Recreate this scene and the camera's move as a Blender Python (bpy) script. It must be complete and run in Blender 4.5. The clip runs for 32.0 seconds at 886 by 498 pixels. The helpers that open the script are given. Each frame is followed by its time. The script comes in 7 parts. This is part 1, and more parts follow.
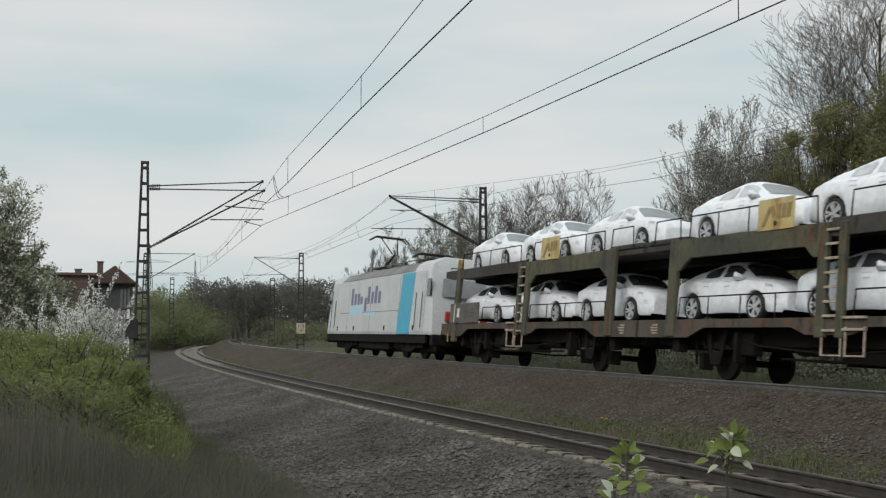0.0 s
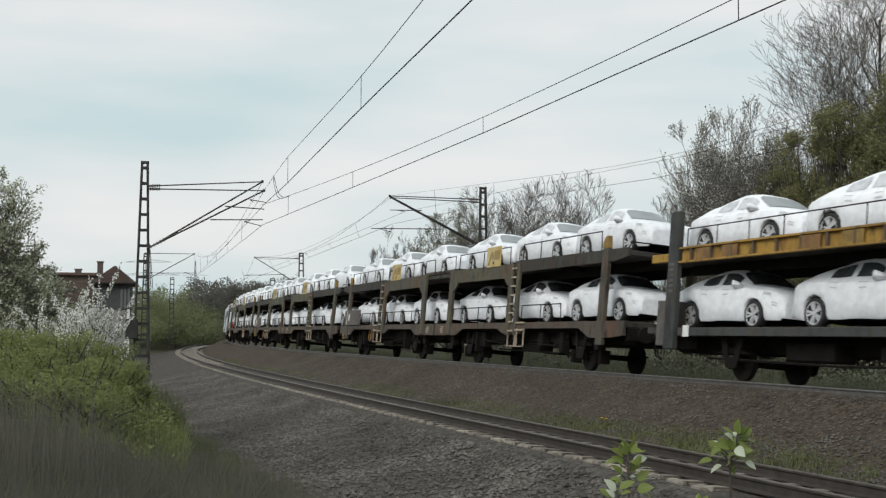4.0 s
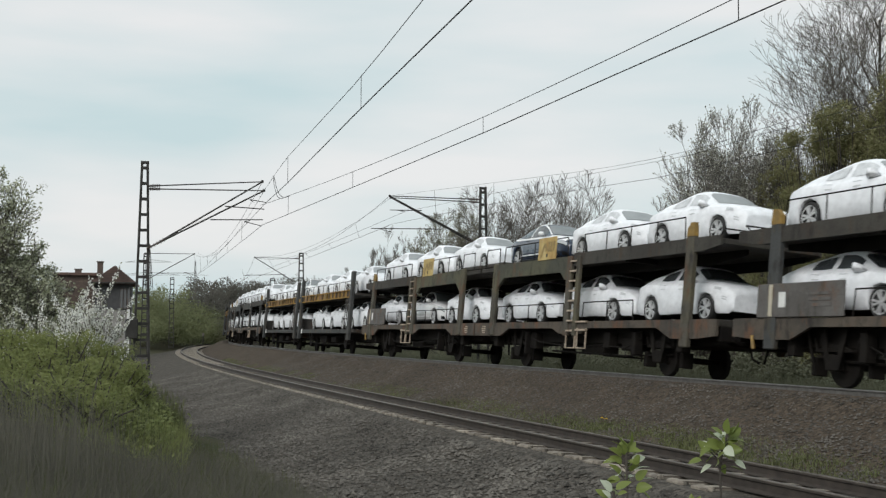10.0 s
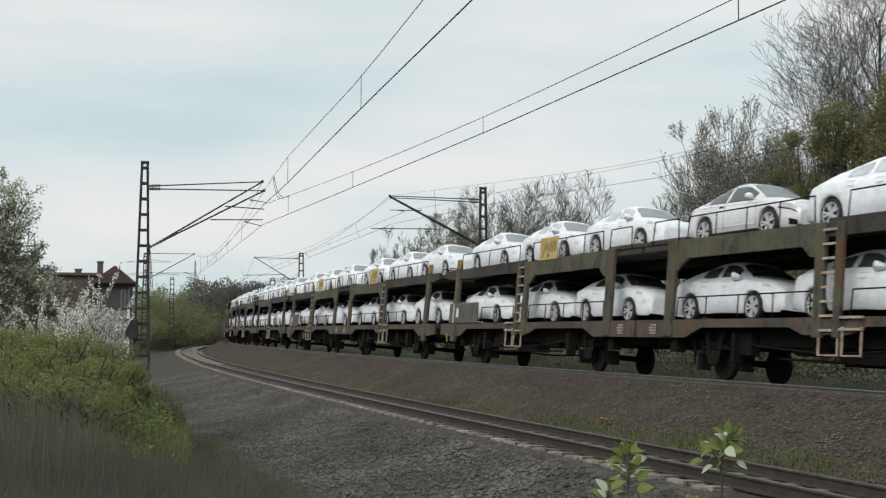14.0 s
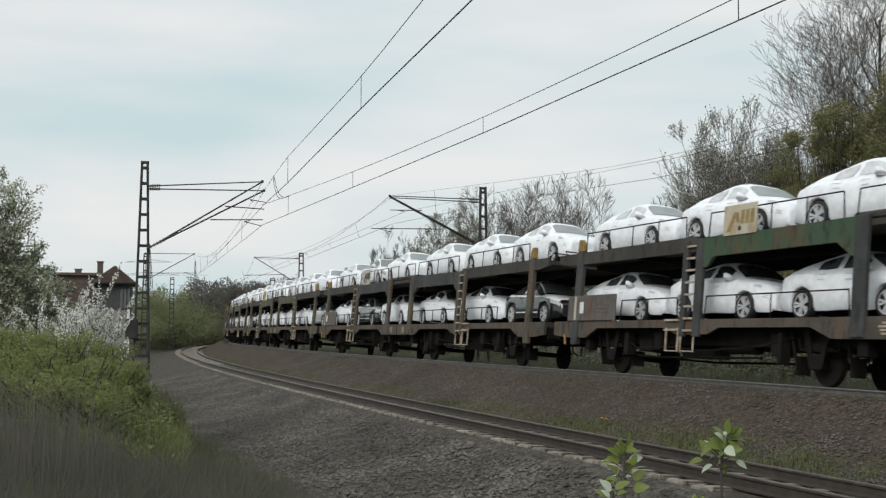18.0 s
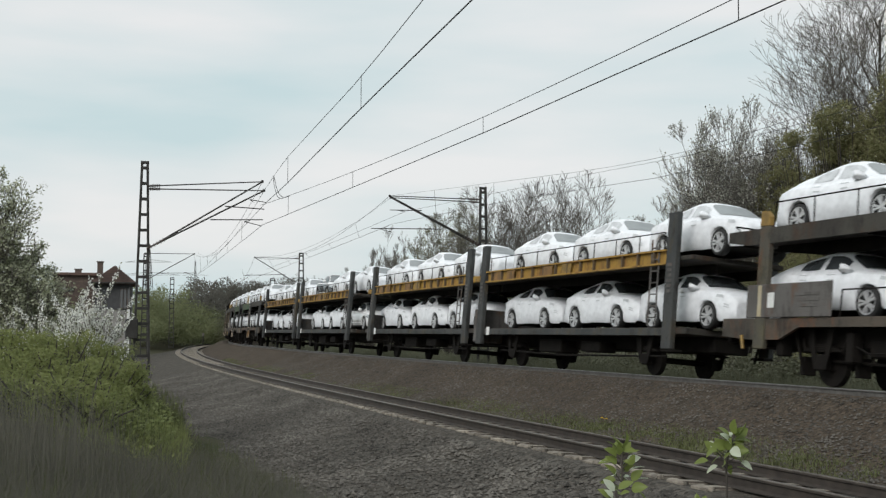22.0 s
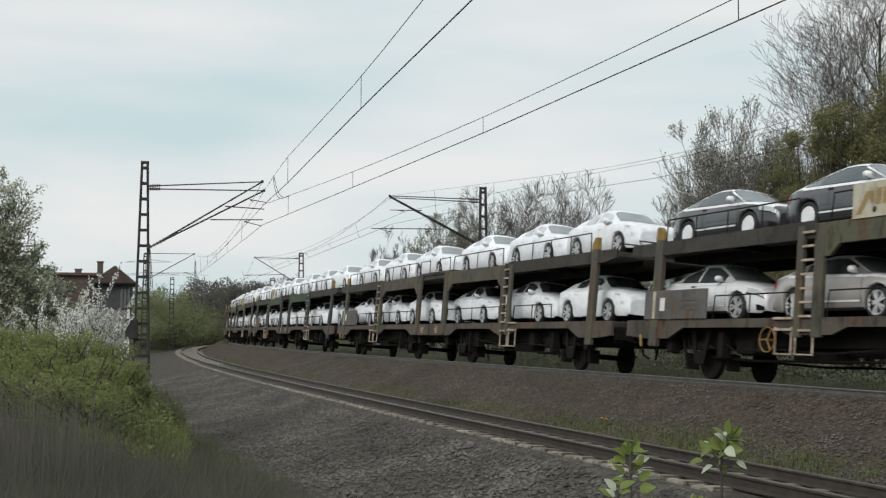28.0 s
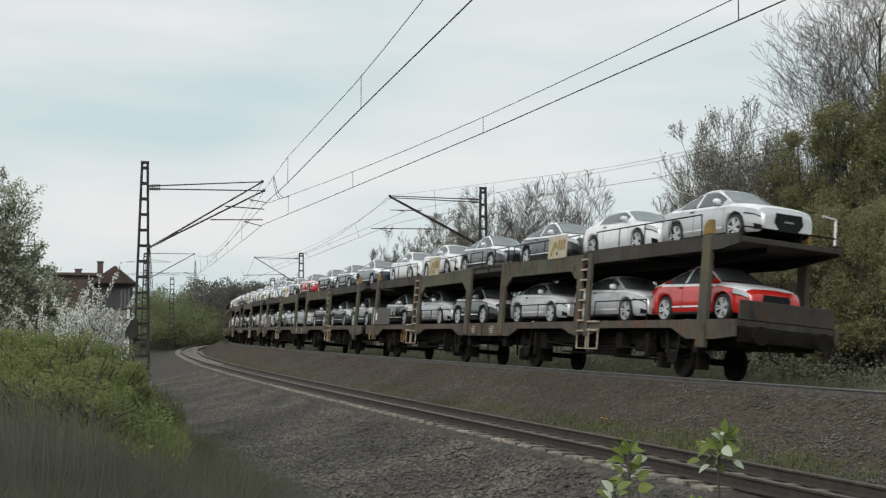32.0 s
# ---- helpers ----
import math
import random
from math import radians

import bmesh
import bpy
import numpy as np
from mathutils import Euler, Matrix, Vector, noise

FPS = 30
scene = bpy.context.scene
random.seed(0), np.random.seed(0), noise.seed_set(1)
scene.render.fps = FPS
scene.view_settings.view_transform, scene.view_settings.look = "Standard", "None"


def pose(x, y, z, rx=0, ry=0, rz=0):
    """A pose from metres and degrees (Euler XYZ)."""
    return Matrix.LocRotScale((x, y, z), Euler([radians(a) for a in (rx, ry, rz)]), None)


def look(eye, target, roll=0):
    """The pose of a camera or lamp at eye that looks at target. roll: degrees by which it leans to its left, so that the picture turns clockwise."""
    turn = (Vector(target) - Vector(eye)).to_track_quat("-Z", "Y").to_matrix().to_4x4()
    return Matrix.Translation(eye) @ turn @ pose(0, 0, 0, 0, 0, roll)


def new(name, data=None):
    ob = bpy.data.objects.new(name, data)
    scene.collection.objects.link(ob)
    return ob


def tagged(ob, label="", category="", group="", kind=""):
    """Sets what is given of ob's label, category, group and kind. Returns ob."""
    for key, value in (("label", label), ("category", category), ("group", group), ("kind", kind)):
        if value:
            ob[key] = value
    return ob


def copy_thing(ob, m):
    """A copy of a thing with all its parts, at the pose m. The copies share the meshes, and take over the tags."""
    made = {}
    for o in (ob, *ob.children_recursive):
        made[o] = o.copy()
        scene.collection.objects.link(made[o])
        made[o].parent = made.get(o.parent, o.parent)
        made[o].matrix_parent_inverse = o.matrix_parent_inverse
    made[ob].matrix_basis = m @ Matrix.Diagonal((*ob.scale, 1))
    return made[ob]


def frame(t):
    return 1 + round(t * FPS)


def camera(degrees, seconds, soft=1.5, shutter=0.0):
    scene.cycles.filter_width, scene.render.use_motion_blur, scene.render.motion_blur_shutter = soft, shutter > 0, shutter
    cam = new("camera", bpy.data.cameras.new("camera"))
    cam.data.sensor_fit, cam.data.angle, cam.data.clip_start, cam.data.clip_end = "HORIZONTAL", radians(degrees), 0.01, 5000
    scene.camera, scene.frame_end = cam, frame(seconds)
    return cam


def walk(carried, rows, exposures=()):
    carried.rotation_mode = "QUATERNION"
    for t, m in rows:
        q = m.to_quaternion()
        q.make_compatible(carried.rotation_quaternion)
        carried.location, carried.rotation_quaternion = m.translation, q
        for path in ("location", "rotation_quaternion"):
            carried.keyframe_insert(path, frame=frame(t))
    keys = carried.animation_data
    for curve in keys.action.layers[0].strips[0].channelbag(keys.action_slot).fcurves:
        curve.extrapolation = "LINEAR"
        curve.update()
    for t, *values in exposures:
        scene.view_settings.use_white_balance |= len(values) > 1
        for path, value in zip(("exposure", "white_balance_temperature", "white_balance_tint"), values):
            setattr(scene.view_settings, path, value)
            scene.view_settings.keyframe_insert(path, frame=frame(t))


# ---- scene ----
cam = camera(41.66, 32.0, soft=1.3, shutter=0.1)
EYE = pose(0, 0, 1.807, 94.066, 0, 0) @ pose(0, 0, 0, 0, 0, 0.1)
walk(cam, [(0, EYE), (32.0, EYE)], [(0.0, -0.16), (1.0, -0.10), (2.5, 0.0), (32.0, 0.0)])

# ---- sky and light ----
world = bpy.data.worlds.new("overcast_sky")
scene.world = world
world.use_nodes = True
wn, wl = world.node_tree.nodes, world.node_tree.links
wn.clear()
w_out = wn.new("ShaderNodeOutputWorld")
w_bg = wn.new("ShaderNodeBackground")
w_sky = wn.new("ShaderNodeTexSky")
w_sky.sky_type = "NISHITA"
w_sky.sun_disc = False
w_sky.sun_elevation = radians(36)
w_sky.sun_rotation = radians(215)
w_sky.air_density, w_sky.dust_density = 1.2, 3.0
w_gain = wn.new("ShaderNodeVectorMath")
w_gain.operation = "SCALE"
w_gain.inputs["Scale"].default_value = 0.09
wl.new(w_sky.outputs["Color"], w_gain.inputs[0])
w_co = wn.new("ShaderNodeTexCoord")
w_map = wn.new("ShaderNodeMapping")
w_map.inputs["Scale"].default_value = (1.0, 1.0, 5.0)
w_map.inputs["Rotation"].default_value = (0.0, radians(-9), 0.0)
wl.new(w_co.outputs["Generated"], w_map.inputs["Vector"])
w_n = wn.new("ShaderNodeTexNoise")
w_n.inputs["Scale"].default_value = 2.1
w_n.inputs["Detail"].default_value = 5.0
w_n.inputs["Roughness"].default_value = 0.45
wl.new(w_map.outputs["Vector"], w_n.inputs["Vector"])
w_ramp = wn.new("ShaderNodeValToRGB")
w_ramp.color_ramp.elements[0].position = 0.385
w_ramp.color_ramp.elements[0].color = (0.600, 0.735, 0.760, 1)
w_ramp.color_ramp.elements[1].position = 0.62
w_ramp.color_ramp.elements[1].color = (0.858, 0.864, 0.864, 1)
wl.new(w_n.outputs["Fac"], w_ramp.inputs["Fac"])
w_mix = wn.new("ShaderNodeMixRGB")
w_mix.inputs["Fac"].default_value = 0.92
wl.new(w_gain.outputs["Vector"], w_mix.inputs["Color1"])
wl.new(w_ramp.outputs["Color"], w_mix.inputs["Color2"])
wl.new(w_mix.outputs["Color"], w_bg.inputs["Color"])
w_bg.inputs["Strength"].default_value = 1.0
wl.new(w_bg.outputs["Background"], w_out.inputs["Surface"])

sun_data = bpy.data.lights.new("sun", "SUN")
sun_data.energy, sun_data.angle, sun_data.color = 1.85, radians(35), (1.0, 0.98, 0.955)
sun = new("sun", sun_data)
sun.matrix_world = look((-28, -40, 35.5), (0, 0, 0))


# ---- materials ----
def mat(name, c1, c2=None, rough=0.7, metal=0.0, scale=2.0, fine=30.0, bump=0.15, vary=0.0, spec=0.5, still=False, stretch=None):
    """A surface with blotches of two tones, fine grain and relief; vary shifts its tone from thing to thing."""
    m = bpy.data.materials.new(name)
    m.use_nodes = True
    n, l = m.node_tree.nodes, m.node_tree.links
    b = n["Principled BSDF"]
    c2 = c2 or tuple(x * 0.8 for x in c1)
    co = n.new("ShaderNodeTexCoord")
    if still:
        geo = n.new("ShaderNodeNewGeometry")
        vec = geo.outputs["Position"]
    else:
        vec = co.outputs["Object"]
    if stretch:
        mp = n.new("ShaderNodeMapping")
        mp.inputs["Scale"].default_value = stretch
        l.new(vec, mp.inputs["Vector"])
        vec = mp.outputs["Vector"]
    n1 = n.new("ShaderNodeTexNoise")
    n1.inputs["Scale"].default_value, n1.inputs["Detail"].default_value = scale, 6.0
    l.new(vec, n1.inputs["Vector"])
    n2 = n.new("ShaderNodeTexNoise")
    n2.inputs["Scale"].default_value, n2.inputs["Detail"].default_value = fine, 3.0
    l.new(vec, n2.inputs["Vector"])
    r = n.new("ShaderNodeValToRGB")
    r.color_ramp.elements[0].position, r.color_ramp.elements[1].position = 0.35, 0.68
    r.color_ramp.elements[0].color, r.color_ramp.elements[1].color = (*c1, 1), (*c2, 1)
    l.new(n1.outputs["Fac"], r.inputs["Fac"])
    g = n.new("ShaderNodeMapRange")
    g.inputs["To Min"].default_value, g.inputs["To Max"].default_value = 0.8, 1.2
    l.new(n2.outputs["Fac"], g.inputs["Value"])
    v = n.new("ShaderNodeHueSaturation")
    l.new(r.outputs["Color"], v.inputs["Color"])
    if vary:
        o = n.new("ShaderNodeObjectInfo")
        q = n.new("ShaderNodeMapRange")
        q.inputs["To Min"].default_value, q.inputs["To Max"].default_value = 1 - vary, 1 + vary
        l.new(o.outputs["Random"], q.inputs["Value"])
        k = n.new("ShaderNodeMath")
        k.operation = "MULTIPLY"
        l.new(q.outputs["Result"], k.inputs[0])
        l.new(g.outputs["Result"], k.inputs[1])
        l.new(k.outputs["Value"], v.inputs["Value"])
    else:
        l.new(g.outputs["Result"], v.inputs["Value"])
    l.new(v.outputs["Color"], b.inputs["Base Color"])
    b.inputs["Roughness"].default_value = rough
    b.inputs["Metallic"].default_value = metal
    b.inputs["Specular IOR Level"].default_value = spec
    if bump:
        bp = n.new("ShaderNodeBump")
        bp.inputs["Strength"].default_value, bp.inputs["Distance"].default_value = bump, 0.02
        l.new(n2.outputs["Fac"], bp.inputs["Height"])
        l.new(bp.outputs["Normal"], b.inputs["Normal"])
    return m


def weathered(name, paint, faded, rust, grime):
    """Old wagon paint: faded patches, rust that runs down and soot, different on every piece."""
    m = bpy.data.materials.new(name)
    m.use_nodes = True
    n, l = m.node_tree.nodes, m.node_tree.links
    b = n["Principled BSDF"]
    co, info = n.new("ShaderNodeTexCoord"), n.new("ShaderNodeObjectInfo")
    sh = n.new("ShaderNodeVectorMath")
    sh.operation = "MULTIPLY_ADD"
    sh.inputs[1].default_value = (60.0, 60.0, 60.0)
    l.new(info.outputs["Random"], sh.inputs[0])
    l.new(co.outputs["Object"], sh.inputs[2])

    def layer(stretch, scale, lo, hi, under, colour, detail=7.0):
        mp = n.new("ShaderNodeMapping")
        mp.inputs["Scale"].default_value = stretch
        l.new(sh.outputs["Vector"], mp.inputs["Vector"])
        no = n.new("ShaderNodeTexNoise")
        no.inputs["Scale"].default_value, no.inputs["Detail"].default_value, no.inputs["Roughness"].default_value = scale, detail, 0.65
        l.new(mp.outputs["Vector"], no.inputs["Vector"])
        r = n.new("ShaderNodeMapRange")
        r.inputs["From Min"].default_value, r.inputs["From Max"].default_value = lo, hi
        l.new(no.outputs["Fac"], r.inputs["Value"])
        mx = n.new("ShaderNodeMixRGB")
        l.new(r.outputs["Result"], mx.inputs["Fac"])
        mx.inputs["Color2"].default_value = (*colour, 1)
        if under is None:
            mx.inputs["Color1"].default_value = (*paint, 1)
        else:
            l.new(under, mx.inputs["Color1"])
        return mx.outputs["Color"], no.outputs["Fac"]

    c, _ = layer((1, 1, 1), 0.7, 0.46, 0.60, None, faded)
    c, _ = layer((1, 1, 0.45), 1.9, 0.53, 0.66, c, rust)
    c, _ = layer((1.4, 1.4, 0.5), 3.2, 0.52, 0.72, c, grime)
    c, h = layer((1, 1, 1), 26.0, 0.55, 0.85, c, grime, 3.0)
    l.new(c, b.inputs["Base Color"])
    b.inputs["Roughness"].default_value, b.inputs["Specular IOR Level"].default_value = 0.75, 0.3
    bp = n.new("ShaderNodeBump")
    bp.inputs["Strength"].default_value, bp.inputs["Distance"].default_value = 0.25, 0.015
    l.new(h, bp.inputs["Height"])
    l.new(bp.outputs["Normal"], b.inputs["Normal"])
    return m


def stones(name, c1, c2, scale, rough=0.9, soil=None):
    """Crushed stone: cells of their own tone with dark joints, patched with finer dirt."""
    m = bpy.data.materials.new(name)
    m.use_nodes = True
    n, l = m.node_tree.nodes, m.node_tree.links
    b = n["Principled BSDF"]
    geo = n.new("ShaderNodeNewGeometry")
    vo = n.new("ShaderNodeTexVoronoi")
    vo.inputs["Scale"].default_value = scale
    l.new(geo.outputs["Position"], vo.inputs["Vector"])
    sep = n.new("ShaderNodeSeparateColor")
    l.new(vo.outputs["Color"], sep.inputs["Color"])
    r = n.new("ShaderNodeValToRGB")
    r.color_ramp.elements[0].color, r.color_ramp.elements[1].color = (*c1, 1), (*c2, 1)
    l.new(sep.outputs["Red"], r.inputs["Fac"])
    no = n.new("ShaderNodeTexNoise")
    no.inputs["Scale"].default_value, no.inputs["Detail"].default_value = 0.9, 7.0
    l.new(geo.outputs["Position"], no.inputs["Vector"])
    r2 = n.new("ShaderNodeValToRGB")
    r2.color_ramp.elements[0].position, r2.color_ramp.elements[1].position = 0.42, 0.66
    mx = n.new("ShaderNodeMixRGB")
    s = soil or tuple(x * 0.7 for x in c1)
    mx.inputs["Color2"].default_value = (*s, 1)
    l.new(no.outputs["Fac"], r2.inputs["Fac"])
    k = n.new("ShaderNodeMath")
    k.operation = "MULTIPLY"
    k.inputs[1].default_value = 0.6
    l.new(r2.outputs["Color"], k.inputs[0])
    l.new(k.outputs["Value"], mx.inputs["Fac"])
    l.new(r.outputs["Color"], mx.inputs["Color1"])
    l.new(mx.outputs["Color"], b.inputs["Base Color"])
    bp = n.new("ShaderNodeBump")
    bp.inputs["Strength"].default_value, bp.inputs["Distance"].default_value = 1.0, 0.05
    bp.invert = True
    l.new(vo.outputs["Distance"], bp.inputs["Height"])
    l.new(bp.outputs["Normal"], b.inputs["Normal"])
    b.inputs["Roughness"].default_value = rough
    b.inputs["Specular IOR Level"].default_value = 0.15
    return m


def leafy(name, c1, c2, rough=0.55, trans=0.25):
    """Leaves whose tone changes from leaf to leaf and from patch to patch, a little light shining through."""
    m = bpy.data.materials.new(name)
    m.use_nodes = True
    n, l = m.node_tree.nodes, m.node_tree.links
    b = n["Principled BSDF"]
    geo = n.new("ShaderNodeNewGeometry")
    no = n.new("ShaderNodeTexNoise")
    no.inputs["Scale"].default_value, no.inputs["Detail"].default_value = 0.45, 4.0
    l.new(geo.outputs["Position"], no.inputs["Vector"])
    ad = n.new("ShaderNodeMath")
    ad.operation = "MULTIPLY_ADD"
    ad.inputs[1].default_value = 0.55
    l.new(geo.outputs["Random Per Island"], ad.inputs[0])
    sb = n.new("ShaderNodeMath")
    sb.operation = "MULTIPLY_ADD"
    sb.inputs[1].default_value, sb.inputs[2].default_value = 1.6, -0.6
    l.new(no.outputs["Fac"], sb.inputs[0])
    l.new(sb.outputs["Value"], ad.inputs[2])
    r = n.new("ShaderNodeValToRGB")
    r.color_ramp.elements[0].color, r.color_ramp.elements[1].color = (*c1, 1), (*c2, 1)
    l.new(ad.outputs["Value"], r.inputs["Fac"])
    l.new(r.outputs["Color"], b.inputs["Base Color"])
    b.inputs["Roughness"].default_value = rough
    b.inputs["Specular IOR Level"].default_value = 0.25
    if trans:
        t = n.new("ShaderNodeBsdfTranslucent")
        l.new(r.outputs["Color"], t.inputs["Color"])
        ms = n.new("ShaderNodeMixShader")
        ms.inputs["Fac"].default_value = trans
        l.new(b.outputs["BSDF"], ms.inputs[1])
        l.new(t.outputs["BSDF"], ms.inputs[2])
        l.new(ms.outputs["Shader"], n["Material Output"].inputs["Surface"])
    return m


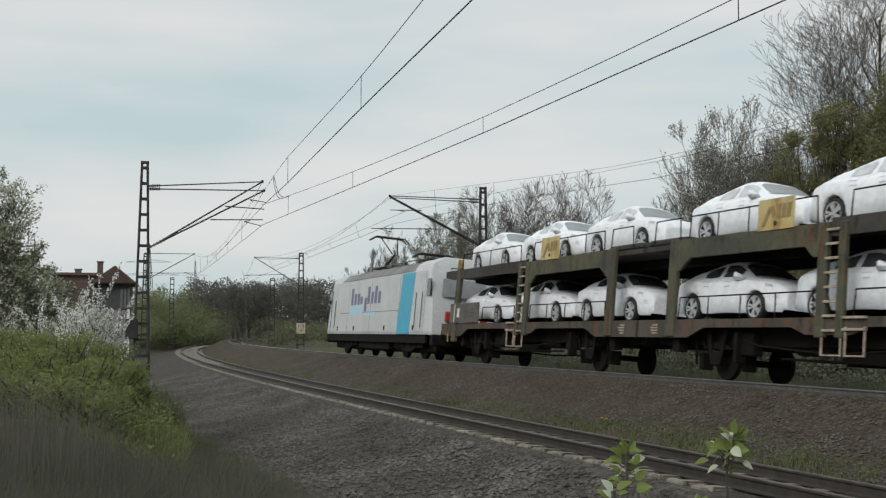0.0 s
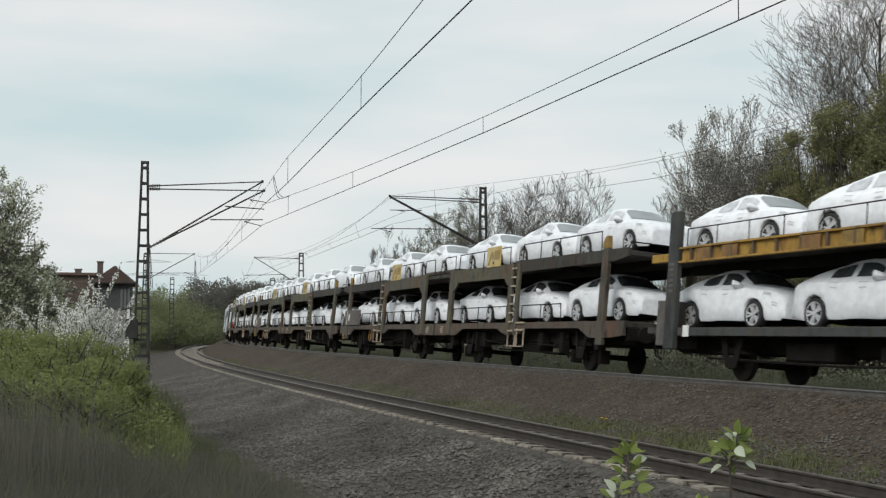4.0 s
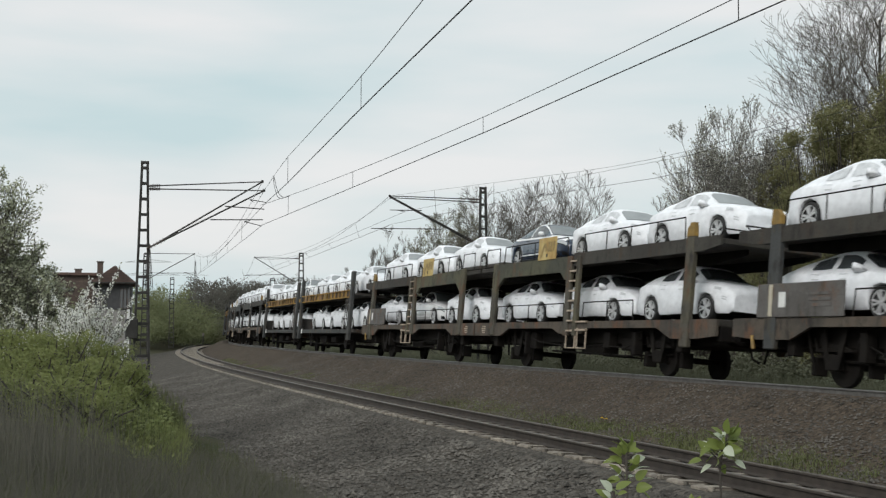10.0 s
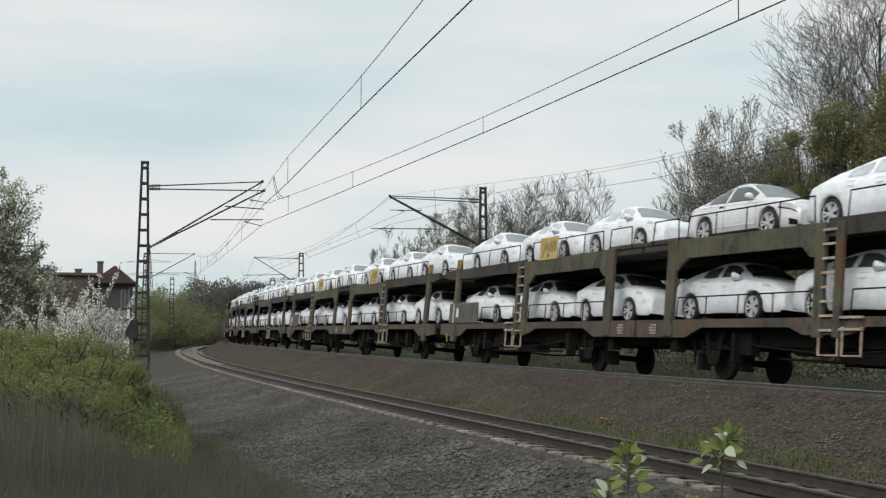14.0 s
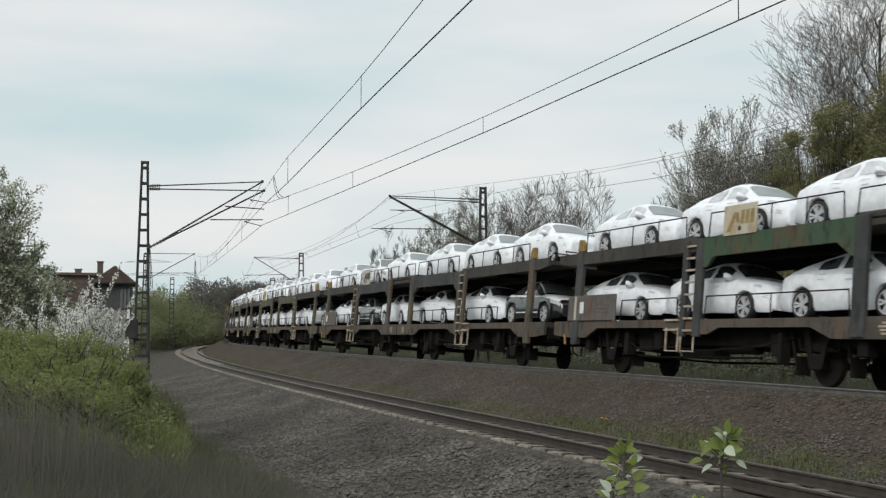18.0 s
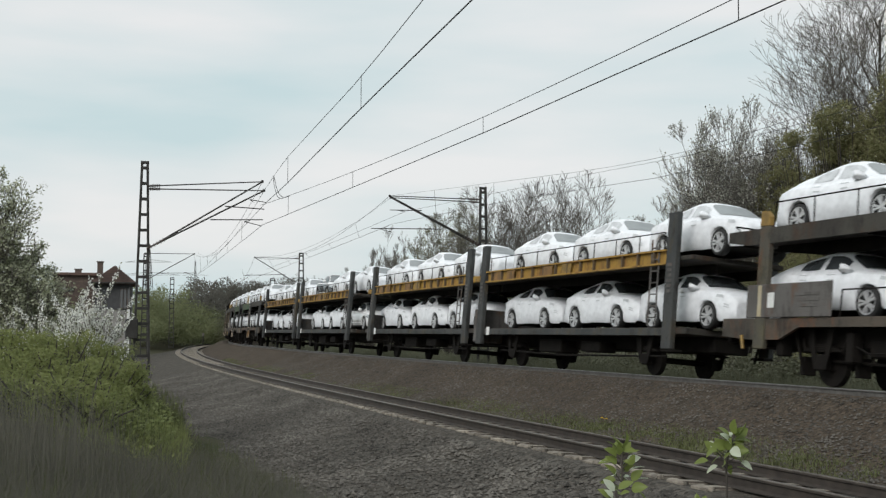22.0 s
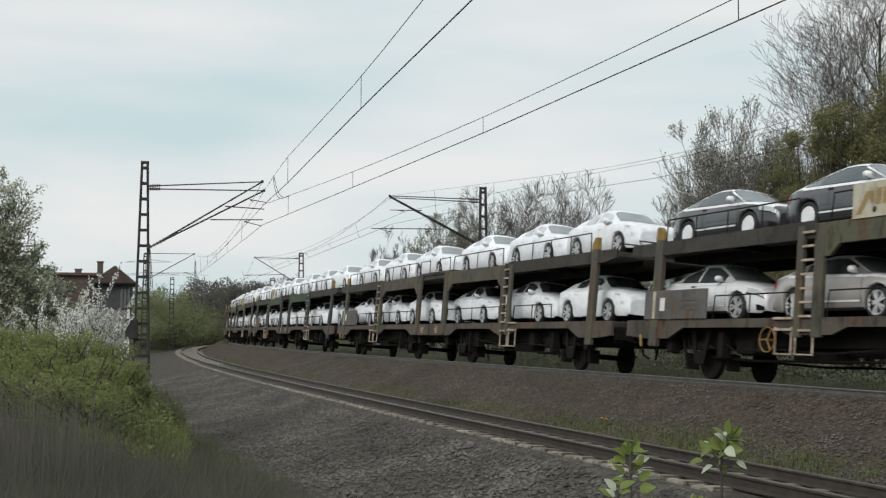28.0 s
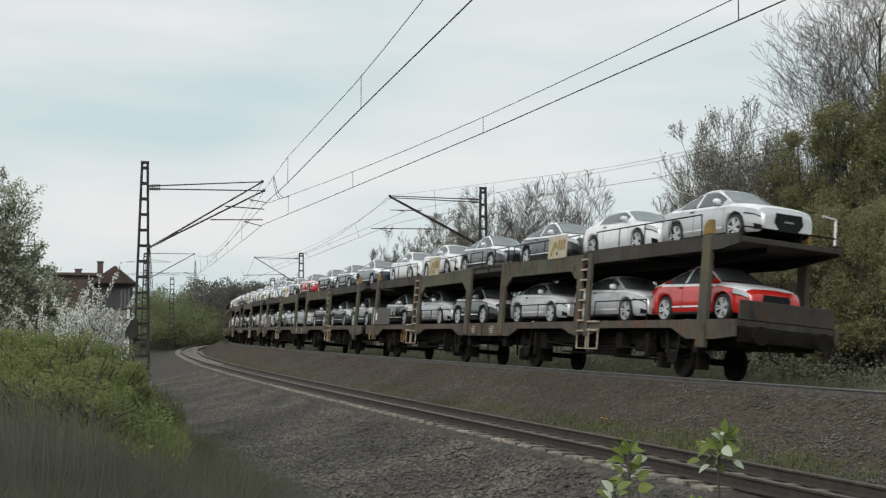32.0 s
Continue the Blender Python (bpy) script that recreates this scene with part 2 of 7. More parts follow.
M = dict(
    ballast=stones("ballast_stone", (0.125, 0.112, 0.096), (0.034, 0.031, 0.027), 15, soil=(0.062, 0.054, 0.044)),
    ballast_far=stones("brown_ballast", (0.112, 0.088, 0.066), (0.040, 0.032, 0.025), 15, soil=(0.055, 0.045, 0.035)),
    stone=leafy("loose_stone", (0.026, 0.0235, 0.020), (0.168, 0.153, 0.134), 0.85, 0),
    soil=mat("grassy_soil", (0.046, 0.050, 0.026), (0.068, 0.060, 0.040), 0.95, scale=0.5, fine=9, bump=0.5, still=True, spec=0.1),
    rail=mat("rusty_rail", (0.058, 0.047, 0.039), (0.032, 0.026, 0.022), 0.7, 0.2, scale=6, fine=60, still=True),
    # upper rail sides: the sky's reflection put into a greyer colour
    rail_upper=mat("sky_grey_rail", (0.135, 0.128, 0.120), (0.085, 0.078, 0.072), 0.6, 0.3, scale=6, fine=60, still=True),
    petal=mat("yellow_petals", (0.75, 0.55, 0.03), (0.65, 0.45, 0.02), 0.6, scale=20, bump=0, still=True),
    railhead_dull=mat("dull_rail_head", (0.135, 0.115, 0.098), (0.085, 0.070, 0.058), 0.50, 0.5, scale=3, fine=40, bump=0.03, still=True),
    rib_brown=mat("dark_brown_steel", (0.075, 0.055, 0.035), (0.13, 0.085, 0.040), 0.7, 0.0, scale=4, fine=40, bump=0.05),
    railhead=mat("worn_rail_head", (0.34, 0.33, 0.32), (0.20, 0.19, 0.18), 0.32, 0.9, scale=3, fine=40, bump=0.03, still=True),
    sleeper=mat("stained_concrete", (0.070, 0.055, 0.042), (0.045, 0.036, 0.028), 0.9, scale=3, fine=25, vary=0.25, still=True),
    # light on the sleepers' end faces put into the colour
    sleeper_end=mat("lit_pale_concrete", (0.265, 0.234, 0.190), (0.12, 0.102, 0.084), 0.85, scale=8, fine=35, vary=0.3, still=True),
    mast=mat("weathered_steel", (0.055, 0.052, 0.048), (0.030, 0.028, 0.026), 0.7, 0.4, scale=3, fine=30),
    wire=mat("dark_wire", (0.050, 0.050, 0.050), (0.035, 0.035, 0.035), 0.6, 0.5, bump=0),
    # distance haze put into the colour of far wires
    wire_hazed=mat("hazed_wire", (0.22, 0.22, 0.22), (0.18, 0.18, 0.18), 0.6, 0.3, bump=0),
    insul=mat("brown_porcelain", (0.045, 0.030, 0.022), (0.03, 0.02, 0.016), 0.3, bump=0),
    olive=weathered("olive_paint", (0.090, 0.087, 0.055), (0.060, 0.061, 0.046), (0.100, 0.055, 0.032), (0.016, 0.014, 0.012)),
    brown=weathered("brown_grey_paint", (0.075, 0.069, 0.055), (0.097, 0.088, 0.055), (0.105, 0.052, 0.028), (0.016, 0.014, 0.012)),
    grey=weathered("grey_paint", (0.056, 0.058, 0.057), (0.038, 0.041, 0.041), (0.065, 0.055, 0.038), (0.016, 0.014, 0.012)),
    green=weathered("green_paint", (0.040, 0.077, 0.044), (0.066, 0.075, 0.040), (0.105, 0.052, 0.028), (0.016, 0.014, 0.012)),
    # near-black: shade under wagons and decks put into the colour
    dark=mat("shade_dark_steel", (0.013, 0.011, 0.009), (0.006, 0.005, 0.0045), 0.9, 0.1, scale=3, fine=30, spec=0.2),
    deck=weathered("dark_deck", (0.040, 0.036, 0.031), (0.056, 0.052, 0.044), (0.055, 0.034, 0.022), (0.010, 0.009, 0.008)),
    board=weathered("grey_board", (0.115, 0.108, 0.102), (0.088, 0.082, 0.076), (0.120, 0.066, 0.040), (0.045, 0.040, 0.036)),
    orange=weathered("orange_beam_paint", (0.36, 0.215, 0.045), (0.27, 0.16, 0.038), (0.20, 0.095, 0.030), (0.06, 0.045, 0.025)),
    yellow=mat("yellow_paint", (0.27, 0.165, 0.035), (0.15, 0.095, 0.030), 0.65, scale=5, fine=30),
    plate=weathered("ochre_plate", (0.48, 0.36, 0.14), (0.54, 0.46, 0.26), (0.34, 0.21, 0.08), (0.24, 0.18, 0.09)),
    plate_pale=weathered("pale_plate", (0.46, 0.42, 0.33), (0.42, 0.36, 0.24), (0.34, 0.26, 0.15), (0.24, 0.21, 0.16)),
    plate_white=weathered("off_white_plate", (0.46, 0.45, 0.41), (0.40, 0.38, 0.33), (0.32, 0.25, 0.16), (0.22, 0.20, 0.17)),
    emblem_gold=mat("gold_print", (0.48, 0.33, 0.08), (0.36, 0.25, 0.08), 0.7, scale=6),
    emblem=mat("faded_brown_print", (0.31, 0.22, 0.08), (0.20, 0.14, 0.06), 0.7, scale=6),
    white_label=mat("white_label", (0.70, 0.70, 0.68), (0.55, 0.55, 0.53), 0.7, scale=6),
    rung=mat("pale_rung", (0.44, 0.37, 0.29), (0.24, 0.18, 0.13), 0.75, scale=6),
    cover=mat("white_transport_cover", (0.82, 0.835, 0.86), (0.75, 0.765, 0.79), 0.6, scale=2.5, fine=7, bump=0.35, vary=0.05),
    cover_net=mat("grey_window_gauze", (0.60, 0.615, 0.63), (0.47, 0.485, 0.50), 0.5, scale=6),
    film=mat("white_protective_film", (0.80, 0.80, 0.80), (0.70, 0.70, 0.71), 0.35, scale=4, bump=0.1),
    # reflected sky put into the base colours of glass and screens
    glass=mat("dark_glass", (0.070, 0.078, 0.082), (0.045, 0.050, 0.054), 0.06, bump=0, spec=0.9),
    screen=mat("sky_grey_screen_glass", (0.20, 0.215, 0.22), (0.155, 0.168, 0.172), 0.12, bump=0, spec=0.7),
    cover_screen=mat("sky_pale_screen_glass", (0.30, 0.315, 0.32), (0.235, 0.25, 0.255), 0.3, bump=0, spec=0.5),
    tyre=mat("tyre_rubber", (0.022, 0.022, 0.022), (0.015, 0.015, 0.015), 0.8, bump=0.05),
    alloy=mat("alloy_rim", (0.60, 0.60, 0.60), (0.50, 0.50, 0.51), 0.35, 0.35, bump=0),
    lamp=mat("clear_headlamp", (0.50, 0.52, 0.53), (0.36, 0.38, 0.39), 0.1, bump=0, spec=0.9),
    trim=mat("black_trim", (0.012, 0.012, 0.013), (0.009, 0.009, 0.010), 0.5, bump=0, spec=0.15),
    loco=mat("silver_white_paint", (0.53, 0.545, 0.545), (0.46, 0.47, 0.465), 0.45, scale=0.8, fine=12, bump=0.04),
    loco_roof=mat("grey_roof_paint", (0.22, 0.22, 0.215), (0.15, 0.145, 0.14), 0.65, scale=1.0, fine=12),
    loco_blue=mat("turquoise_band", (0.035, 0.36, 0.52), (0.03, 0.31, 0.46), 0.4, bump=0),
    loco_navy=mat("navy_print", (0.120, 0.128, 0.225), (0.145, 0.150, 0.225), 0.5, bump=0),
    loco_pale=mat("pale_blue_print", (0.38, 0.62, 0.70), (0.34, 0.56, 0.66), 0.5, bump=0),
    red=mat("red_lens", (0.45, 0.03, 0.025), (0.35, 0.025, 0.02), 0.25, bump=0),
    brick=mat("old_brick", (0.118, 0.086, 0.070), (0.080, 0.060, 0.052), 0.9, scale=3, fine=25, vary=0.3, still=True),
    mortar=mat("grey_mortar", (0.10, 0.085, 0.07), (0.07, 0.06, 0.05), 0.95, scale=3, fine=30, still=True),
    roof=mat("brown_roof_tile", (0.118, 0.072, 0.056), (0.080, 0.052, 0.043), 0.85, scale=2, fine=20, vary=0.12, still=True),
    slate=mat("grey_slate_cladding", (0.060, 0.060, 0.062), (0.040, 0.040, 0.043), 0.7, scale=3, fine=20, vary=0.2, still=True),
    render_wall=mat("pale_render", (0.26, 0.25, 0.235), (0.19, 0.18, 0.17), 0.85, scale=1.5, fine=20, still=True),
    bark=mat("grey_bark", (0.075, 0.065, 0.055), (0.042, 0.036, 0.030), 0.9, scale=3, fine=20, bump=0.4, still=True),
    twig=mat("grey_twig", (0.150, 0.138, 0.122), (0.092, 0.083, 0.074), 0.9, scale=3, fine=20, bump=0, still=True),
    bud=leafy("opening_buds", (0.200, 0.200, 0.150), (0.620, 0.620, 0.540), 0.55, 0.35),
    leaf_dark=leafy("ivy_leaves", (0.200, 0.200, 0.095), (0.285, 0.280, 0.142), 0.7, 0.5),
    leaf_pale=leafy("pale_olive_leaves", (0.170, 0.170, 0.115), (0.270, 0.270, 0.180)),
    leaf_brown=leafy("brown_ivy_leaves", (0.185, 0.166, 0.092), (0.250, 0.225, 0.128), 0.7, 0.5),
    sill=weathered("brown_sill_paint", (0.088, 0.072, 0.056), (0.055, 0.048, 0.040), (0.120, 0.060, 0.034), (0.016, 0.014, 0.012)),
    rust=mat("rusty_wheel_paint", (0.235, 0.125, 0.035), (0.12, 0.065, 0.025), 0.7, scale=4, fine=25),
    leaf_young=leafy("young_leaves", (0.260, 0.280, 0.170), (0.600, 0.610, 0.480), 0.55, 0.4),
    # skyline leaves: distance haze put in as a lighter, narrower range
    leaf_wood=leafy("hazed_woodland_leaves", (0.090, 0.094, 0.062), (0.150, 0.152, 0.102)),
    leaf_shrub=leafy("grey_green_leaves", (0.150, 0.165, 0.088), (0.255, 0.270, 0.160), 0.55, 0.4),
    leaf_dim=leafy("dull_woodland_leaves", (0.120, 0.126, 0.082), (0.175, 0.182, 0.122)),
    # aerial haze over the far wood put into a greyer leaf colour
    leaf_far=leafy("hazed_wood_leaves", (0.118, 0.112, 0.096), (0.155, 0.147, 0.125), 0.8, 0.5),
    far_twig=mat("far_twigs", (0.120, 0.112, 0.098), (0.100, 0.094, 0.082), 0.9, scale=1, fine=5, bump=0, still=True),
    verge=leafy("pale_verge_growth", (0.145, 0.152, 0.096), (0.215, 0.222, 0.150)),
    leaf_thicket=leafy("thicket_leaves", (0.125, 0.130, 0.076), (0.180, 0.186, 0.105), 0.7, 0.4),
    leaf_grove=leafy("spring_grove_leaves", (0.165, 0.182, 0.092), (0.225, 0.244, 0.126), 0.6, 0.45),
    leaf_bush=leafy("bramble_leaves", (0.205, 0.228, 0.086), (0.275, 0.300, 0.120), 0.6, 0.5),
    blossom=leafy("white_blossom", (0.72, 0.72, 0.67), (0.90, 0.90, 0.86), 0.7, 0.35),
    grass=leafy("green_grass", (0.070, 0.080, 0.038), (0.130, 0.142, 0.062), 0.7, 0.4),
    strip=leafy("strip_grass", (0.090, 0.102, 0.044), (0.180, 0.196, 0.082)),
    leaf_nettle=leafy("nettle_leaves", (0.175, 0.205, 0.078), (0.240, 0.270, 0.108), 0.6, 0.5),
    straw=leafy("dry_grass", (0.112, 0.108, 0.088), (0.162, 0.154, 0.124), 0.9, 0.5),
    sprig=leafy("fresh_sprig_leaves", (0.085, 0.125, 0.028), (0.210, 0.250, 0.070), 0.4, 0.35),
    sprig_pale=leafy("pale_leaf_back", (0.36, 0.41, 0.29), (0.56, 0.60, 0.47), 0.5, 0.3),
)


# ---- mesh helpers ----
def part(name, bm, material, parent=None, label=""):
    """One mesh object from a bmesh, under its thing."""
    me = bpy.data.meshes.new(name)
    bmesh.ops.recalc_face_normals(bm, faces=bm.faces)
    bm.to_mesh(me)
    bm.free()
    for m in material if isinstance(material, (list, tuple)) else [material]:
        me.materials.append(m)
    ob = new(name, me)
    if parent:
        ob.parent = parent
    if label:
        ob["label"] = label
    return ob


def mesh_object(name, verts, faces, material, parent=None, smooth=False):
    me = bpy.data.meshes.new(name)
    me.from_pydata([tuple(v) for v in np.asarray(verts).tolist()], [], [tuple(f) for f in faces])
    me.materials.append(material)
    if smooth:
        me.polygons.foreach_set("use_smooth", [True] * len(me.polygons))
    me.update()
    ob = new(name, me)
    if parent:
        ob.parent = parent
    return ob


def empty(name, label, category, group="", kind=""):
    return tagged(new(name), label, category, group, kind)


def box(bm, x0, x1, y0, y1, z0, z1, bevel=0.0, lean=(0, 0)):
    """A box, its top shifted by lean; bevel rounds its edges."""
    vs = [bm.verts.new((x + (lean[0] if z == z1 else 0), y + (lean[1] if z == z1 else 0), z)) for z in (z0, z1) for y in (y0, y1) for x in (x0, x1)]
    fs = [bm.faces.new([vs[i] for i in q]) for q in ((0, 1, 3, 2), (4, 6, 7, 5), (0, 4, 5, 1), (2, 3, 7, 6), (0, 2, 6, 4), (1, 5, 7, 3))]
    if bevel:
        es = list({e for f in fs for e in f.edges})
        bmesh.ops.bevel(bm, geom=es, offset=bevel, segments=1, affect="EDGES")
    return bm


def prism(bm, outline, y0, y1, axis="y"):
    """Extrudes an outline of (x, z) points from y0 to y1."""
    def at(a, b, y):
        return (a, y, b) if axis == "y" else (y, a, b)
    lo = [bm.verts.new(at(a, b, y0)) for a, b in outline]
    hi = [bm.verts.new(at(a, b, y1)) for a, b in outline]
    n = len(outline)
    bm.faces.new(lo)
    bm.faces.new(hi[::-1])
    for i in range(n):
        bm.faces.new((lo[i], lo[(i + 1) % n], hi[(i + 1) % n], hi[i]))
    return bm


def tube(bm, p0, p1, r0, r1=None, n=8, caps=True):
    p0, p1 = Vector(p0), Vector(p1)
    r1 = r0 if r1 is None else r1
    d = (p1 - p0).normalized()
    a = d.orthogonal().normalized()
    b = d.cross(a)
    rings = []
    for p, r in ((p0, r0), (p1, r1)):
        rings.append([bm.verts.new(p + (a * math.cos(k * math.tau / n) + b * math.sin(k * math.tau / n)) * r) for k in range(n)])
    for k in range(n):
        bm.faces.new((rings[0][k], rings[0][(k + 1) % n], rings[1][(k + 1) % n], rings[1][k]))
    if caps:
        bm.faces.new(rings[0][::-1])
        bm.faces.new(rings[1])
    return bm


def pipe(bm, pts, r, n=6):
    """One continuous tube through the points."""
    pts = [Vector(p) for p in pts]
    rings, a = [], None
    for i, p in enumerate(pts):
        d = (pts[min(i + 1, len(pts) - 1)] - pts[max(i - 1, 0)]).normalized()
        if a is None:
            a = d.orthogonal().normalized()
        a = (a - d * a.dot(d)).normalized()
        b = d.cross(a)
        rings.append([bm.verts.new(p + (a * math.cos(k * math.tau / n) + b * math.sin(k * math.tau / n)) * r) for k in range(n)])
    for q0, q1 in zip(rings, rings[1:]):
        for k in range(n):
            bm.faces.new((q0[k], q0[(k + 1) % n], q1[(k + 1) % n], q1[k]))
    bm.faces.new(rings[0][::-1])
    bm.faces.new(rings[-1])
    return bm


def B():
    return bmesh.new()


# ---- the line: the upper track's centre as arc length s; lat is metres towards the camera's side ----
K0, K1 = -0.000814, -0.00001351
CANT_FAR, CANT_NEAR = 0.0899, 0.0722
Z_FAR = 0.594
LINE_S0 = -760
def _line():
    s = np.arange(LINE_S0, 1100, 1.0)
    k = np.where(s < -25, 0.0, K0 + K1 * s)
    k = np.where(s > 160, 0.0, k)
    th = np.cumsum(k)
    th += radians(110.428) - th[-LINE_S0]
    x, y = np.cumsum(np.cos(th)), np.cumsum(np.sin(th))
    return s, x - x[-LINE_S0] + 6.505, y - y[-LINE_S0] + 30.819, th
LS, LX, LY, LT = _line()


def along(s, lat=0.0):
    """World x, y and heading at arc length s, lat metres to the camera's side."""
    x, y, t = np.interp(s, LS, LX), np.interp(s, LS, LY), np.interp(s, LS, LT)
    return x - np.sin(t) * lat, y + np.cos(t) * lat, t


def near_lat(s):
    return 7.297 - 0.02506 * np.clip(s, -30, 170)


def lat_of(px, py):
    """The nearest point of the line: s and lat, for arrays of places."""
    px, py = np.asarray(px, float), np.asarray(py, float)
    S = np.arange(-150, 400, 2.0)
    x, y, t = along(S)
    out_s, out_l = np.empty(px.shape), np.empty(px.shape)
    for i in range(px.size):
        dx, dy = px.flat[i] - x, py.flat[i] - y
        j = np.argmin(dx * dx + dy * dy)
        out_s.flat[i] = S[j] + dx[j] * np.cos(t[j]) + dy[j] * np.sin(t[j])
        out_l.flat[i] = -dx[j] * np.sin(t[j]) + dy[j] * np.cos(t[j])
    return out_s, out_l


def sweep(name, s_list, profile, material, parent=None, smooth=False, closed=False):
    """Sweeps a cross-section, a function of s giving (lat, z) points, along the line."""
    verts, rows = [], []
    for s in s_list:
        row = []
        for lat, z in profile(s):
            x, y, _ = along(s, lat)
            row.append(len(verts))
            verts.append((float(x), float(y), float(z)))
        rows.append(row)
    faces = []
    n = len(rows[0])
    for a, b in zip(rows, rows[1:]):
        for i in range(n if closed else n - 1):
            j = (i + 1) % n
            faces.append((a[i], a[j], b[j], b[i]))
    return mesh_object(name, verts, faces, material, parent, smooth)


GROUND_LAT = (-400, -60, -30, -12, -7, -3.4, -2.2, 2.4, 4.6, 5.2, 9.2, 12.3, 14.5, 16.5, 19, 26, 60, 400)
GROUND_Z = (1.5, 1.0, 0.6, 0.2, 0.0, 0.05, 0.1, -0.1, -0.85, -0.9, -0.95, -0.9, -0.25, 0.25, 0.35, 0.2, 0.0, 0.0)


def ground_z(px, py):
    _, lat = lat_of(px, py)
    return np.interp(lat, GROUND_LAT, GROUND_Z)


# ---- ground and track beds ----
def build_ground():
    xs = np.concatenate([[-3000, -1500, -700, -350, -200, -130, -95, -75], np.arange(-60, 45, 1.25), [48, 54, 62, 75, 95, 130, 200, 350, 700, 1500, 3000]])
    ys = np.concatenate([[-3000, -1200, -500, -200, -90, -50, -30, -18], np.arange(-10, 70, 1.25), np.arange(70, 200, 3.0), [210, 230, 260, 300, 360, 450, 600, 900, 1500, 3000]])
    gx, gy = np.meshgrid(xs, ys)
    z = ground_z(gx, gy)
    for i in range(z.shape[0]):
        for j in range(z.shape[1]):
            z[i, j] += 0.10 * noise.noise(Vector((gx[i, j] * 0.23, gy[i, j] * 0.23, 0))) + 0.04 * noise.noise(Vector((gx[i, j] * 0.9, gy[i, j] * 0.9, 5)))
    verts = np.stack([gx.ravel(), gy.ravel(), z.ravel()], 1)
    n = len(xs)
    faces = [(r * n + c, r * n + c + 1, (r + 1) * n + c + 1, (r + 1) * n + c) for r in range(len(ys) - 1) for c in range(n - 1)]
    return tagged(mesh_object("ground", verts, faces, M["soil"], smooth=True), "dark grassy soil on both sides of the line", "ground", kind="structure")


ground = build_ground()
S_BED = np.concatenate([[-700, -300, -120], np.arange(-60, 60, 1.0), np.arange(60, 200, 2.5), [240, 320, 500, 800]])


def wob(s, k, a=0.05):
    return a * noise.noise(Vector((s * 0.8, k * 3.7, 1.3))) + a * 0.6 * noise.noise(Vector((s * 2.3, k * 5.1, 7.7)))


def far_profile(s):
    c, z = CANT_FAR, Z_FAR - 0.19
    pts = [(-5.2, -0.1), (-4.0, 0.10), (-2.5, z - 0.22 - 2.0 * c * 0.5), (-1.75, z - 1.75 * c), (-1.3, z - 1.3 * c), (-0.7, z - 0.7 * c - 0.02), (0, z - 0.03), (0.7, z + 0.7 * c - 0.02), (1.3, z + 1.3 * c + 0.06), (1.75, z + 1.72 * c + 0.05)]
    pts += [(2.1, z + 0.08), (2.6, z - 0.22), (3.1, z - 0.42), (3.6, z - 0.60), (4.05, z - 0.76), (4.5, z - 0.88), (4.9, z - 1.0)]
    return [(lat, zz + wob(s, i, 0.02 if 3 < i < 10 else 0.06)) for i, (lat, zz) in enumerate(pts)]


def near_profile(s):
    c, z, d = CANT_NEAR, -0.19, near_lat(s)
    pts = [(-2.9, -0.66), (-2.3, -0.46), (-1.75, z - 1.75 * c), (-1.3, z - 1.3 * c), (-0.7, z - 0.7 * c - 0.02), (0, z - 0.03), (0.7, z + 0.7 * c - 0.02), (0.95, z + 0.95 * c - 0.03), (1.28, z + 1.25 * c - 0.02), (1.42, z + 1.3 * c - 0.045), (1.75, z - 0.07), (2.2, z - 0.22), (2.8, z - 0.32), (3.4, z - 0.43), (4.0, z - 0.54), (4.6, z - 0.62), (5.2, z - 0.7), (5.9, z - 0.86)]
    return [(d + lat, zz + wob(s, i + 40, 0.015 if 1 < i < 10 else 0.055)) for i, (lat, zz) in enumerate(pts)]


tagged(sweep("track_bed_upper", S_BED, far_profile, M["ballast_far"], smooth=True), "brown stone ballast bed on a low bank", "track bed", kind="structure")
bed_near = tagged(sweep("track_bed_lower", S_BED, near_profile, M["ballast"], smooth=True), "grey-brown stone ballast bed of the empty track", "track bed", kind="structure")


def rail(name, lat_fn, top_fn, label, steel="rail", worn="railhead"):
    """A rail: foot, web and worn head, swept along the line, as one thing."""
    th = empty(name, label, "rail", "rails of the line")
    def prof(s):
        lat, z = lat_fn(s), top_fn(s)
        return [(lat + a, z + b) for a, b in ((-0.075, -0.172), (-0.075, -0.158), (-0.012, -0.135), (-0.010, -0.05), (-0.036, -0.036), (-0.036, -0.012), (0.036, -0.012), (0.036, -0.036), (0.010, -0.05), (0.012, -0.135), (0.075, -0.158), (0.075, -0.172))]
    def head(s):
        lat, z = lat_fn(s), top_fn(s)
        return [(lat + a, z + b) for a, b in ((-0.036, -0.0122), (-0.033, -0.003), (-0.02, 0.0), (0.02, 0.0), (0.033, -0.003), (0.036, -0.0122))]
    S = np.concatenate([[-700, -300, -120], np.arange(-60, 180, 1.5), [240, 320, 500, 800]])
    sweep("web_and_foot", S, prof, M[steel], th, closed=True)
    sweep("head", S, head, M[worn], th)["label"] = "worn rail head"
    return th


G = 0.7535
rail("rail", lambda s: G, lambda s: Z_FAR + G * CANT_FAR, "grey steel rail of the upper track", "rail_upper")
rail("rail", lambda s: -G, lambda s: Z_FAR - G * CANT_FAR, "grey steel rail of the upper track", "rail_upper")
rail("rail", lambda s: near_lat(s) + G, lambda s: G * CANT_NEAR, "rusty steel rail with a worn head, lower track", "rail", "railhead_dull")
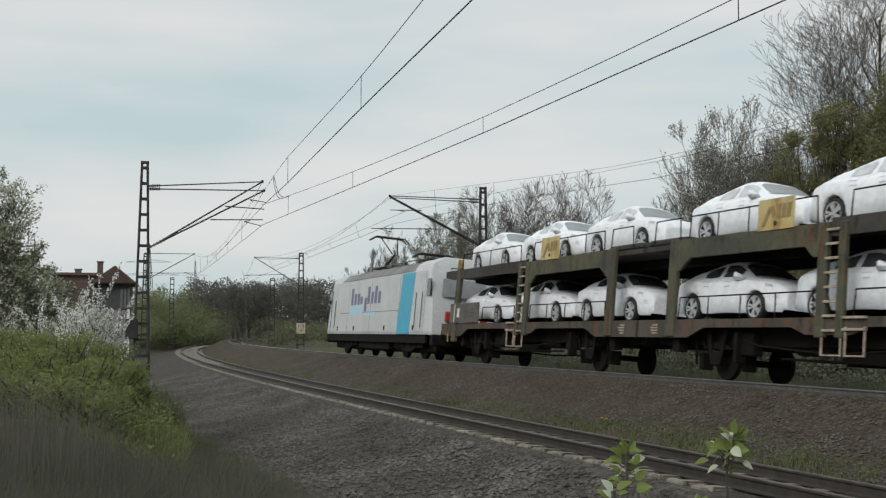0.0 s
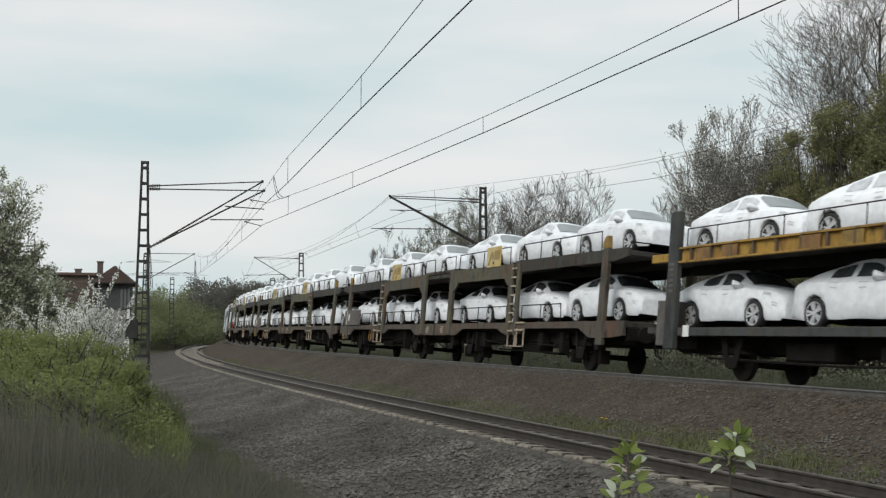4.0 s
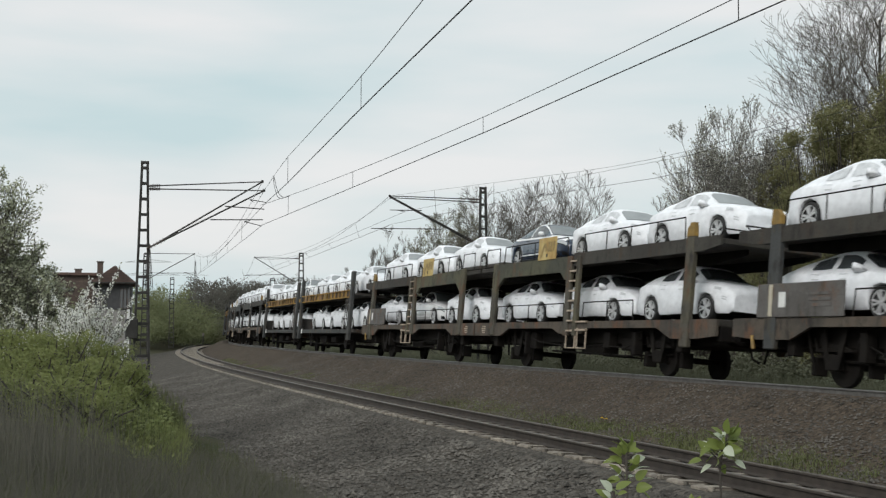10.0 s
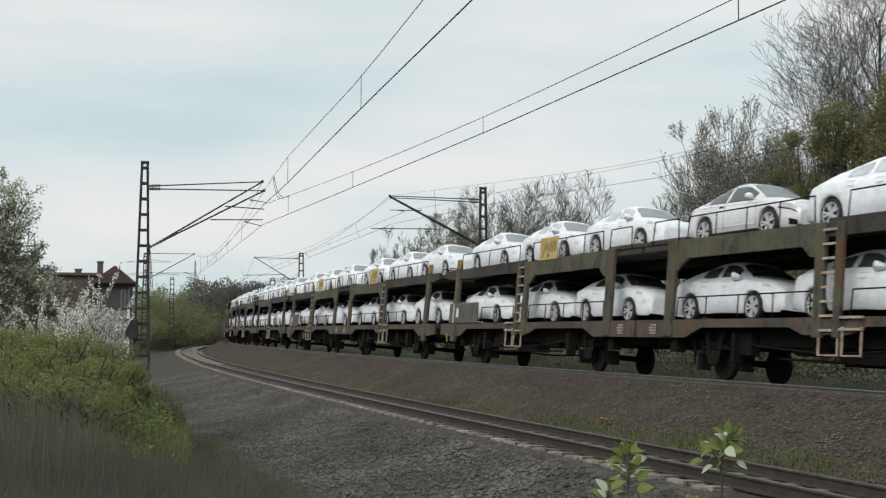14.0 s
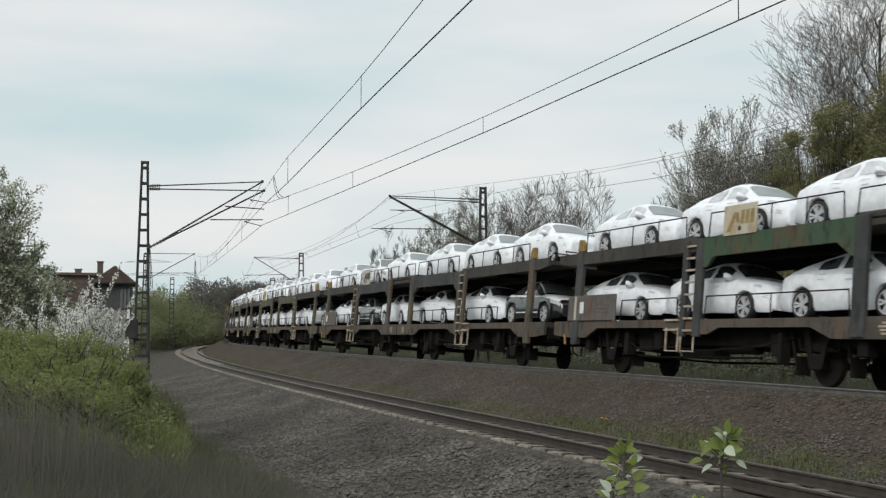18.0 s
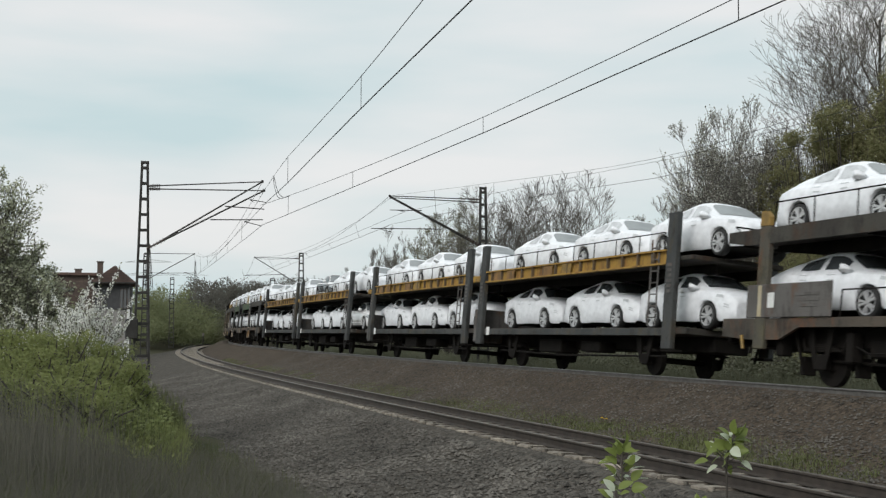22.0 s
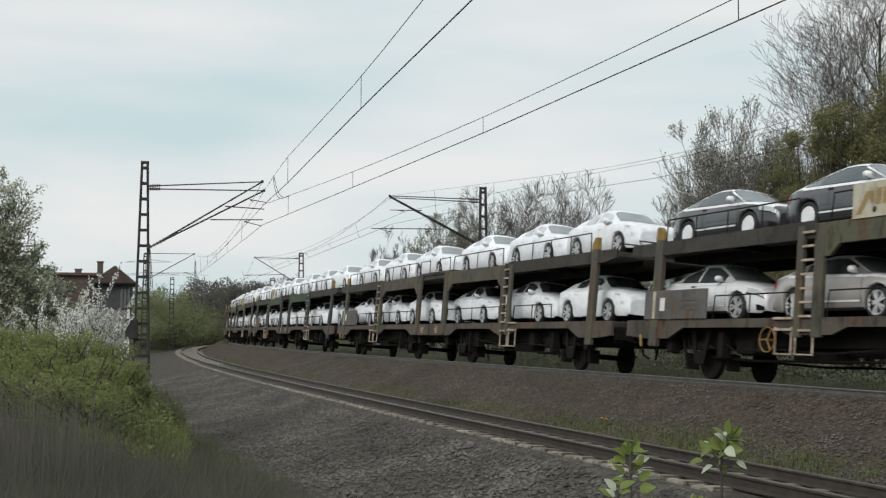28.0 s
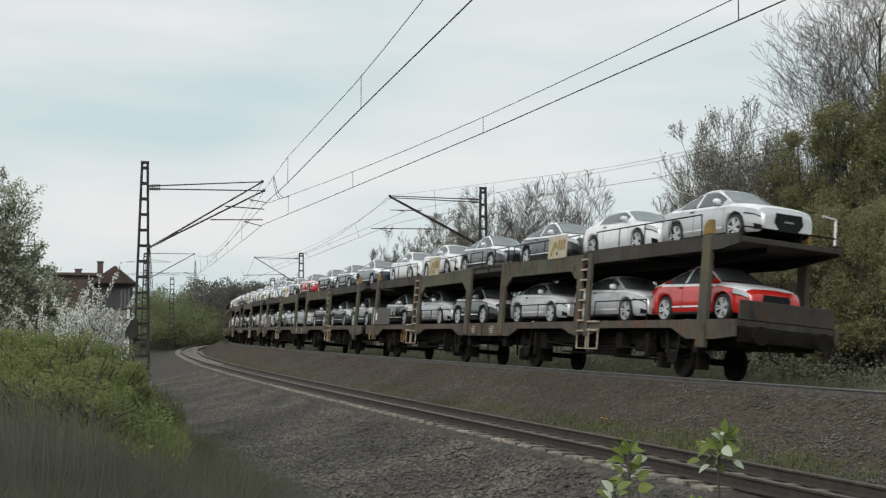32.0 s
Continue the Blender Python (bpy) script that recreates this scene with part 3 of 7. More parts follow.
rail("rail", lambda s: near_lat(s) - G, lambda s: -G * CANT_NEAR, "rusty steel rail with a worn head, lower track", "rail", "railhead_dull")


# ---- masts and wires ----
def mast(x, y, z0, z1, w0, w1, facing, label):
    """Two channel legs joined by batten plates, tapering to the top; facing: the turn of its broad side in degrees."""
    th = empty("catenary_mast", label, "mast", "overhead line masts")
    th.matrix_basis = pose(x, y, z0, 0, 0, facing)
    h = z1 - z0
    for sgn in (-1, 1):
        bm = B()
        a, b = sgn * w0 / 2, sgn * w1 / 2
        for off, wd in ((0, 0.045),):
            vs = []
            for xx, zz in ((a, 0), (b, h)):
                for dx, dy in ((-wd, -0.07), (wd, -0.07), (wd, 0.07), (-wd, 0.07)):
                    vs.append(bm.verts.new((xx + dx, dy, zz)))
            for k in range(4):
                bm.faces.new((vs[k], vs[(k + 1) % 4], vs[4 + (k + 1) % 4], vs[4 + k]))
            bm.faces.new(vs[4:])
            bm.faces.new(vs[:4][::-1])
        part("leg", bm, M["mast"], th)
    n = int(h / 0.62)
    for i in range(n + 1):
        f = (i + 0.3) / (n + 0.6)
        w, z = (w0 + (w1 - w0) * f) / 2, h * f
        bm = B()
        for yy in (-0.065, 0.065):
            box(bm, -w, w, yy - 0.008, yy + 0.008, z - 0.055, z + 0.055)
        part("batten", bm, M["mast"], th)
    part("cap", box(B(), -w1 / 2 - 0.05, w1 / 2 + 0.05, -0.08, 0.08, h - 0.02, h + 0.09, 0.01), M["mast"], th)
    return th


def to_local(th, p):
    return th.matrix_basis.inverted() @ Vector(p)


def insulator(th, parent, p0, p1):
    bm = B()
    p0, p1 = Vector(p0), Vector(p1)
    tube(bm, p0, p1, 0.03, 0.03, 6)
    n = 6
    for i in range(n):
        q = p0.lerp(p1, (i + 0.5) / n)
        d = (p1 - p0).normalized() * 0.018
        tube(bm, q - d, q + d, 0.075, 0.055, 8)
    ob = part("insulator", bm, M["insul"], parent)
    return ob


def cantilever(th, m_top, m_low, tip, arm_a, arm_b, steady):
    """Top tie and strut from the mast to the messenger wire's tip, with the registration tube and the steady arm."""
    m_top, m_low, tip, arm_a, arm_b, s0, s1 = (to_local(th, p) for p in (m_top, m_low, tip, arm_a, arm_b, *steady))
    bm = B()
    q = m_top.lerp(tip, 0.11)
    tube(bm, q, tip, 0.026, 0.022, 6)
    q2 = m_low.lerp(tip, 0.16)
    tube(bm, q2, tip, 0.036, 0.030, 8)
    tube(bm, arm_a, arm_b, 0.024, 0.020, 6)
    tube(bm, s0, s1, 0.018, 0.014, 6)
    tube(bm, s0, s0.lerp(arm_b, 0.3), 0.012, 0.012, 5)
    c = part("cantilever", bm, M["mast"], th)
    insulator(th, c, m_top, q)
    insulator(th, c, m_low, q2)
    part("tip_clamp", box(B(), tip.x - 0.05, tip.x + 0.05, tip.y - 0.05, tip.y + 0.05, tip.z - 0.05, tip.z + 0.06, 0.01), M["mast"], c)


def see(px, py, depth):
    """A place by its bearing, its slope above eye level and its depth."""
    return Vector(((px - 784) / 2061 * depth, depth, 1.807 + (587 - py) / 2061 * depth))


masts = []
a = mast(-12.13, 47.0, 0.0, 8.62, 0.62, 0.22, 20, "dark lattice steel mast beside the lower track")
cantilever(a, see(258, 329, 47), see(258, 442, 47), see(462, 321, 47.4), see(370, 389, 47.2), see(464, 389, 47.4), (see(430, 392, 47.3), see(461, 400, 47.4)))
cantilever(a, see(258, 334, 46.8), see(258, 441, 46.8), see(465, 337, 46.6), see(396, 365, 46.7), see(466, 370, 46.6), (see(440, 353, 46.7), see(469, 358, 46.6)))
bm = B()
box(bm, -0.64, -0.16, -0.22, 0.22, 1.50, 2.30, 0.03)
box(bm, -0.30, 0.20, -0.11, -0.085, 1.62, 1.68)
box(bm, -0.30, 0.20, -0.11, -0.085, 2.12, 2.18)
part("switch_cabinet", bm, M["mast"], a, "dark steel cabinet fixed low on the mast")
b = mast(-25.6, 100.0, -0.4, 8.4, 0.55, 0.24, 15, "dark lattice steel mast farther along the lower track")
cantilever(b, see(254, 449, 100), see(254, 499, 100), see(343, 450, 100), see(275, 484, 100), see(346, 484, 100), (see(325, 483, 100), see(345, 488, 100)))
mast(-34.9, 150.0, -0.4, 8.65, 0.6, 0.45, 10, "dark lattice steel mast far off beside the curve")
m2 = mast(2.0, 58.0, 0.1, 8.95, 0.55, 0.26, 18, "dark lattice steel mast behind the upper track")
cantilever(m2, see(850, 352, 58), see(852, 434, 58), see(689, 346, 56.8), see(780, 405, 57.4), see(656, 404, 56.6), (see(668, 404, 56.7), see(694, 411, 56.8)))
cantilever(m2, see(850, 357, 58.3), see(852, 437, 58.3), see(691, 349, 57.2), see(746, 372, 57.5), see(690, 371, 57.2), (see(700, 371, 57.2), see(716, 374, 57.3)))
m3 = mast(-11.95, 98.0, -0.1, 8.35, 0.62, 0.30, 14, "dark lattice steel mast with a pale distance board")
cantilever(m3, see(530, 458, 98), see(530, 505, 98), see(450, 456, 97), see(505, 486, 97.5), see(430, 488, 97), (see(436, 487, 97), see(462, 488, 97)))
mast(-20.5, 140.0, -0.1, 8.1, 0.7, 0.5, 10, "dark lattice steel mast far off inside the curve")
b3 = part("distance_board", box(B(), -0.38, 0.38, -0.16, -0.12, 1.72, 2.62, 0.01), M["plate_pale"], m3, "pale distance board with two rows of figures")


def lettering(text, size, at_pose, material, parent, name="figures"):
    cu = bpy.data.curves.new(name, "FONT")
    cu.body, cu.size, cu.align_x, cu.align_y, cu.extrude = text, size, "CENTER", "CENTER", 0.004
    tmp = bpy.data.objects.new(name, cu)
    scene.collection.objects.link(tmp)
    me = bpy.data.meshes.new_from_object(tmp.evaluated_get(bpy.context.evaluated_depsgraph_get()))
    bpy.data.objects.remove(tmp)
    me.materials.clear()
    me.materials.append(material)
    ob = new(name, me)
    ob.parent = parent
    ob.matrix_basis = at_pose
    return ob


lettering("113", 0.36, pose(0, -0.168, 2.36, 90, 0, 0), M["trim"], b3)
lettering("4", 0.36, pose(0, -0.168, 1.98, 90, 0, 0), M["trim"], b3)


def wire(name, pts, r, label, material=None, group="overhead wires"):
    """A wire as a thin tube through its points."""
    th = part(name, pipe(B(), pts, r, 5), material or M["wire"])
    return tagged(th, label, "wire", group)


def span(p, q, sag, n=14):
    p, q = Vector(p), Vector(q)
    return [p.lerp(q, i / n) - Vector((0, 0, 4 * sag * (i / n) * (1 - i / n))) for i in range(n + 1)]


def droppers(mess, cont, every, r=0.009):
    """Hangers between a messenger and a contact wire of equal point count."""
    for i in every:
        tagged(part("dropper", pipe(B(), [mess[i], cont[i]], r, 4), M["wire"]), "thin wire hanger between two overhead wires", "wire", "droppers")


def hang(mess, cont, bearings, r=0.009):
    """Hangers where the two wires cross the given bearings."""
    for px in bearings:
        ends = []
        for pts in (mess, cont):
            b = [784 + 2061 * p.x / p.y for p in pts if p.y > 3]
            ends.append(Vector([float(np.interp(px, b, [p[k] for p in pts if p.y > 3])) for k in range(3)]))
        tagged(part("dropper", pipe(B(), ends, r, 4), M["wire"]), "thin wire hanger between two overhead wires", "wire", "droppers")


def near_pt(s, z, off=0.0):
    x, y, _ = along(s, near_lat(s) + off)
    return Vector((float(x), float(y), z))


def far_pt(s, z, off=0.0):
    x, y, _ = along(s, off)
    return Vector((float(x), float(y), z))


def through_points(ctrl, n):
    """Points evenly along a smooth line through supports and places fitted to the camera's view."""
    c = np.array(ctrl, float)
    y = np.linspace(c[0, 1], c[-1, 1], n)
    o = np.argsort(c[:, 1])
    return [Vector((float(np.interp(v, c[o, 1], c[o, 0])), float(v), float(np.interp(v, c[o, 1], c[o, 2])))) for v in y]


A_m, A_c = see(462, 321, 47.4), see(461, 400, 47.4)
c1 = through_points(((-7.46, 47.4, 6.12), (0.85, 25.0, 6.10), (2.66, 20.0, 6.13), (4.15, 15.7, 6.12), (14.0, -12.0, 6.15)), 22)
w1 = [Vector((p.x, p.y, 6.44 + (0.52 * ((p.y - 23) / 24.4) ** 1.8 if p.y > 23 else 0.35 * ((23 - p.y) / 35) ** 2))) for p in c1]
wire("contact_wire", c1, 0.011, "dark copper contact wire over the lower track")
wire("messenger_wire", w1, 0.008, "thin messenger wire over the lower track")
hang(w1, c1, (509, 624, 856, 1321))
# the second run of the overlap, drawn aside to its anchor
A2_m, A2_c = see(465, 337, 46.6), see(469, 358, 46.6)
c2 = through_points((tuple(A2_c), (-4.95, 36.2, 6.36), (-1.65, 23.3, 6.33), (0.39, 15.7, 6.35), (7.7, -12.0, 6.5)), 22)
w2 = through_points((tuple(A2_m), (-4.95, 36.2, 7.18), (-1.65, 23.3, 6.97), (-0.32, 18.2, 7.08), (7.7, -12.0, 8.0)), 22)
wire("contact_wire", c2, 0.012, "dark contact wire running off to its anchor")
wire("messenger_wire", w2, 0.008, "thin messenger wire running off to its anchor")
hang(w2, c2, (507, 638))
B_m, B_c = see(343, 450, 100), see(345, 490, 100)
c4, w4 = span(A_c, B_c, 0.05, 12), span(A_m, B_m, 1.3, 12)
wire("contact_wire", c4, 0.010, "contact wire over the curve of the lower track")
wire("messenger_wire", w4, 0.008, "messenger wire over the curve of the lower track")
droppers(w4, c4, (2, 4, 6, 8, 10))
c5, w5 = span(A2_c, B_c + Vector((0.3, 0, 0.3)), 0.05, 12), span(A2_m, B_m + Vector((0.3, 0, 0.1)), 1.2, 12)
wire("contact_wire", c5, 0.010, "second contact wire over the lower track")
wire("messenger_wire", w5, 0.007, "second messenger wire over the lower track")
C_m, C_c = near_pt(124, 8.0, 0.4), near_pt(124, 6.3, 0.4)
c6, w6 = span(B_c, C_c, 0.05, 10), span(B_m, C_m, 1.2, 10)
# far run of the wires: haze put into a paler colour
wire("contact_wire", c6, 0.012, "distant contact wire over the curve", M["wire_hazed"])
wire("messenger_wire", w6, 0.010, "distant messenger wire over the curve", M["wire_hazed"])
# upper track
F_m, F_c = see(689, 346, 56.8), see(694, 396, 56.8)


def over(px, py):
    """A place right above the upper track, by its bearing and slope."""
    S = np.linspace(-14, 60, 300)
    x, y, _ = along(S)
    return see(px, py, float(np.interp(-px, -(784 + 2061 * x / y), y)))


def wire_points(ctrl, n):
    return through_points([tuple(p) for p in ctrl], n)


c7 = wire_points((F_c, over(860, 362), over(1020, 335), over(1170, 312), far_pt(-32, 6.2, -0.4)), 26)
w7 = wire_points((F_m, over(850, 325), over(1060, 297.5), over(1220, 267), far_pt(-32, 7.8, -0.4)), 26)
wire("contact_wire", c7, 0.007, "contact wire over the upper track")
wire("messenger_wire", w7, 0.005, "messenger wire over the upper track")
droppers(w7, c7, (3, 6, 9))
F2_m, F2_c = see(691, 349, 57.2), see(716, 374, 57.3)
w10 = wire_points((F2_c, over(903, 335), over(1060, 303), over(1220, 273), far_pt(-32, 7.4, -1.0)), 20)
wire("messenger_wire", w10, 0.005, "second wire rising over the upper track")
D_m, D_c = see(450, 456, 97), see(462, 488, 97)
c8, w8 = span(F_c, D_c, 0.05, 12), span(F_m, D_m, 1.2, 12)
wire("contact_wire", c8, 0.011, "contact wire over the curve of the upper track")
wire("messenger_wire", w8, 0.009, "messenger wire over the curve of the upper track")
droppers(w8, c8, (2, 4, 6, 8, 10))
c9, w9 = span(F2_c, D_c + Vector((0.4, 0, 0.5)), 0.05, 12), span(F2_m, D_m + Vector((0.2, 0, 0.1)), 0.9, 12)
wire("contact_wire", c9, 0.009, "second contact wire over the upper track")
wire("messenger_wire", w9, 0.007, "second messenger wire over the upper track")
E_m, E_c = far_pt(116, 8.1, 0.3), far_pt(116, 6.8, 0.3)
# paler again with distance, as haze in the colour
wire("contact_wire", span(D_c, E_c, 0.05, 10), 0.012, "distant contact wire over the upper track", M["wire_hazed"])
wire("messenger_wire", span(D_m, E_m, 1.0, 10), 0.010, "distant messenger wire over the upper track", M["wire_hazed"])
# jumper loops at the overlap
for k, (x0, x1, y0, y1) in enumerate(((481, 500, 310, 350), (483, 512, 312, 346))):
    pts = [see(x0 + (x1 - x0) * (i / 10), y0 + (y1 - y0) * (i / 10) + 20 * math.sin(math.pi * (i / 10) ** 0.7), 45.5) for i in range(11)]
    wire("jumper_cable", pts, 0.012, "slack jumper cable looped between overhead wires")
for k, x0 in enumerate((960, 972)):
    pts = [see(x0 + 5 * k + 6 * math.sin(math.tau * i / 14) - 3 * i / 14, 311 + 33 * math.sin(math.pi * i / 14), 39) for i in range(15)]
    wire("jumper_cable", pts, 0.009, "slack jumper cable looped between overhead wires")


# ---- road vehicles carried by the train ----
# height of the middle line and of the shoulder along each body, tail to nose
SALOON_TOP = ((-2.25, 0.620), (-2.24, 0.860), (-2.17, 1.000), (-2.0, 1.051), (-1.72, 1.079), (-1.52, 1.130), (-1.2, 1.282), (-0.85, 1.407), (-0.45, 1.475), (-0.05, 1.480), (0.2, 1.446), (0.52, 1.266), (0.88, 1.051), (1.0, 1.000), (1.35, 0.965), (1.72, 0.905), (2.0, 0.825), (2.12, 0.760), (2.2, 0.680), (2.225, 0.620))
COUPE_TOP = ((-2.25, 0.620), (-2.24, 0.840), (-2.17, 0.960), (-2.0, 1.017), (-1.75, 1.079), (-1.4, 1.209), (-1.0, 1.345), (-0.55, 1.424), (-0.1, 1.429), (0.12, 1.401), (0.45, 1.226), (0.82, 1.023), (0.95, 0.975), (1.35, 0.935), (1.72, 0.880), (2.0, 0.800), (2.12, 0.740), (2.2, 0.660), (2.225, 0.600))
COVER_TOP = ((-2.27, 0.500), (-2.26, 0.860), (-2.20, 1.022), (-2.06, 1.108), (-1.75, 1.173), (-1.4, 1.270), (-1.0, 1.378), (-0.5, 1.470), (-0.05, 1.497), (0.2, 1.491), (0.36, 1.454), (0.64, 1.281), (0.94, 1.108), (1.08, 1.054), (1.4, 1.016), (1.72, 0.970), (2.0, 0.905), (2.13, 0.840), (2.2, 0.750), (2.225, 0.680))
SHOULDER = ((-2.26, 0.60), (-2.2, 0.84), (-2.05, 0.93), (-1.6, 0.985), (-0.5, 0.955), (0.4, 0.93), (1.0, 0.905), (1.6, 0.835), (2.0, 0.755), (2.15, 0.67), (2.225, 0.56))
COVER_SHOULDER = ((-2.26, 0.60), (-2.2, 0.88), (-2.05, 0.98), (-1.6, 1.02), (-0.5, 0.985), (0.4, 0.965), (1.0, 0.955), (1.6, 0.905), (2.0, 0.835), (2.15, 0.75), (2.225, 0.62))
SHAPES = {"bare": (SALOON_TOP, SHOULDER), "coupe": (COUPE_TOP, SHOULDER), "covered": (COVER_TOP, COVER_SHOULDER)}
AXLES = (-1.31, 1.31)
ARCH = 0.385


def car_section(x, shape):
    """Half cross-section at x, from the sill (0) over the shoulder (4 to 6), the side glass and the roof rail (8) to the middle (11)."""
    tops, sh = SHAPES[shape]
    zt = float(np.interp(x, [p[0] for p in tops], [p[1] for p in tops]))
    zb = min(float(np.interp(x, [p[0] for p in sh], [p[1] for p in sh])), zt - 0.02)
    g = min(1.0, max(0.0, (zt - zb) / 0.42))
    wx = 1.0
    if x > 1.3:
        wx = 1 - 0.27 * ((x - 1.3) / 0.93) ** 2.8
    elif x < -1.4:
        wx = 1 - 0.20 * ((-1.4 - x) / 0.86) ** 2.8
    wr = 0.76 - 0.19 * g
    zl = 0.20 if -2.1 < x < 2.1 else 0.25
    for a in AXLES:
        d = abs(x - a)
        if d < ARCH:
            zl = max(zl, 0.33 + math.sqrt(ARCH ** 2 - d * d))
    z1 = max(0.27, zl + 0.012)
    z2 = max(zb * 0.58, z1 + 0.012)
    z3 = max(zb * 0.80, z2 + 0.012)
    z4 = max(zb - 0.035, z3 + 0.012)
    z5 = max(zb, z4 + 0.012)
    zt = max(zt, z5 + 0.03)
    pts = [(0.83, zl), (0.885, z1), (0.912, z2), (0.908, z3), (0.885, z4), (0.855, z5), (0.835, z5 + 0.012)]
    zr = zt - 0.065 * g - 0.012
    pts += [(0.835 + (wr - 0.835) * 0.52, z5 + 0.012 + (zr - z5 - 0.012) * 0.56), (wr, zr), (wr * 0.88, zt - 0.022 * g - 0.006), (wr * 0.52, zt), (0.0, zt + 0.014)]
    return [(y * wx, z) for y, z in pts]


CAR_X = sorted(set([-2.27, -2.24, -2.2, -2.12, -2.0, -1.84, -0.85, -0.68, -0.45, -0.22, 0.0, 0.12, 0.22, 0.36, 0.52, 0.7, 0.86, 1.83, 1.92, 2.0, 2.07, 2.13, 2.18, 2.225] + [round(a + d, 3) for a in AXLES for d in (-0.44, -0.386, -0.37, -0.31, -0.2, 0, 0.2, 0.31, 0.37, 0.386, 0.44)]))


def car_point(x, v, side, out=0.0, shape="bare"):
    pts = car_section(x, shape)
    i = min(int(v), 10)
    f = v - i
    y, z = pts[i][0] + (pts[i + 1][0] - pts[i][0]) * f, pts[i][1] + (pts[i + 1][1] - pts[i][1]) * f
    if out:
        dy, dz = pts[i + 1][0] - pts[i][0], pts[i + 1][1] - pts[i][1]
        k = math.hypot(dy, dz) or 1
        y, z = y + out * dz / k, z - out * dy / k
    return (x, side * y, z)


def crumple(v, wrinkle):
    """Cloth folds: fine along the car, pulled towards the hem."""
    q = Vector((v.co.x * 2.2, v.co.y * 2.2, v.co.z * 5.0))
    n = noise.noise_vector(q) * wrinkle + noise.noise_vector(q * 2.7) * wrinkle * 0.45
    v.co += Vector((n.x * 0.2, n.y * 0.8, n.z * 0.7))


def car_body_mesh(shape, wrinkle=0.0):
    bm = B()
    rows = []
    for x in CAR_X:
        sec = car_section(x, shape)
        row = [bm.verts.new((x, y, z)) for y, z in sec] + [bm.verts.new((x, -y, z)) for y, z in sec[-2::-1]]
        rows.append(row)
    if wrinkle:
        for row in rows:
            for v in row:
                crumple(v, wrinkle)
    for a, b in zip(rows, rows[1:]):
        for i in range(len(a) - 1):
            bm.faces.new((a[i], a[i + 1], b[i + 1], b[i]))
    bm.faces.new(rows[0])
    bm.faces.new(rows[-1][::-1])
    for f in bm.faces:
        f.smooth = len(f.verts) == 4
    return bm


def car_patches(rows, shape, side=-1, out=0.010, wrinkle=0.0):
    """Pieces of the body's skin set slightly proud, as one mesh: rows of x0, x1, v0, v1; side 0 takes both sides."""
    bm = B()
    for x0, x1, v0, v1 in rows:
        xs = [x0] + [x for x in CAR_X if x0 + 0.01 < x < x1 - 0.01] + [x1]
        vs = [v0] + [v for v in range(1, 11) if v0 + 0.05 < v < v1 - 0.05] + [v1]
        for sd in ((side,) if side else (1, -1)):
            grid = [[bm.verts.new(car_point(x, v, sd, out, shape)) for x in xs] for v in vs]
            for a, b in zip(grid, grid[1:]):
                for i in range(len(xs) - 1):
                    bm.faces.new((a[i], a[i + 1], b[i + 1], b[i]))
    if wrinkle:
        for v in bm.verts:
            crumple(v, wrinkle)
    bmesh.ops.remove_doubles(bm, verts=bm.verts, dist=0.003)
    for f in bm.faces:
        f.smooth = True
    return bm


def wheel_mesh():
    bm = B()
    n = 16
    prof = ((0.22, -0.10), (0.315, -0.105), (0.335, -0.08), (0.335, 0.08), (0.315, 0.105), (0.25, 0.10), (0.235, 0.05))
    rings = [[bm.verts.new((r * math.cos(k * math.tau / n), y, r * math.sin(k * math.tau / n))) for k in range(n)] for r, y in prof]
    for a, b in zip(rings, rings[1:]):
        for k in range(n):
            bm.faces.new((a[k], a[(k + 1) % n], b[(k + 1) % n], b[k]))
    bm.faces.new(rings[-1])
    for f in bm.faces:
        f.smooth = len(f.verts) == 4
    return bm


def disc_mesh():
    """A domed white cover over the wheel."""
    bm = B()
    tube(bm, (0, 0.085, 0), (0, 0.11, 0), 0.243, 0.22, 16)
    return bm


def rim_mesh():
    """Five twin spokes, hub and lip."""
    bm = B()
    for k in range(5):
        for off in (-0.2, 0.2):
            a = k * math.tau / 5 + off
            c, s = math.cos(a), math.sin(a)
            vs = []
            for r, w in ((0.04, 0.016), (0.245, 0.026)):
                for sg in (-1, 1):
                    vs.append((r * c - sg * w * s, r * s + sg * w * c))
            lo = [bm.verts.new((x, 0.06, z)) for x, z in vs]
            hi = [bm.verts.new((x, 0.095, z)) for x, z in vs]
            bm.faces.new([hi[i] for i in (0, 1, 3, 2)])
            for i, j in ((0, 1), (1, 3), (3, 2), (2, 0)):
                bm.faces.new((lo[i], lo[j], hi[j], hi[i]))
    tube(bm, (0, 0.06, 0), (0, 0.10, 0), 0.06, 0.05, 6)
    n = 16
    r1 = [bm.verts.new((0.230 * math.cos(k * math.tau / n), 0.098, 0.230 * math.sin(k * math.tau / n))) for k in range(n)]
    r2 = [bm.verts.new((0.256 * math.cos(k * math.tau / n), 0.104, 0.256 * math.sin(k * math.tau / n))) for k in range(n)]
    for k in range(n):
        bm.faces.new((r1[k], r1[(k + 1) % n], r2[(k + 1) % n], r2[k]))
    return bm


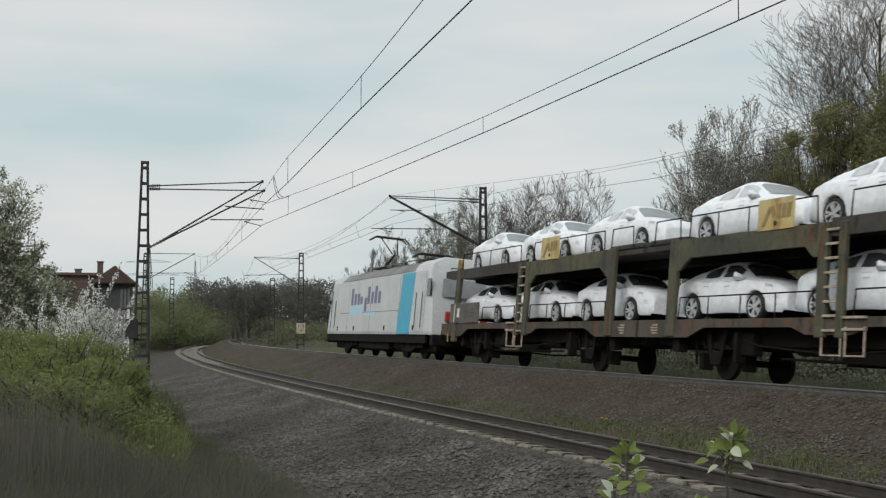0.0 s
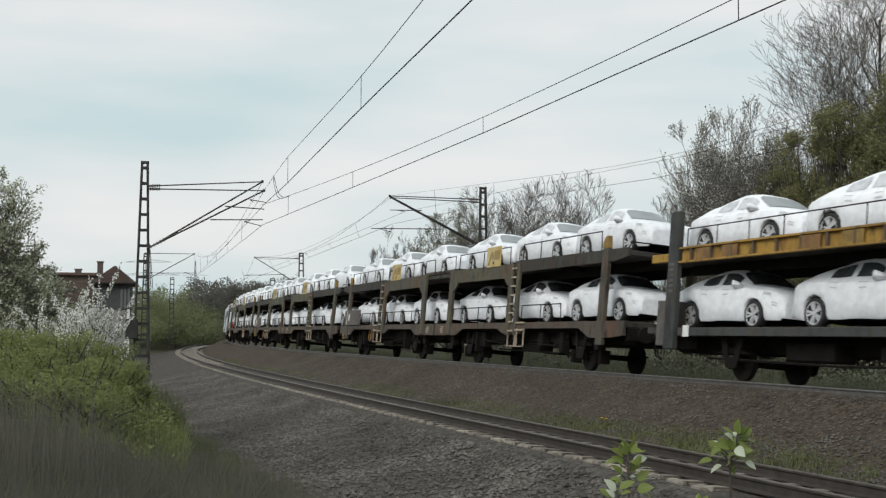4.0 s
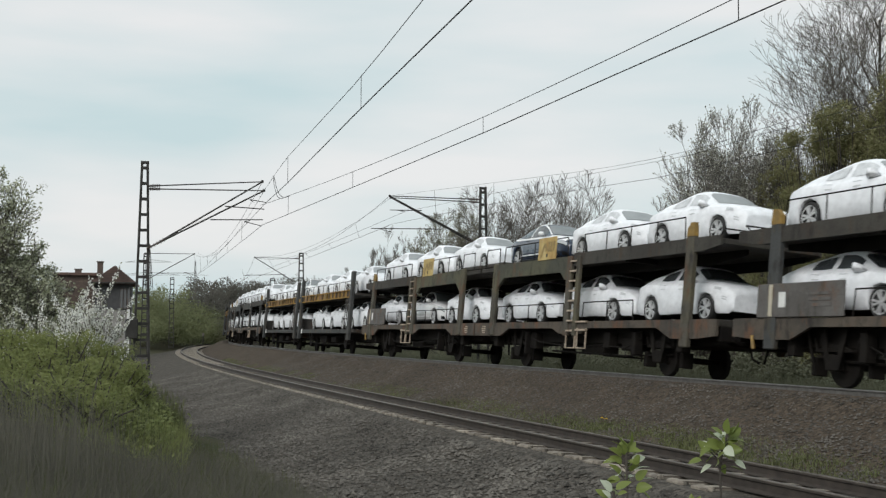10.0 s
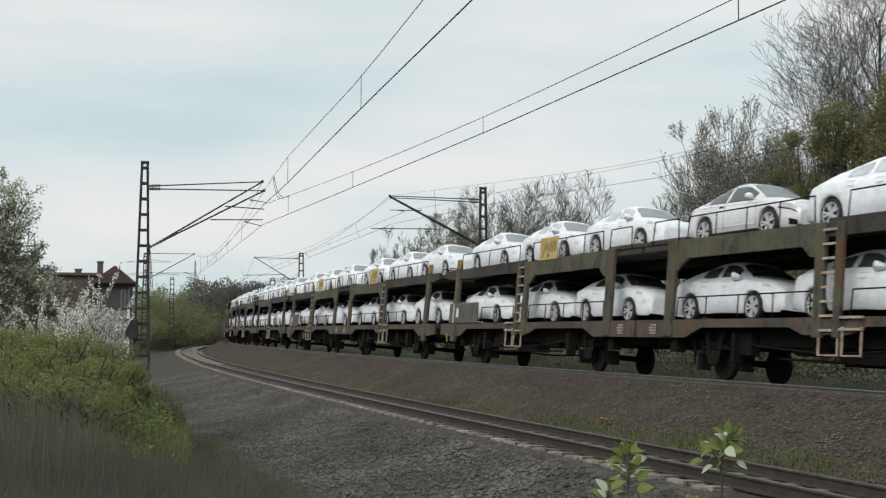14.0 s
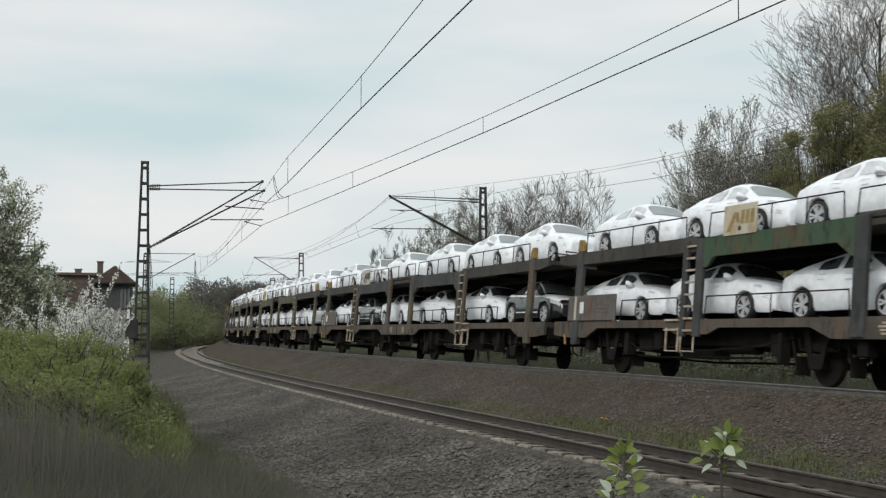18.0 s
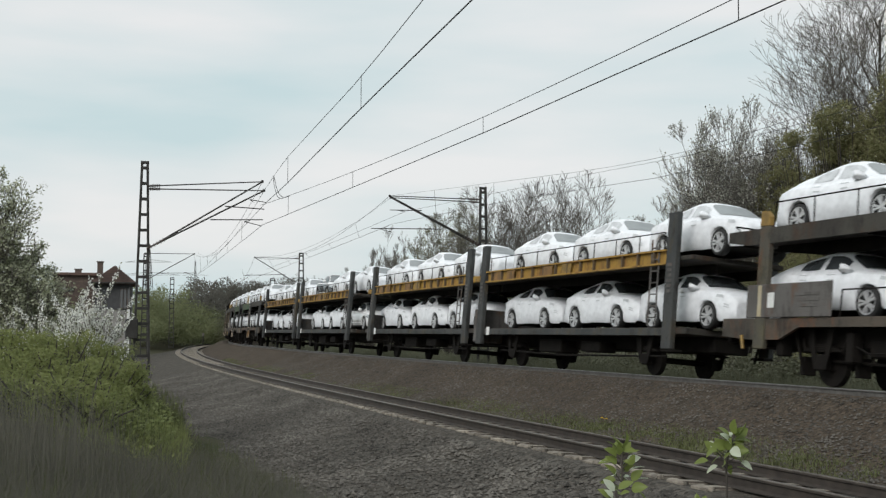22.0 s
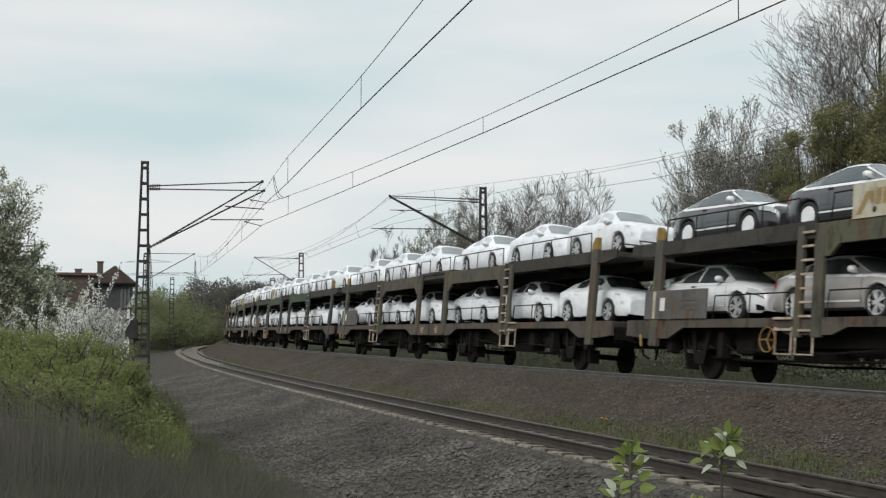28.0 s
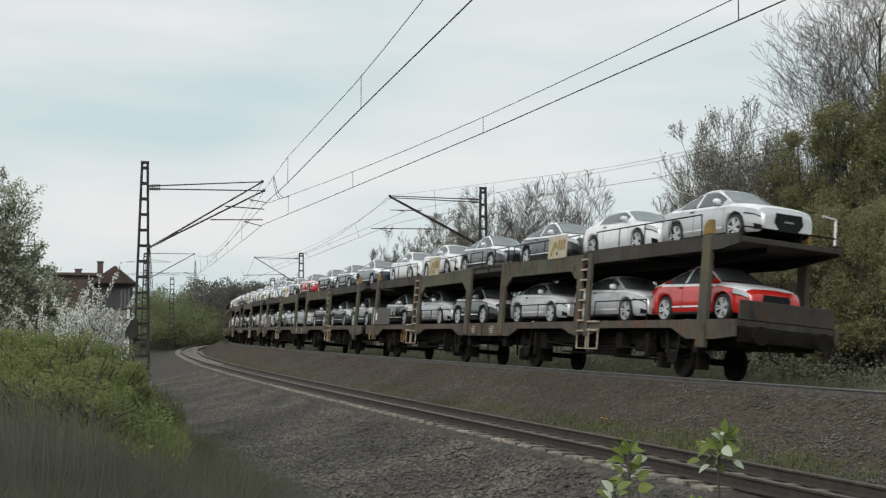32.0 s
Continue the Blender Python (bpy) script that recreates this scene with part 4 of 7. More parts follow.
def mirror_mesh(covered):
    """A door mirror; under a cover, the cloth pulled up into a blunt ear."""
    bm = B()
    if covered:
        a = [(0.38, -0.80, 0.95), (0.86, -0.80, 0.95), (0.82, -0.88, 1.08), (0.46, -0.84, 1.14)]
        b = [(0.54, -1.0, 0.99), (0.72, -1.0, 1.0), (0.74, -1.01, 1.14), (0.56, -1.01, 1.18)]
        a, b = [bm.verts.new(p) for p in a], [bm.verts.new(p) for p in b]
        for k in range(4):
            bm.faces.new((a[k], a[(k + 1) % 4], b[(k + 1) % 4], b[k]))
        bm.faces.new(b)
        bm.faces.new(a[::-1])
        bmesh.ops.bevel(bm, geom=list(bm.edges), offset=0.03, segments=2, affect="EDGES")
    else:
        tube(bm, (0.62, -0.82, 0.97), (0.62, -0.92, 1.0), 0.03, 0.025, 6)
        box(bm, 0.54, 0.70, -1.05, -0.86, 0.955, 1.10, 0.045)
    for f in bm.faces:
        f.smooth = True
    return bm


def build_car(kind, paint, label, tyres_white=False, film=True):
    """A car at the origin, nose along +x. kind: covered, gauze, bare or coupe."""
    th = empty("car", label, "car", "cars on the train")
    covered = kind in ("covered", "gauze")
    shape = "covered" if covered else kind
    w = 0.030 if covered else 0.0
    part("transport_cover" if covered else "body", car_body_mesh(shape, w), paint, th)
    # dark block closes floor and arches, the shade there put into its colour
    bm = box(B(), -2.02, 1.95, -0.62, 0.62, 0.2, 0.62, 0.04)
    for ax in AXLES:
        box(bm, ax - 0.36, ax + 0.36, -0.80, 0.80, 0.34, 0.70)
    part("underbody", bm, M["dark"], th)
    # lower-deck covered cars: the deck's shade put into a dark windscreen
    part("windscreen", car_patches([(0.44, 1.0, 8.4, 11)] if covered else ([(0.27, 0.92, 8.4, 11)] if kind == "bare" else [(0.19, 0.86, 8.4, 11)]), shape, 0, 0.016 if covered else 0.010, w), (M["glass"] if kind == "gauze" else M["cover_screen"]) if covered else M["screen"], th, "windscreen showing through the cover" if covered else "")
    if covered:
        side = M["glass"] if kind == "gauze" else M["cover_net"]
        part("side_window", car_patches([(-0.14, 0.56, 6.35, 7.75)], shape, -1, 0.018, w), side, th, "window opening in the cover")
        part("side_window", car_patches([(-0.92, -0.30, 6.35, 7.7)], shape, -1, 0.018, w), side, th, "window opening in the cover")
        rows = [(-0.86, -0.60, 4.1, 4.5), (0.04, 0.32, 4.1, 4.5), (-0.80, -0.58, 3.3, 3.48), (0.08, 0.30, 3.3, 3.48), (1.66, 1.90, 3.5, 4.0), (1.92, 2.06, 2.3, 2.45), (1.92, 2.06, 2.6, 2.75)]
        part("cover_vent", car_patches(rows, shape, -1, 0.014, w), M["cover_net"], th, "small dark slits in the cover")["kind"] = "stuff"
        part("mirror", mirror_mesh(True), paint, th, "mirror under the cloth")
    else:
        two = kind == "coupe"
        if two:
            part("side_window", car_patches([(-1.05, 0.50, 6.1, 7.8)], shape), M["glass"], th)
        else:
            part("side_window", car_patches([(-0.40, 0.62, 6.1, 7.8)], shape), M["glass"], th)
            part("side_window", car_patches([(-1.22, -0.49, 6.1, 7.8)], shape), M["glass"], th)
        part("side_window", car_patches([(-1.2, 0.60, 6.1, 7.8)], shape, 1), M["glass"], th)
        part("rear_window", car_patches([(-1.48, -0.92, 8.4, 11)], shape, 0), M["glass"], th)
        if film:
            part("bonnet_film", car_patches([(1.0, 2.06, 4.2, 11)], shape, 0, 0.006), M["film"], th, "white protective film on the bonnet")
            part("roof_film", car_patches([(-0.88, 0.16, 8.0, 11), (0.16, 0.98, 7.85, 8.3), (-1.5, -0.88, 7.85, 8.4)], shape, 0, 0.006), M["film"], th, "white protective film on the roof and pillars")
            part("boot_film", car_patches([(-2.18, -1.52, 4.2, 11)], shape, 0, 0.006), M["film"], th, "white protective film on the boot lid")
            # from here film strips, seams and trim go only on the camera's side
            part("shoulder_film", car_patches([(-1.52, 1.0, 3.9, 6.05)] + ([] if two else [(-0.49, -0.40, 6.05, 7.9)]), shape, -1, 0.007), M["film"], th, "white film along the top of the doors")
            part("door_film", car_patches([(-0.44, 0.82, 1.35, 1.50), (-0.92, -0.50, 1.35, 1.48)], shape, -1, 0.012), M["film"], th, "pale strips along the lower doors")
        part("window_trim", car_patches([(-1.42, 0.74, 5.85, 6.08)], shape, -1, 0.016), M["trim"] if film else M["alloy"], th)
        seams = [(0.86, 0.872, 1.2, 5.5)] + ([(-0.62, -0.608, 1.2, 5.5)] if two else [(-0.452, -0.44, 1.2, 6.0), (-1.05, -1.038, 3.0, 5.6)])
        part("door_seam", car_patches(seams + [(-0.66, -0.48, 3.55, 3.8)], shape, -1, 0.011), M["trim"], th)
        part("grille", prism(B(), [(-0.27, 0.26), (0.27, 0.26), (0.41, 0.44), (0.36, 0.665), (-0.36, 0.665), (-0.41, 0.44)], 2.10, 2.236, "x"), M["trim"], th, "black single-frame grille")
        part("front_plate", box(B(), 2.237, 2.243, -0.13, 0.13, 0.45, 0.495), M["screen"], th)
        bm = car_patches([(1.98, 2.17, 0.9, 1.75)], shape, 0, 0.012)
        part("air_intake", bm, M["trim"], th, "black lower air intakes")
        for sd in (1, -1):
            hl = part("headlamp", car_patches([(1.70, 2.14, 3.15, 4.05)], shape, sd, 0.016), M["lamp"], th)
            part("lamp_rim", car_patches([(1.68, 2.16, 2.96, 3.16)], shape, sd, 0.014), M["trim"], hl)
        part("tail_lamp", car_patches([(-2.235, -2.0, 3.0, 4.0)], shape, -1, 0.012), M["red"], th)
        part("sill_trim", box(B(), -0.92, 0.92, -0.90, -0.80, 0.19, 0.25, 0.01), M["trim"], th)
        part("mirror", mirror_mesh(False), M["film"] if film else paint, th)
    w_me = r_me = None
    for sd in (-1, 1):
        for ax in AXLES:
            if w_me is None:
                wh = part("wheel", wheel_mesh(), M["tyre"], th)
                r = part("wheel_cover", disc_mesh(), M["film"], wh, "white protective disc") if tyres_white else part("rim", rim_mesh(), M["alloy"], wh)
                w_me, r_me = wh.data, r.data
            else:
                wh = new("wheel", w_me)
                wh.parent = th
                if sd < 0:
                    r = new("wheel_cover" if tyres_white else "rim", r_me)
                    r.parent = wh
            wh.matrix_basis = pose(ax, sd * 0.795, 0.335, 0, 0, 0 if sd > 0 else 180)
    return th


def paint_mat(name, c, rough=0.25, metal=0.0):
    m = mat(name, c, tuple(x * 0.9 for x in c), rough, metal, scale=1.0, fine=4, bump=0, spec=0.6)
    m.node_tree.nodes["Principled BSDF"].inputs["Coat Weight"].default_value = 0.7
    m.node_tree.nodes["Principled BSDF"].inputs["Coat Roughness"].default_value = 0.06
    return m


CARS = {
    "W": lambda: build_car("covered", M["cover"], "saloon car wrapped in a white transport cover"),
    "G": lambda: build_car("gauze", M["cover"], "saloon car in a white cover with dark window openings"),
    "C": lambda: build_car("coupe", paint_mat("pearl_white_paint", (0.72, 0.72, 0.72)), "white two-door car with white wheel covers", True),
    "Q": lambda: build_car("coupe", paint_mat("snow_white_paint", (0.78, 0.78, 0.78)), "white two-door car without a cover", film=False),
    "F": lambda: build_car("coupe", paint_mat("pale_silver_paint", (0.58, 0.585, 0.59), 0.35, 0.3), "pale silver two-door car with white protective film"),
    "S": lambda: build_car("bare", paint_mat("silver_paint", (0.56, 0.565, 0.57), 0.35, 0.35), "silver saloon car with white protective film"),
    "P": lambda: build_car("bare", paint_mat("white_paint", (0.74, 0.74, 0.74)), "plain white saloon car without a cover"),
    "D": lambda: build_car("bare", paint_mat("dark_grey_paint", (0.042, 0.043, 0.047)), "dark grey saloon car with white protective film"),
    "B": lambda: build_car("coupe", paint_mat("beige_silver_paint", (0.46, 0.43, 0.40), 0.35, 0.3), "pale beige-silver two-door car with white protective film"),
    "E": lambda: build_car("coupe", paint_mat("graphite_paint", (0.048, 0.050, 0.054)), "dark grey two-door car with white wheel covers", True),
    "N": lambda: build_car("bare", paint_mat("navy_paint", (0.022, 0.034, 0.062)), "dark blue saloon car with white protective film"),
    "K": lambda: build_car("bare", paint_mat("black_paint", (0.014, 0.014, 0.015)), "black saloon car with white protective film"),
    "R": lambda: build_car("bare", paint_mat("red_paint", (0.52, 0.022, 0.016)), "bright red saloon car with white protective film"),
}

# ---- wagons ----
def fill_bars(th, m, x, z, y, w, h, n, name="lettering"):
    """Rows of plain bars for lettering too small to read."""
    bm = B()
    for i in range(n):
        zz = z + h * (i + 0.5) / n
        box(bm, x - w / 2, x + w / 2 * (0.5 + 0.5 * ((i * 7) % 3) / 2), y, y + 0.006, zz - h / n * 0.28, zz + h / n * 0.28)
    return part(name, bm, m, th)


def build_half(mirror, livery, beam, brake, sign, last=False):
    """Half of a twin double-deck car carrier: origin on the rails, +x ahead; mirror -1 makes the rear half."""
    th = empty("car_carrier_wagon", {"olive": "half of a double-deck car carrier, dirty olive and brown", "brown": "half of a double-deck car carrier, rusty brown-grey", "grey": "half of a double-deck car carrier, worn dark grey"}[livery], "rail wagon", "wagons of the train")
    mm, bb = M[livery], M[beam]
    U = lambda u: mirror * (6.85 - float(np.interp(u, (-1.64, 0.2, 5.3, 6.78, 12.3, 12.68, 13.8), (-1.64, 0.2, 5.05, 6.53, 11.88, 12.26, 13.62) if mirror > 0 else (-1.82, -0.04, 5.0, 6.50, 11.88, 12.26, 13.62))))

    def bx(u0, u1, y0, y1, z0, z1, bevel=0.012, bm=None, lean=(0, 0)):
        a, c = sorted((U(u0), U(u1)))
        return box(bm or B(), a, c, min(y0, y1), max(y0, y1), z0, z1, bevel, lean)

    # lower frame
    part("lower_deck", bx(-1.35, 13.78, -1.36, 1.36, 1.24, 1.40), M["deck"], th)
    sill = [(-1.38, 1.40), (-1.38, 1.0), (-0.5, 0.93), (0.7, 0.93), (1.4, 1.2), (5.2, 1.2), (5.7, 1.04), (7.1, 1.04), (7.6, 1.2), (11.0, 1.2), (11.7, 0.96), (13.8, 0.96), (13.8, 1.40)]
    for sd in (1, -1):
        part("side_sill", prism(B(), [(U(u), z) for u, z in sill], sd * 1.37, sd * 1.45), M["sill"], th)
        # upright posts, leaning in a little towards the top
        p = part("end_post", bx(-0.17, 0.20, sd * 1.36, sd * 1.50, 0.72, 3.46, 0.02, lean=(0, -sd * 0.05)), mm, th)
        part("post_cap", prism(B(), [(U(u), z) for u, z in ((-0.17, 3.462), (0.20, 3.462), (0.16, 3.66), (0.02, 3.80), (-0.13, 3.80))], sd * 1.33, sd * 1.45), M["yellow"], p, "yellow marker on the post's top")
        part("ladder_post", bx(6.48, 6.78, sd * 1.38, sd * 1.49, 0.98, 3.36, 0.015), mm, th)
        part("middle_post", bx(12.3, 12.68, sd * 1.37, sd * 1.49, 0.98, 3.42, 0.02), mm, th)
        # haunched upper beam between the ladder and the middle post
        out = [(6.6, 3.36), (6.6, 2.66), (6.95, 2.66), (7.25, 2.90), (11.75, 2.92), (12.2, 2.62), (12.5, 2.62), (12.5, 3.40)]
        part("upper_beam", prism(B(), [(U(u), z) for u, z in out], sd * 1.39, sd * 1.468), bb, th)
        part("upper_edge", prism(B(), [(U(u), z) for u, z in ((-1.35, 3.40), (-1.35, 3.16), (-0.6, 3.06), (6.45, 3.06), (6.45, 3.44))], sd * 1.38, sd * 1.44), M["deck"], th)
        part("step_hump", bx(12.1, 13.7, sd * 0.95, sd * 1.377, 3.325, 3.50, 0.05), M["deck"], th)
        tag = "rusty steel handrail"
        for z0, z1, runs in ((1.40, 1.95, ((2.7, 5.7), (6.9, 12.2))), (3.38, 3.96, ((0.3, 5.9), (6.9, 11.9), (12.3, 13.4)))):
            for u0, u1 in runs:
                bm = B()
                y = sd * 1.42
                pipe(bm, [(U(u0), y, z0), (U(u0 + 0.05), y, z1), (U(u1 - 0.05), y, z1), (U(u1), y, z0)], 0.018, 5)
                k = max(1, round((u1 - u0) / 1.25))
                for i in range(1, k):
                    q = u0 + (u1 - u0) * i / k
                    tube(bm, (U(q), y, z0), (U(q), y, z1), 0.016, 0.016, 5)
                part("railing", bm, M["dark"], th, tag)
        # ladder and foot stirrups
        if sd < 0:
            continue
        part("ladder_stile", bx(5.92, 6.14, sd * 1.40, sd * 1.50, 0.98, 3.34, 0.012), mm, th)
        for i in range(8):
            part("rung", bx(6.12, 6.50, sd * 1.46, sd * 1.52, 1.10 + 0.295 * i, 1.15 + 0.295 * i, 0), M["rung"], th)
        bm = B()
        for u0, u1 in ((5.30, 5.85), (5.98, 6.55)):
            pipe(bm, [(U(u0), sd * 1.46, 1.2), (U(u0), sd * 1.46, 0.62), (U(u1), sd * 1.46, 0.62), (U(u1), sd * 1.46, 1.2)], 0.028, 5)
        for z in (1.12, 1.36):
            bx(5.25, 5.9, sd * 1.45, sd * 1.52, z, z + 0.05, 0, bm)
        part("foot_stirrup", bm, M["rung"], th)
        if sign:
            tone = {"ochre": "plate", "pale": "plate_pale", "off-white": "plate_white", "white": "white_label"}[sign]
            plate = part("sign_plate", bx(7.63, 8.94, sd * 1.475, sd * 1.495, 3.34, 4.04, 0.0), M[tone], th, "weathered " + sign + " sign plate with a faded emblem")
            bm = B()
            mid = (U(7.63) + U(8.94)) / 2
            E = lambda d: mid - d
            prism(bm, [(E(-0.52), 3.42), (E(-0.38), 3.42), (E(-0.10), 3.86), (E(-0.24), 3.86)], 1.497, 1.503)
            prism(bm, [(E(-0.24), 3.862), (E(-0.06), 3.862), (E(0.0), 3.66), (E(-0.1), 3.60)], 1.497, 1.504)
            for q in (0.03, 0.21, 0.39):
                prism(bm, [(E(q), 3.58), (E(q + 0.135), 3.58), (E(q + 0.165), 3.90), (E(q + 0.03), 3.90)], 1.497, 1.503)
            part("emblem", bm, M[{"white": "emblem_gold", "off-white": "sill"}.get(sign, "emblem")], plate)
            part("emblem_foot", tube(B(), (E(0.0), 1.496, 3.48), (E(0.0), 1.504, 3.48), 0.06, 0.06, 8), M["mast"], plate)
        # running gear
        for u in (1.78, 10.85):
            bm = bx(u - 0.16, u + 0.16, sd * 0.95, sd * 1.15, 0.32, 0.66, 0.03)
            part("axle_box", bm, M["dark"], th)
            bm = B()
            for i in range(5):
                h = 0.62 - 0.1 * i
                bx(u - h, u + h, sd * 1.0, sd * 1.10, 0.72 + 0.035 * i, 0.75 + 0.035 * i, 0, bm)
            pipe(bm, [(U(u - 0.62), sd * 1.05, 0.72), (U(u - 0.72), sd * 1.05, 1.0)], 0.03, 5)
            pipe(bm, [(U(u + 0.62), sd * 1.05, 0.72), (U(u + 0.72), sd * 1.05, 1.0)], 0.03, 5)
            prism(bm, [(U(u - 0.45), 1.2), (U(u - 0.2), 0.35), (U(u - 0.1), 0.35), (U(u - 0.25), 1.2)], sd * 1.12, sd * 1.15)
            prism(bm, [(U(u + 0.45), 1.2), (U(u + 0.2), 0.35), (U(u + 0.1), 0.35), (U(u + 0.25), 1.2)], sd * 1.12, sd * 1.15)
            part("leaf_spring", bm, M["dark"], th)
    for sd in (1, -1):
        bm = B()
        tube(bm, (U(-1.38), sd * 0.87, 1.05), (U(-1.52), sd * 0.87, 1.05), 0.11, 0.09, 10)
        tube(bm, (U(-1.52), sd * 0.87, 1.05), (U(-1.64), sd * 0.87, 1.05), 0.22, 0.22, 12)
        part("buffer", bm, M["dark"], th)
    part("upper_deck", bx(-1.38, 13.78, -1.378, 1.378, 3.19, 3.325), M["deck"], th)
    # girders added in near-black to stand for the shade under the deck
    for y0 in (-1.30, 0.35):
        part("deck_girder", prism(B(), [(U(u), z) for u, z in ((-0.9, 3.188), (-0.9, 3.06), (0.6, 2.90), (12.2, 2.90), (13.6, 2.98), (13.6, 3.188))], y0, y0 + 0.06), M["dark"], th)
    for u in (3.4, 9.8):
        part("cross_beam", bx(u - 0.06, u + 0.06, -1.34, 1.34, 3.03, 3.188, 0), M["dark"], th)
    for u in (1.78, 10.85):
        ws = part("axle", tube(B(), (U(u), -0.72, 0.46), (U(u), 0.72, 0.46), 0.08, 0.08, 8), M["dark"], th)
        for sd in (1, -1):
            bm = B()
            tube(bm, (U(u), sd * 0.69, 0.46), (U(u), sd * 0.82, 0.46), 0.46, 0.45, 20)
            tube(bm, (U(u), sd * 0.82, 0.46), (U(u), sd * 0.86, 0.46), 0.17, 0.14, 12)
            part("wheel", bm, M["dark"], ws)
    part("end_beam", bx(-1.38, -1.22, -1.3, 1.3, 0.88, 1.235, 0.02), M["dark"], th)
    # widened to block the view through, so the underframe looks dark to the camera
    part("centre_sill", bx(-1.2, 13.6, -0.95, 0.95, 0.80, 1.235, 0.02), M["dark"], th)
    bm = B()
    pipe(bm, [(U(1.4), 0.9, 0.55), (U(4.0), 0.9, 0.48), (U(8.6), 0.9, 0.55)], 0.03, 5)
    pipe(bm, [(U(1.4), -0.9, 0.55), (U(4.0), -0.9, 0.48), (U(8.6), -0.9, 0.55)], 0.03, 5)
    bx(3.2, 3.9, 0.5, 1.05, 0.62, 0.95, 0.03, bm)
    bx(5.2, 6.6, 0.4, 0.9, 0.5, 0.72, 0.03, bm)
    tube(bm, (U(6.9), 0.7, 0.8), (U(8.2), 0.7, 0.8), 0.17, 0.17, 10)
    for u, w, z0, y0 in ((2.75, 0.22, 0.50, 1.0), (4.3, 0.35, 0.66, 0.95), (9.3, 0.5, 0.58, 0.9), (9.75, 0.12, 0.40, 1.05), (12.3, 0.3, 0.62, 1.0), (0.4, 0.25, 0.60, 1.0)):
        bx(u, u + w, y0, y0 + 0.28, z0, 1.1, 0.02, bm)
    for u in (0.9, 2.7, 9.95, 11.75):
        tube(bm, (U(u), 1.12, 1.15), (U(u + 0.12), 1.0, 0.34), 0.045, 0.03, 5)
        bx(u - 0.06, u + 0.10, 0.62, 0.95, 0.22, 0.62, 0.02, bm)
    pipe(bm, [(U(2.6), 1.15, 0.95), (U(3.4), 1.2, 0.68), (U(5.0), 1.2, 0.74), (U(6.6), 1.18, 0.66), (U(9.0), 1.2, 0.80), (U(10.1), 1.15, 1.0)], 0.022, 5)
    pipe(bm, [(U(-1.3), 0.45, 0.95), (U(-1.45), 0.45, 0.55), (U(-1.62), 0.35, 0.45)], 0.03, 6)
    part("brake_gear", bm, M["dark"], th)
    part("coupler", bx(-1.64, -1.38, -0.1, 0.1, 0.9, 1.15, 0.02), M["dark"], th)
    bm = B()
    pipe(bm, [(U(-0.95), 1.3, 3.32), (U(-1.3), 1.3, 3.56), (U(-1.3), -1.3, 3.56), (U(-0.95), -1.3, 3.32)], 0.02, 5)
    part("end_rail", bm, M["dark"], th)
    if mirror > 0:
        for sd in (1, -1):
            sb = part("side_board", bx(-0.45, 2.5, sd * 1.452, sd * 1.50, 1.405, 2.14, 0.015), M["board"], th, "flat grey side board")
            part("label_panel", bx(0.32, 0.56, sd * 1.502, sd * 1.508, 1.62, 1.95, 0), M["white_label"], sb)
            part("post_stripe", bx(-0.03, 0.09, sd * 1.502, sd * 1.51, 1.43, 2.12, 0), M["plate_pale"], sb, "pale yellow upright stripe")
        bm = B()
        pipe(bm, [(U(-0.55), 1.46, 0.72), (U(-0.62), 1.46, 1.02)], 0.04, 6)
        part("hand_lever", bm, M["yellow"], th)
        fill_bars(th, M["board"], U(1.7), 1.6, 1.505, 0.8, 0.35, 3)
    fill_bars(th, M["rung"], U(13.15), 1.03, 1.455, 0.35, 0.28, 4)
    if brake:
        bm = B()
        n = 18
        pts = [(U(brake) + 0.27 * math.cos(i * math.tau / n), 1.56, 0.92 + 0.27 * math.sin(i * math.tau / n)) for i in range(n + 1)]
        pipe(bm, pts, 0.018, 5)
        for i in range(0, n, 6):
            tube(bm, (U(brake), 1.56, 0.92), pts[i], 0.02, 0.02, 5)
        tube(bm, (U(brake), 1.40, 0.92), (U(brake), 1.58, 0.92), 0.03, 0.03, 6)
        part("brake_wheel", bm, M["rust"], th, "rusty orange spoked hand brake wheel")
    if last:
        part("end_flap", bx(-1.37, -1.31, -1.32, 1.32, 1.40, 1.86, 0.015), M["deck"], th, "raised end flap of the lower deck")
        part("end_bracket", pipe(B(), [(U(-1.28), -1.28, 3.40), (U(-1.28), -1.28, 4.02), (U(-1.28), -0.9, 4.06)], 0.035, 6), M["alloy"], th, "pale bracket at the train's end")
    return th


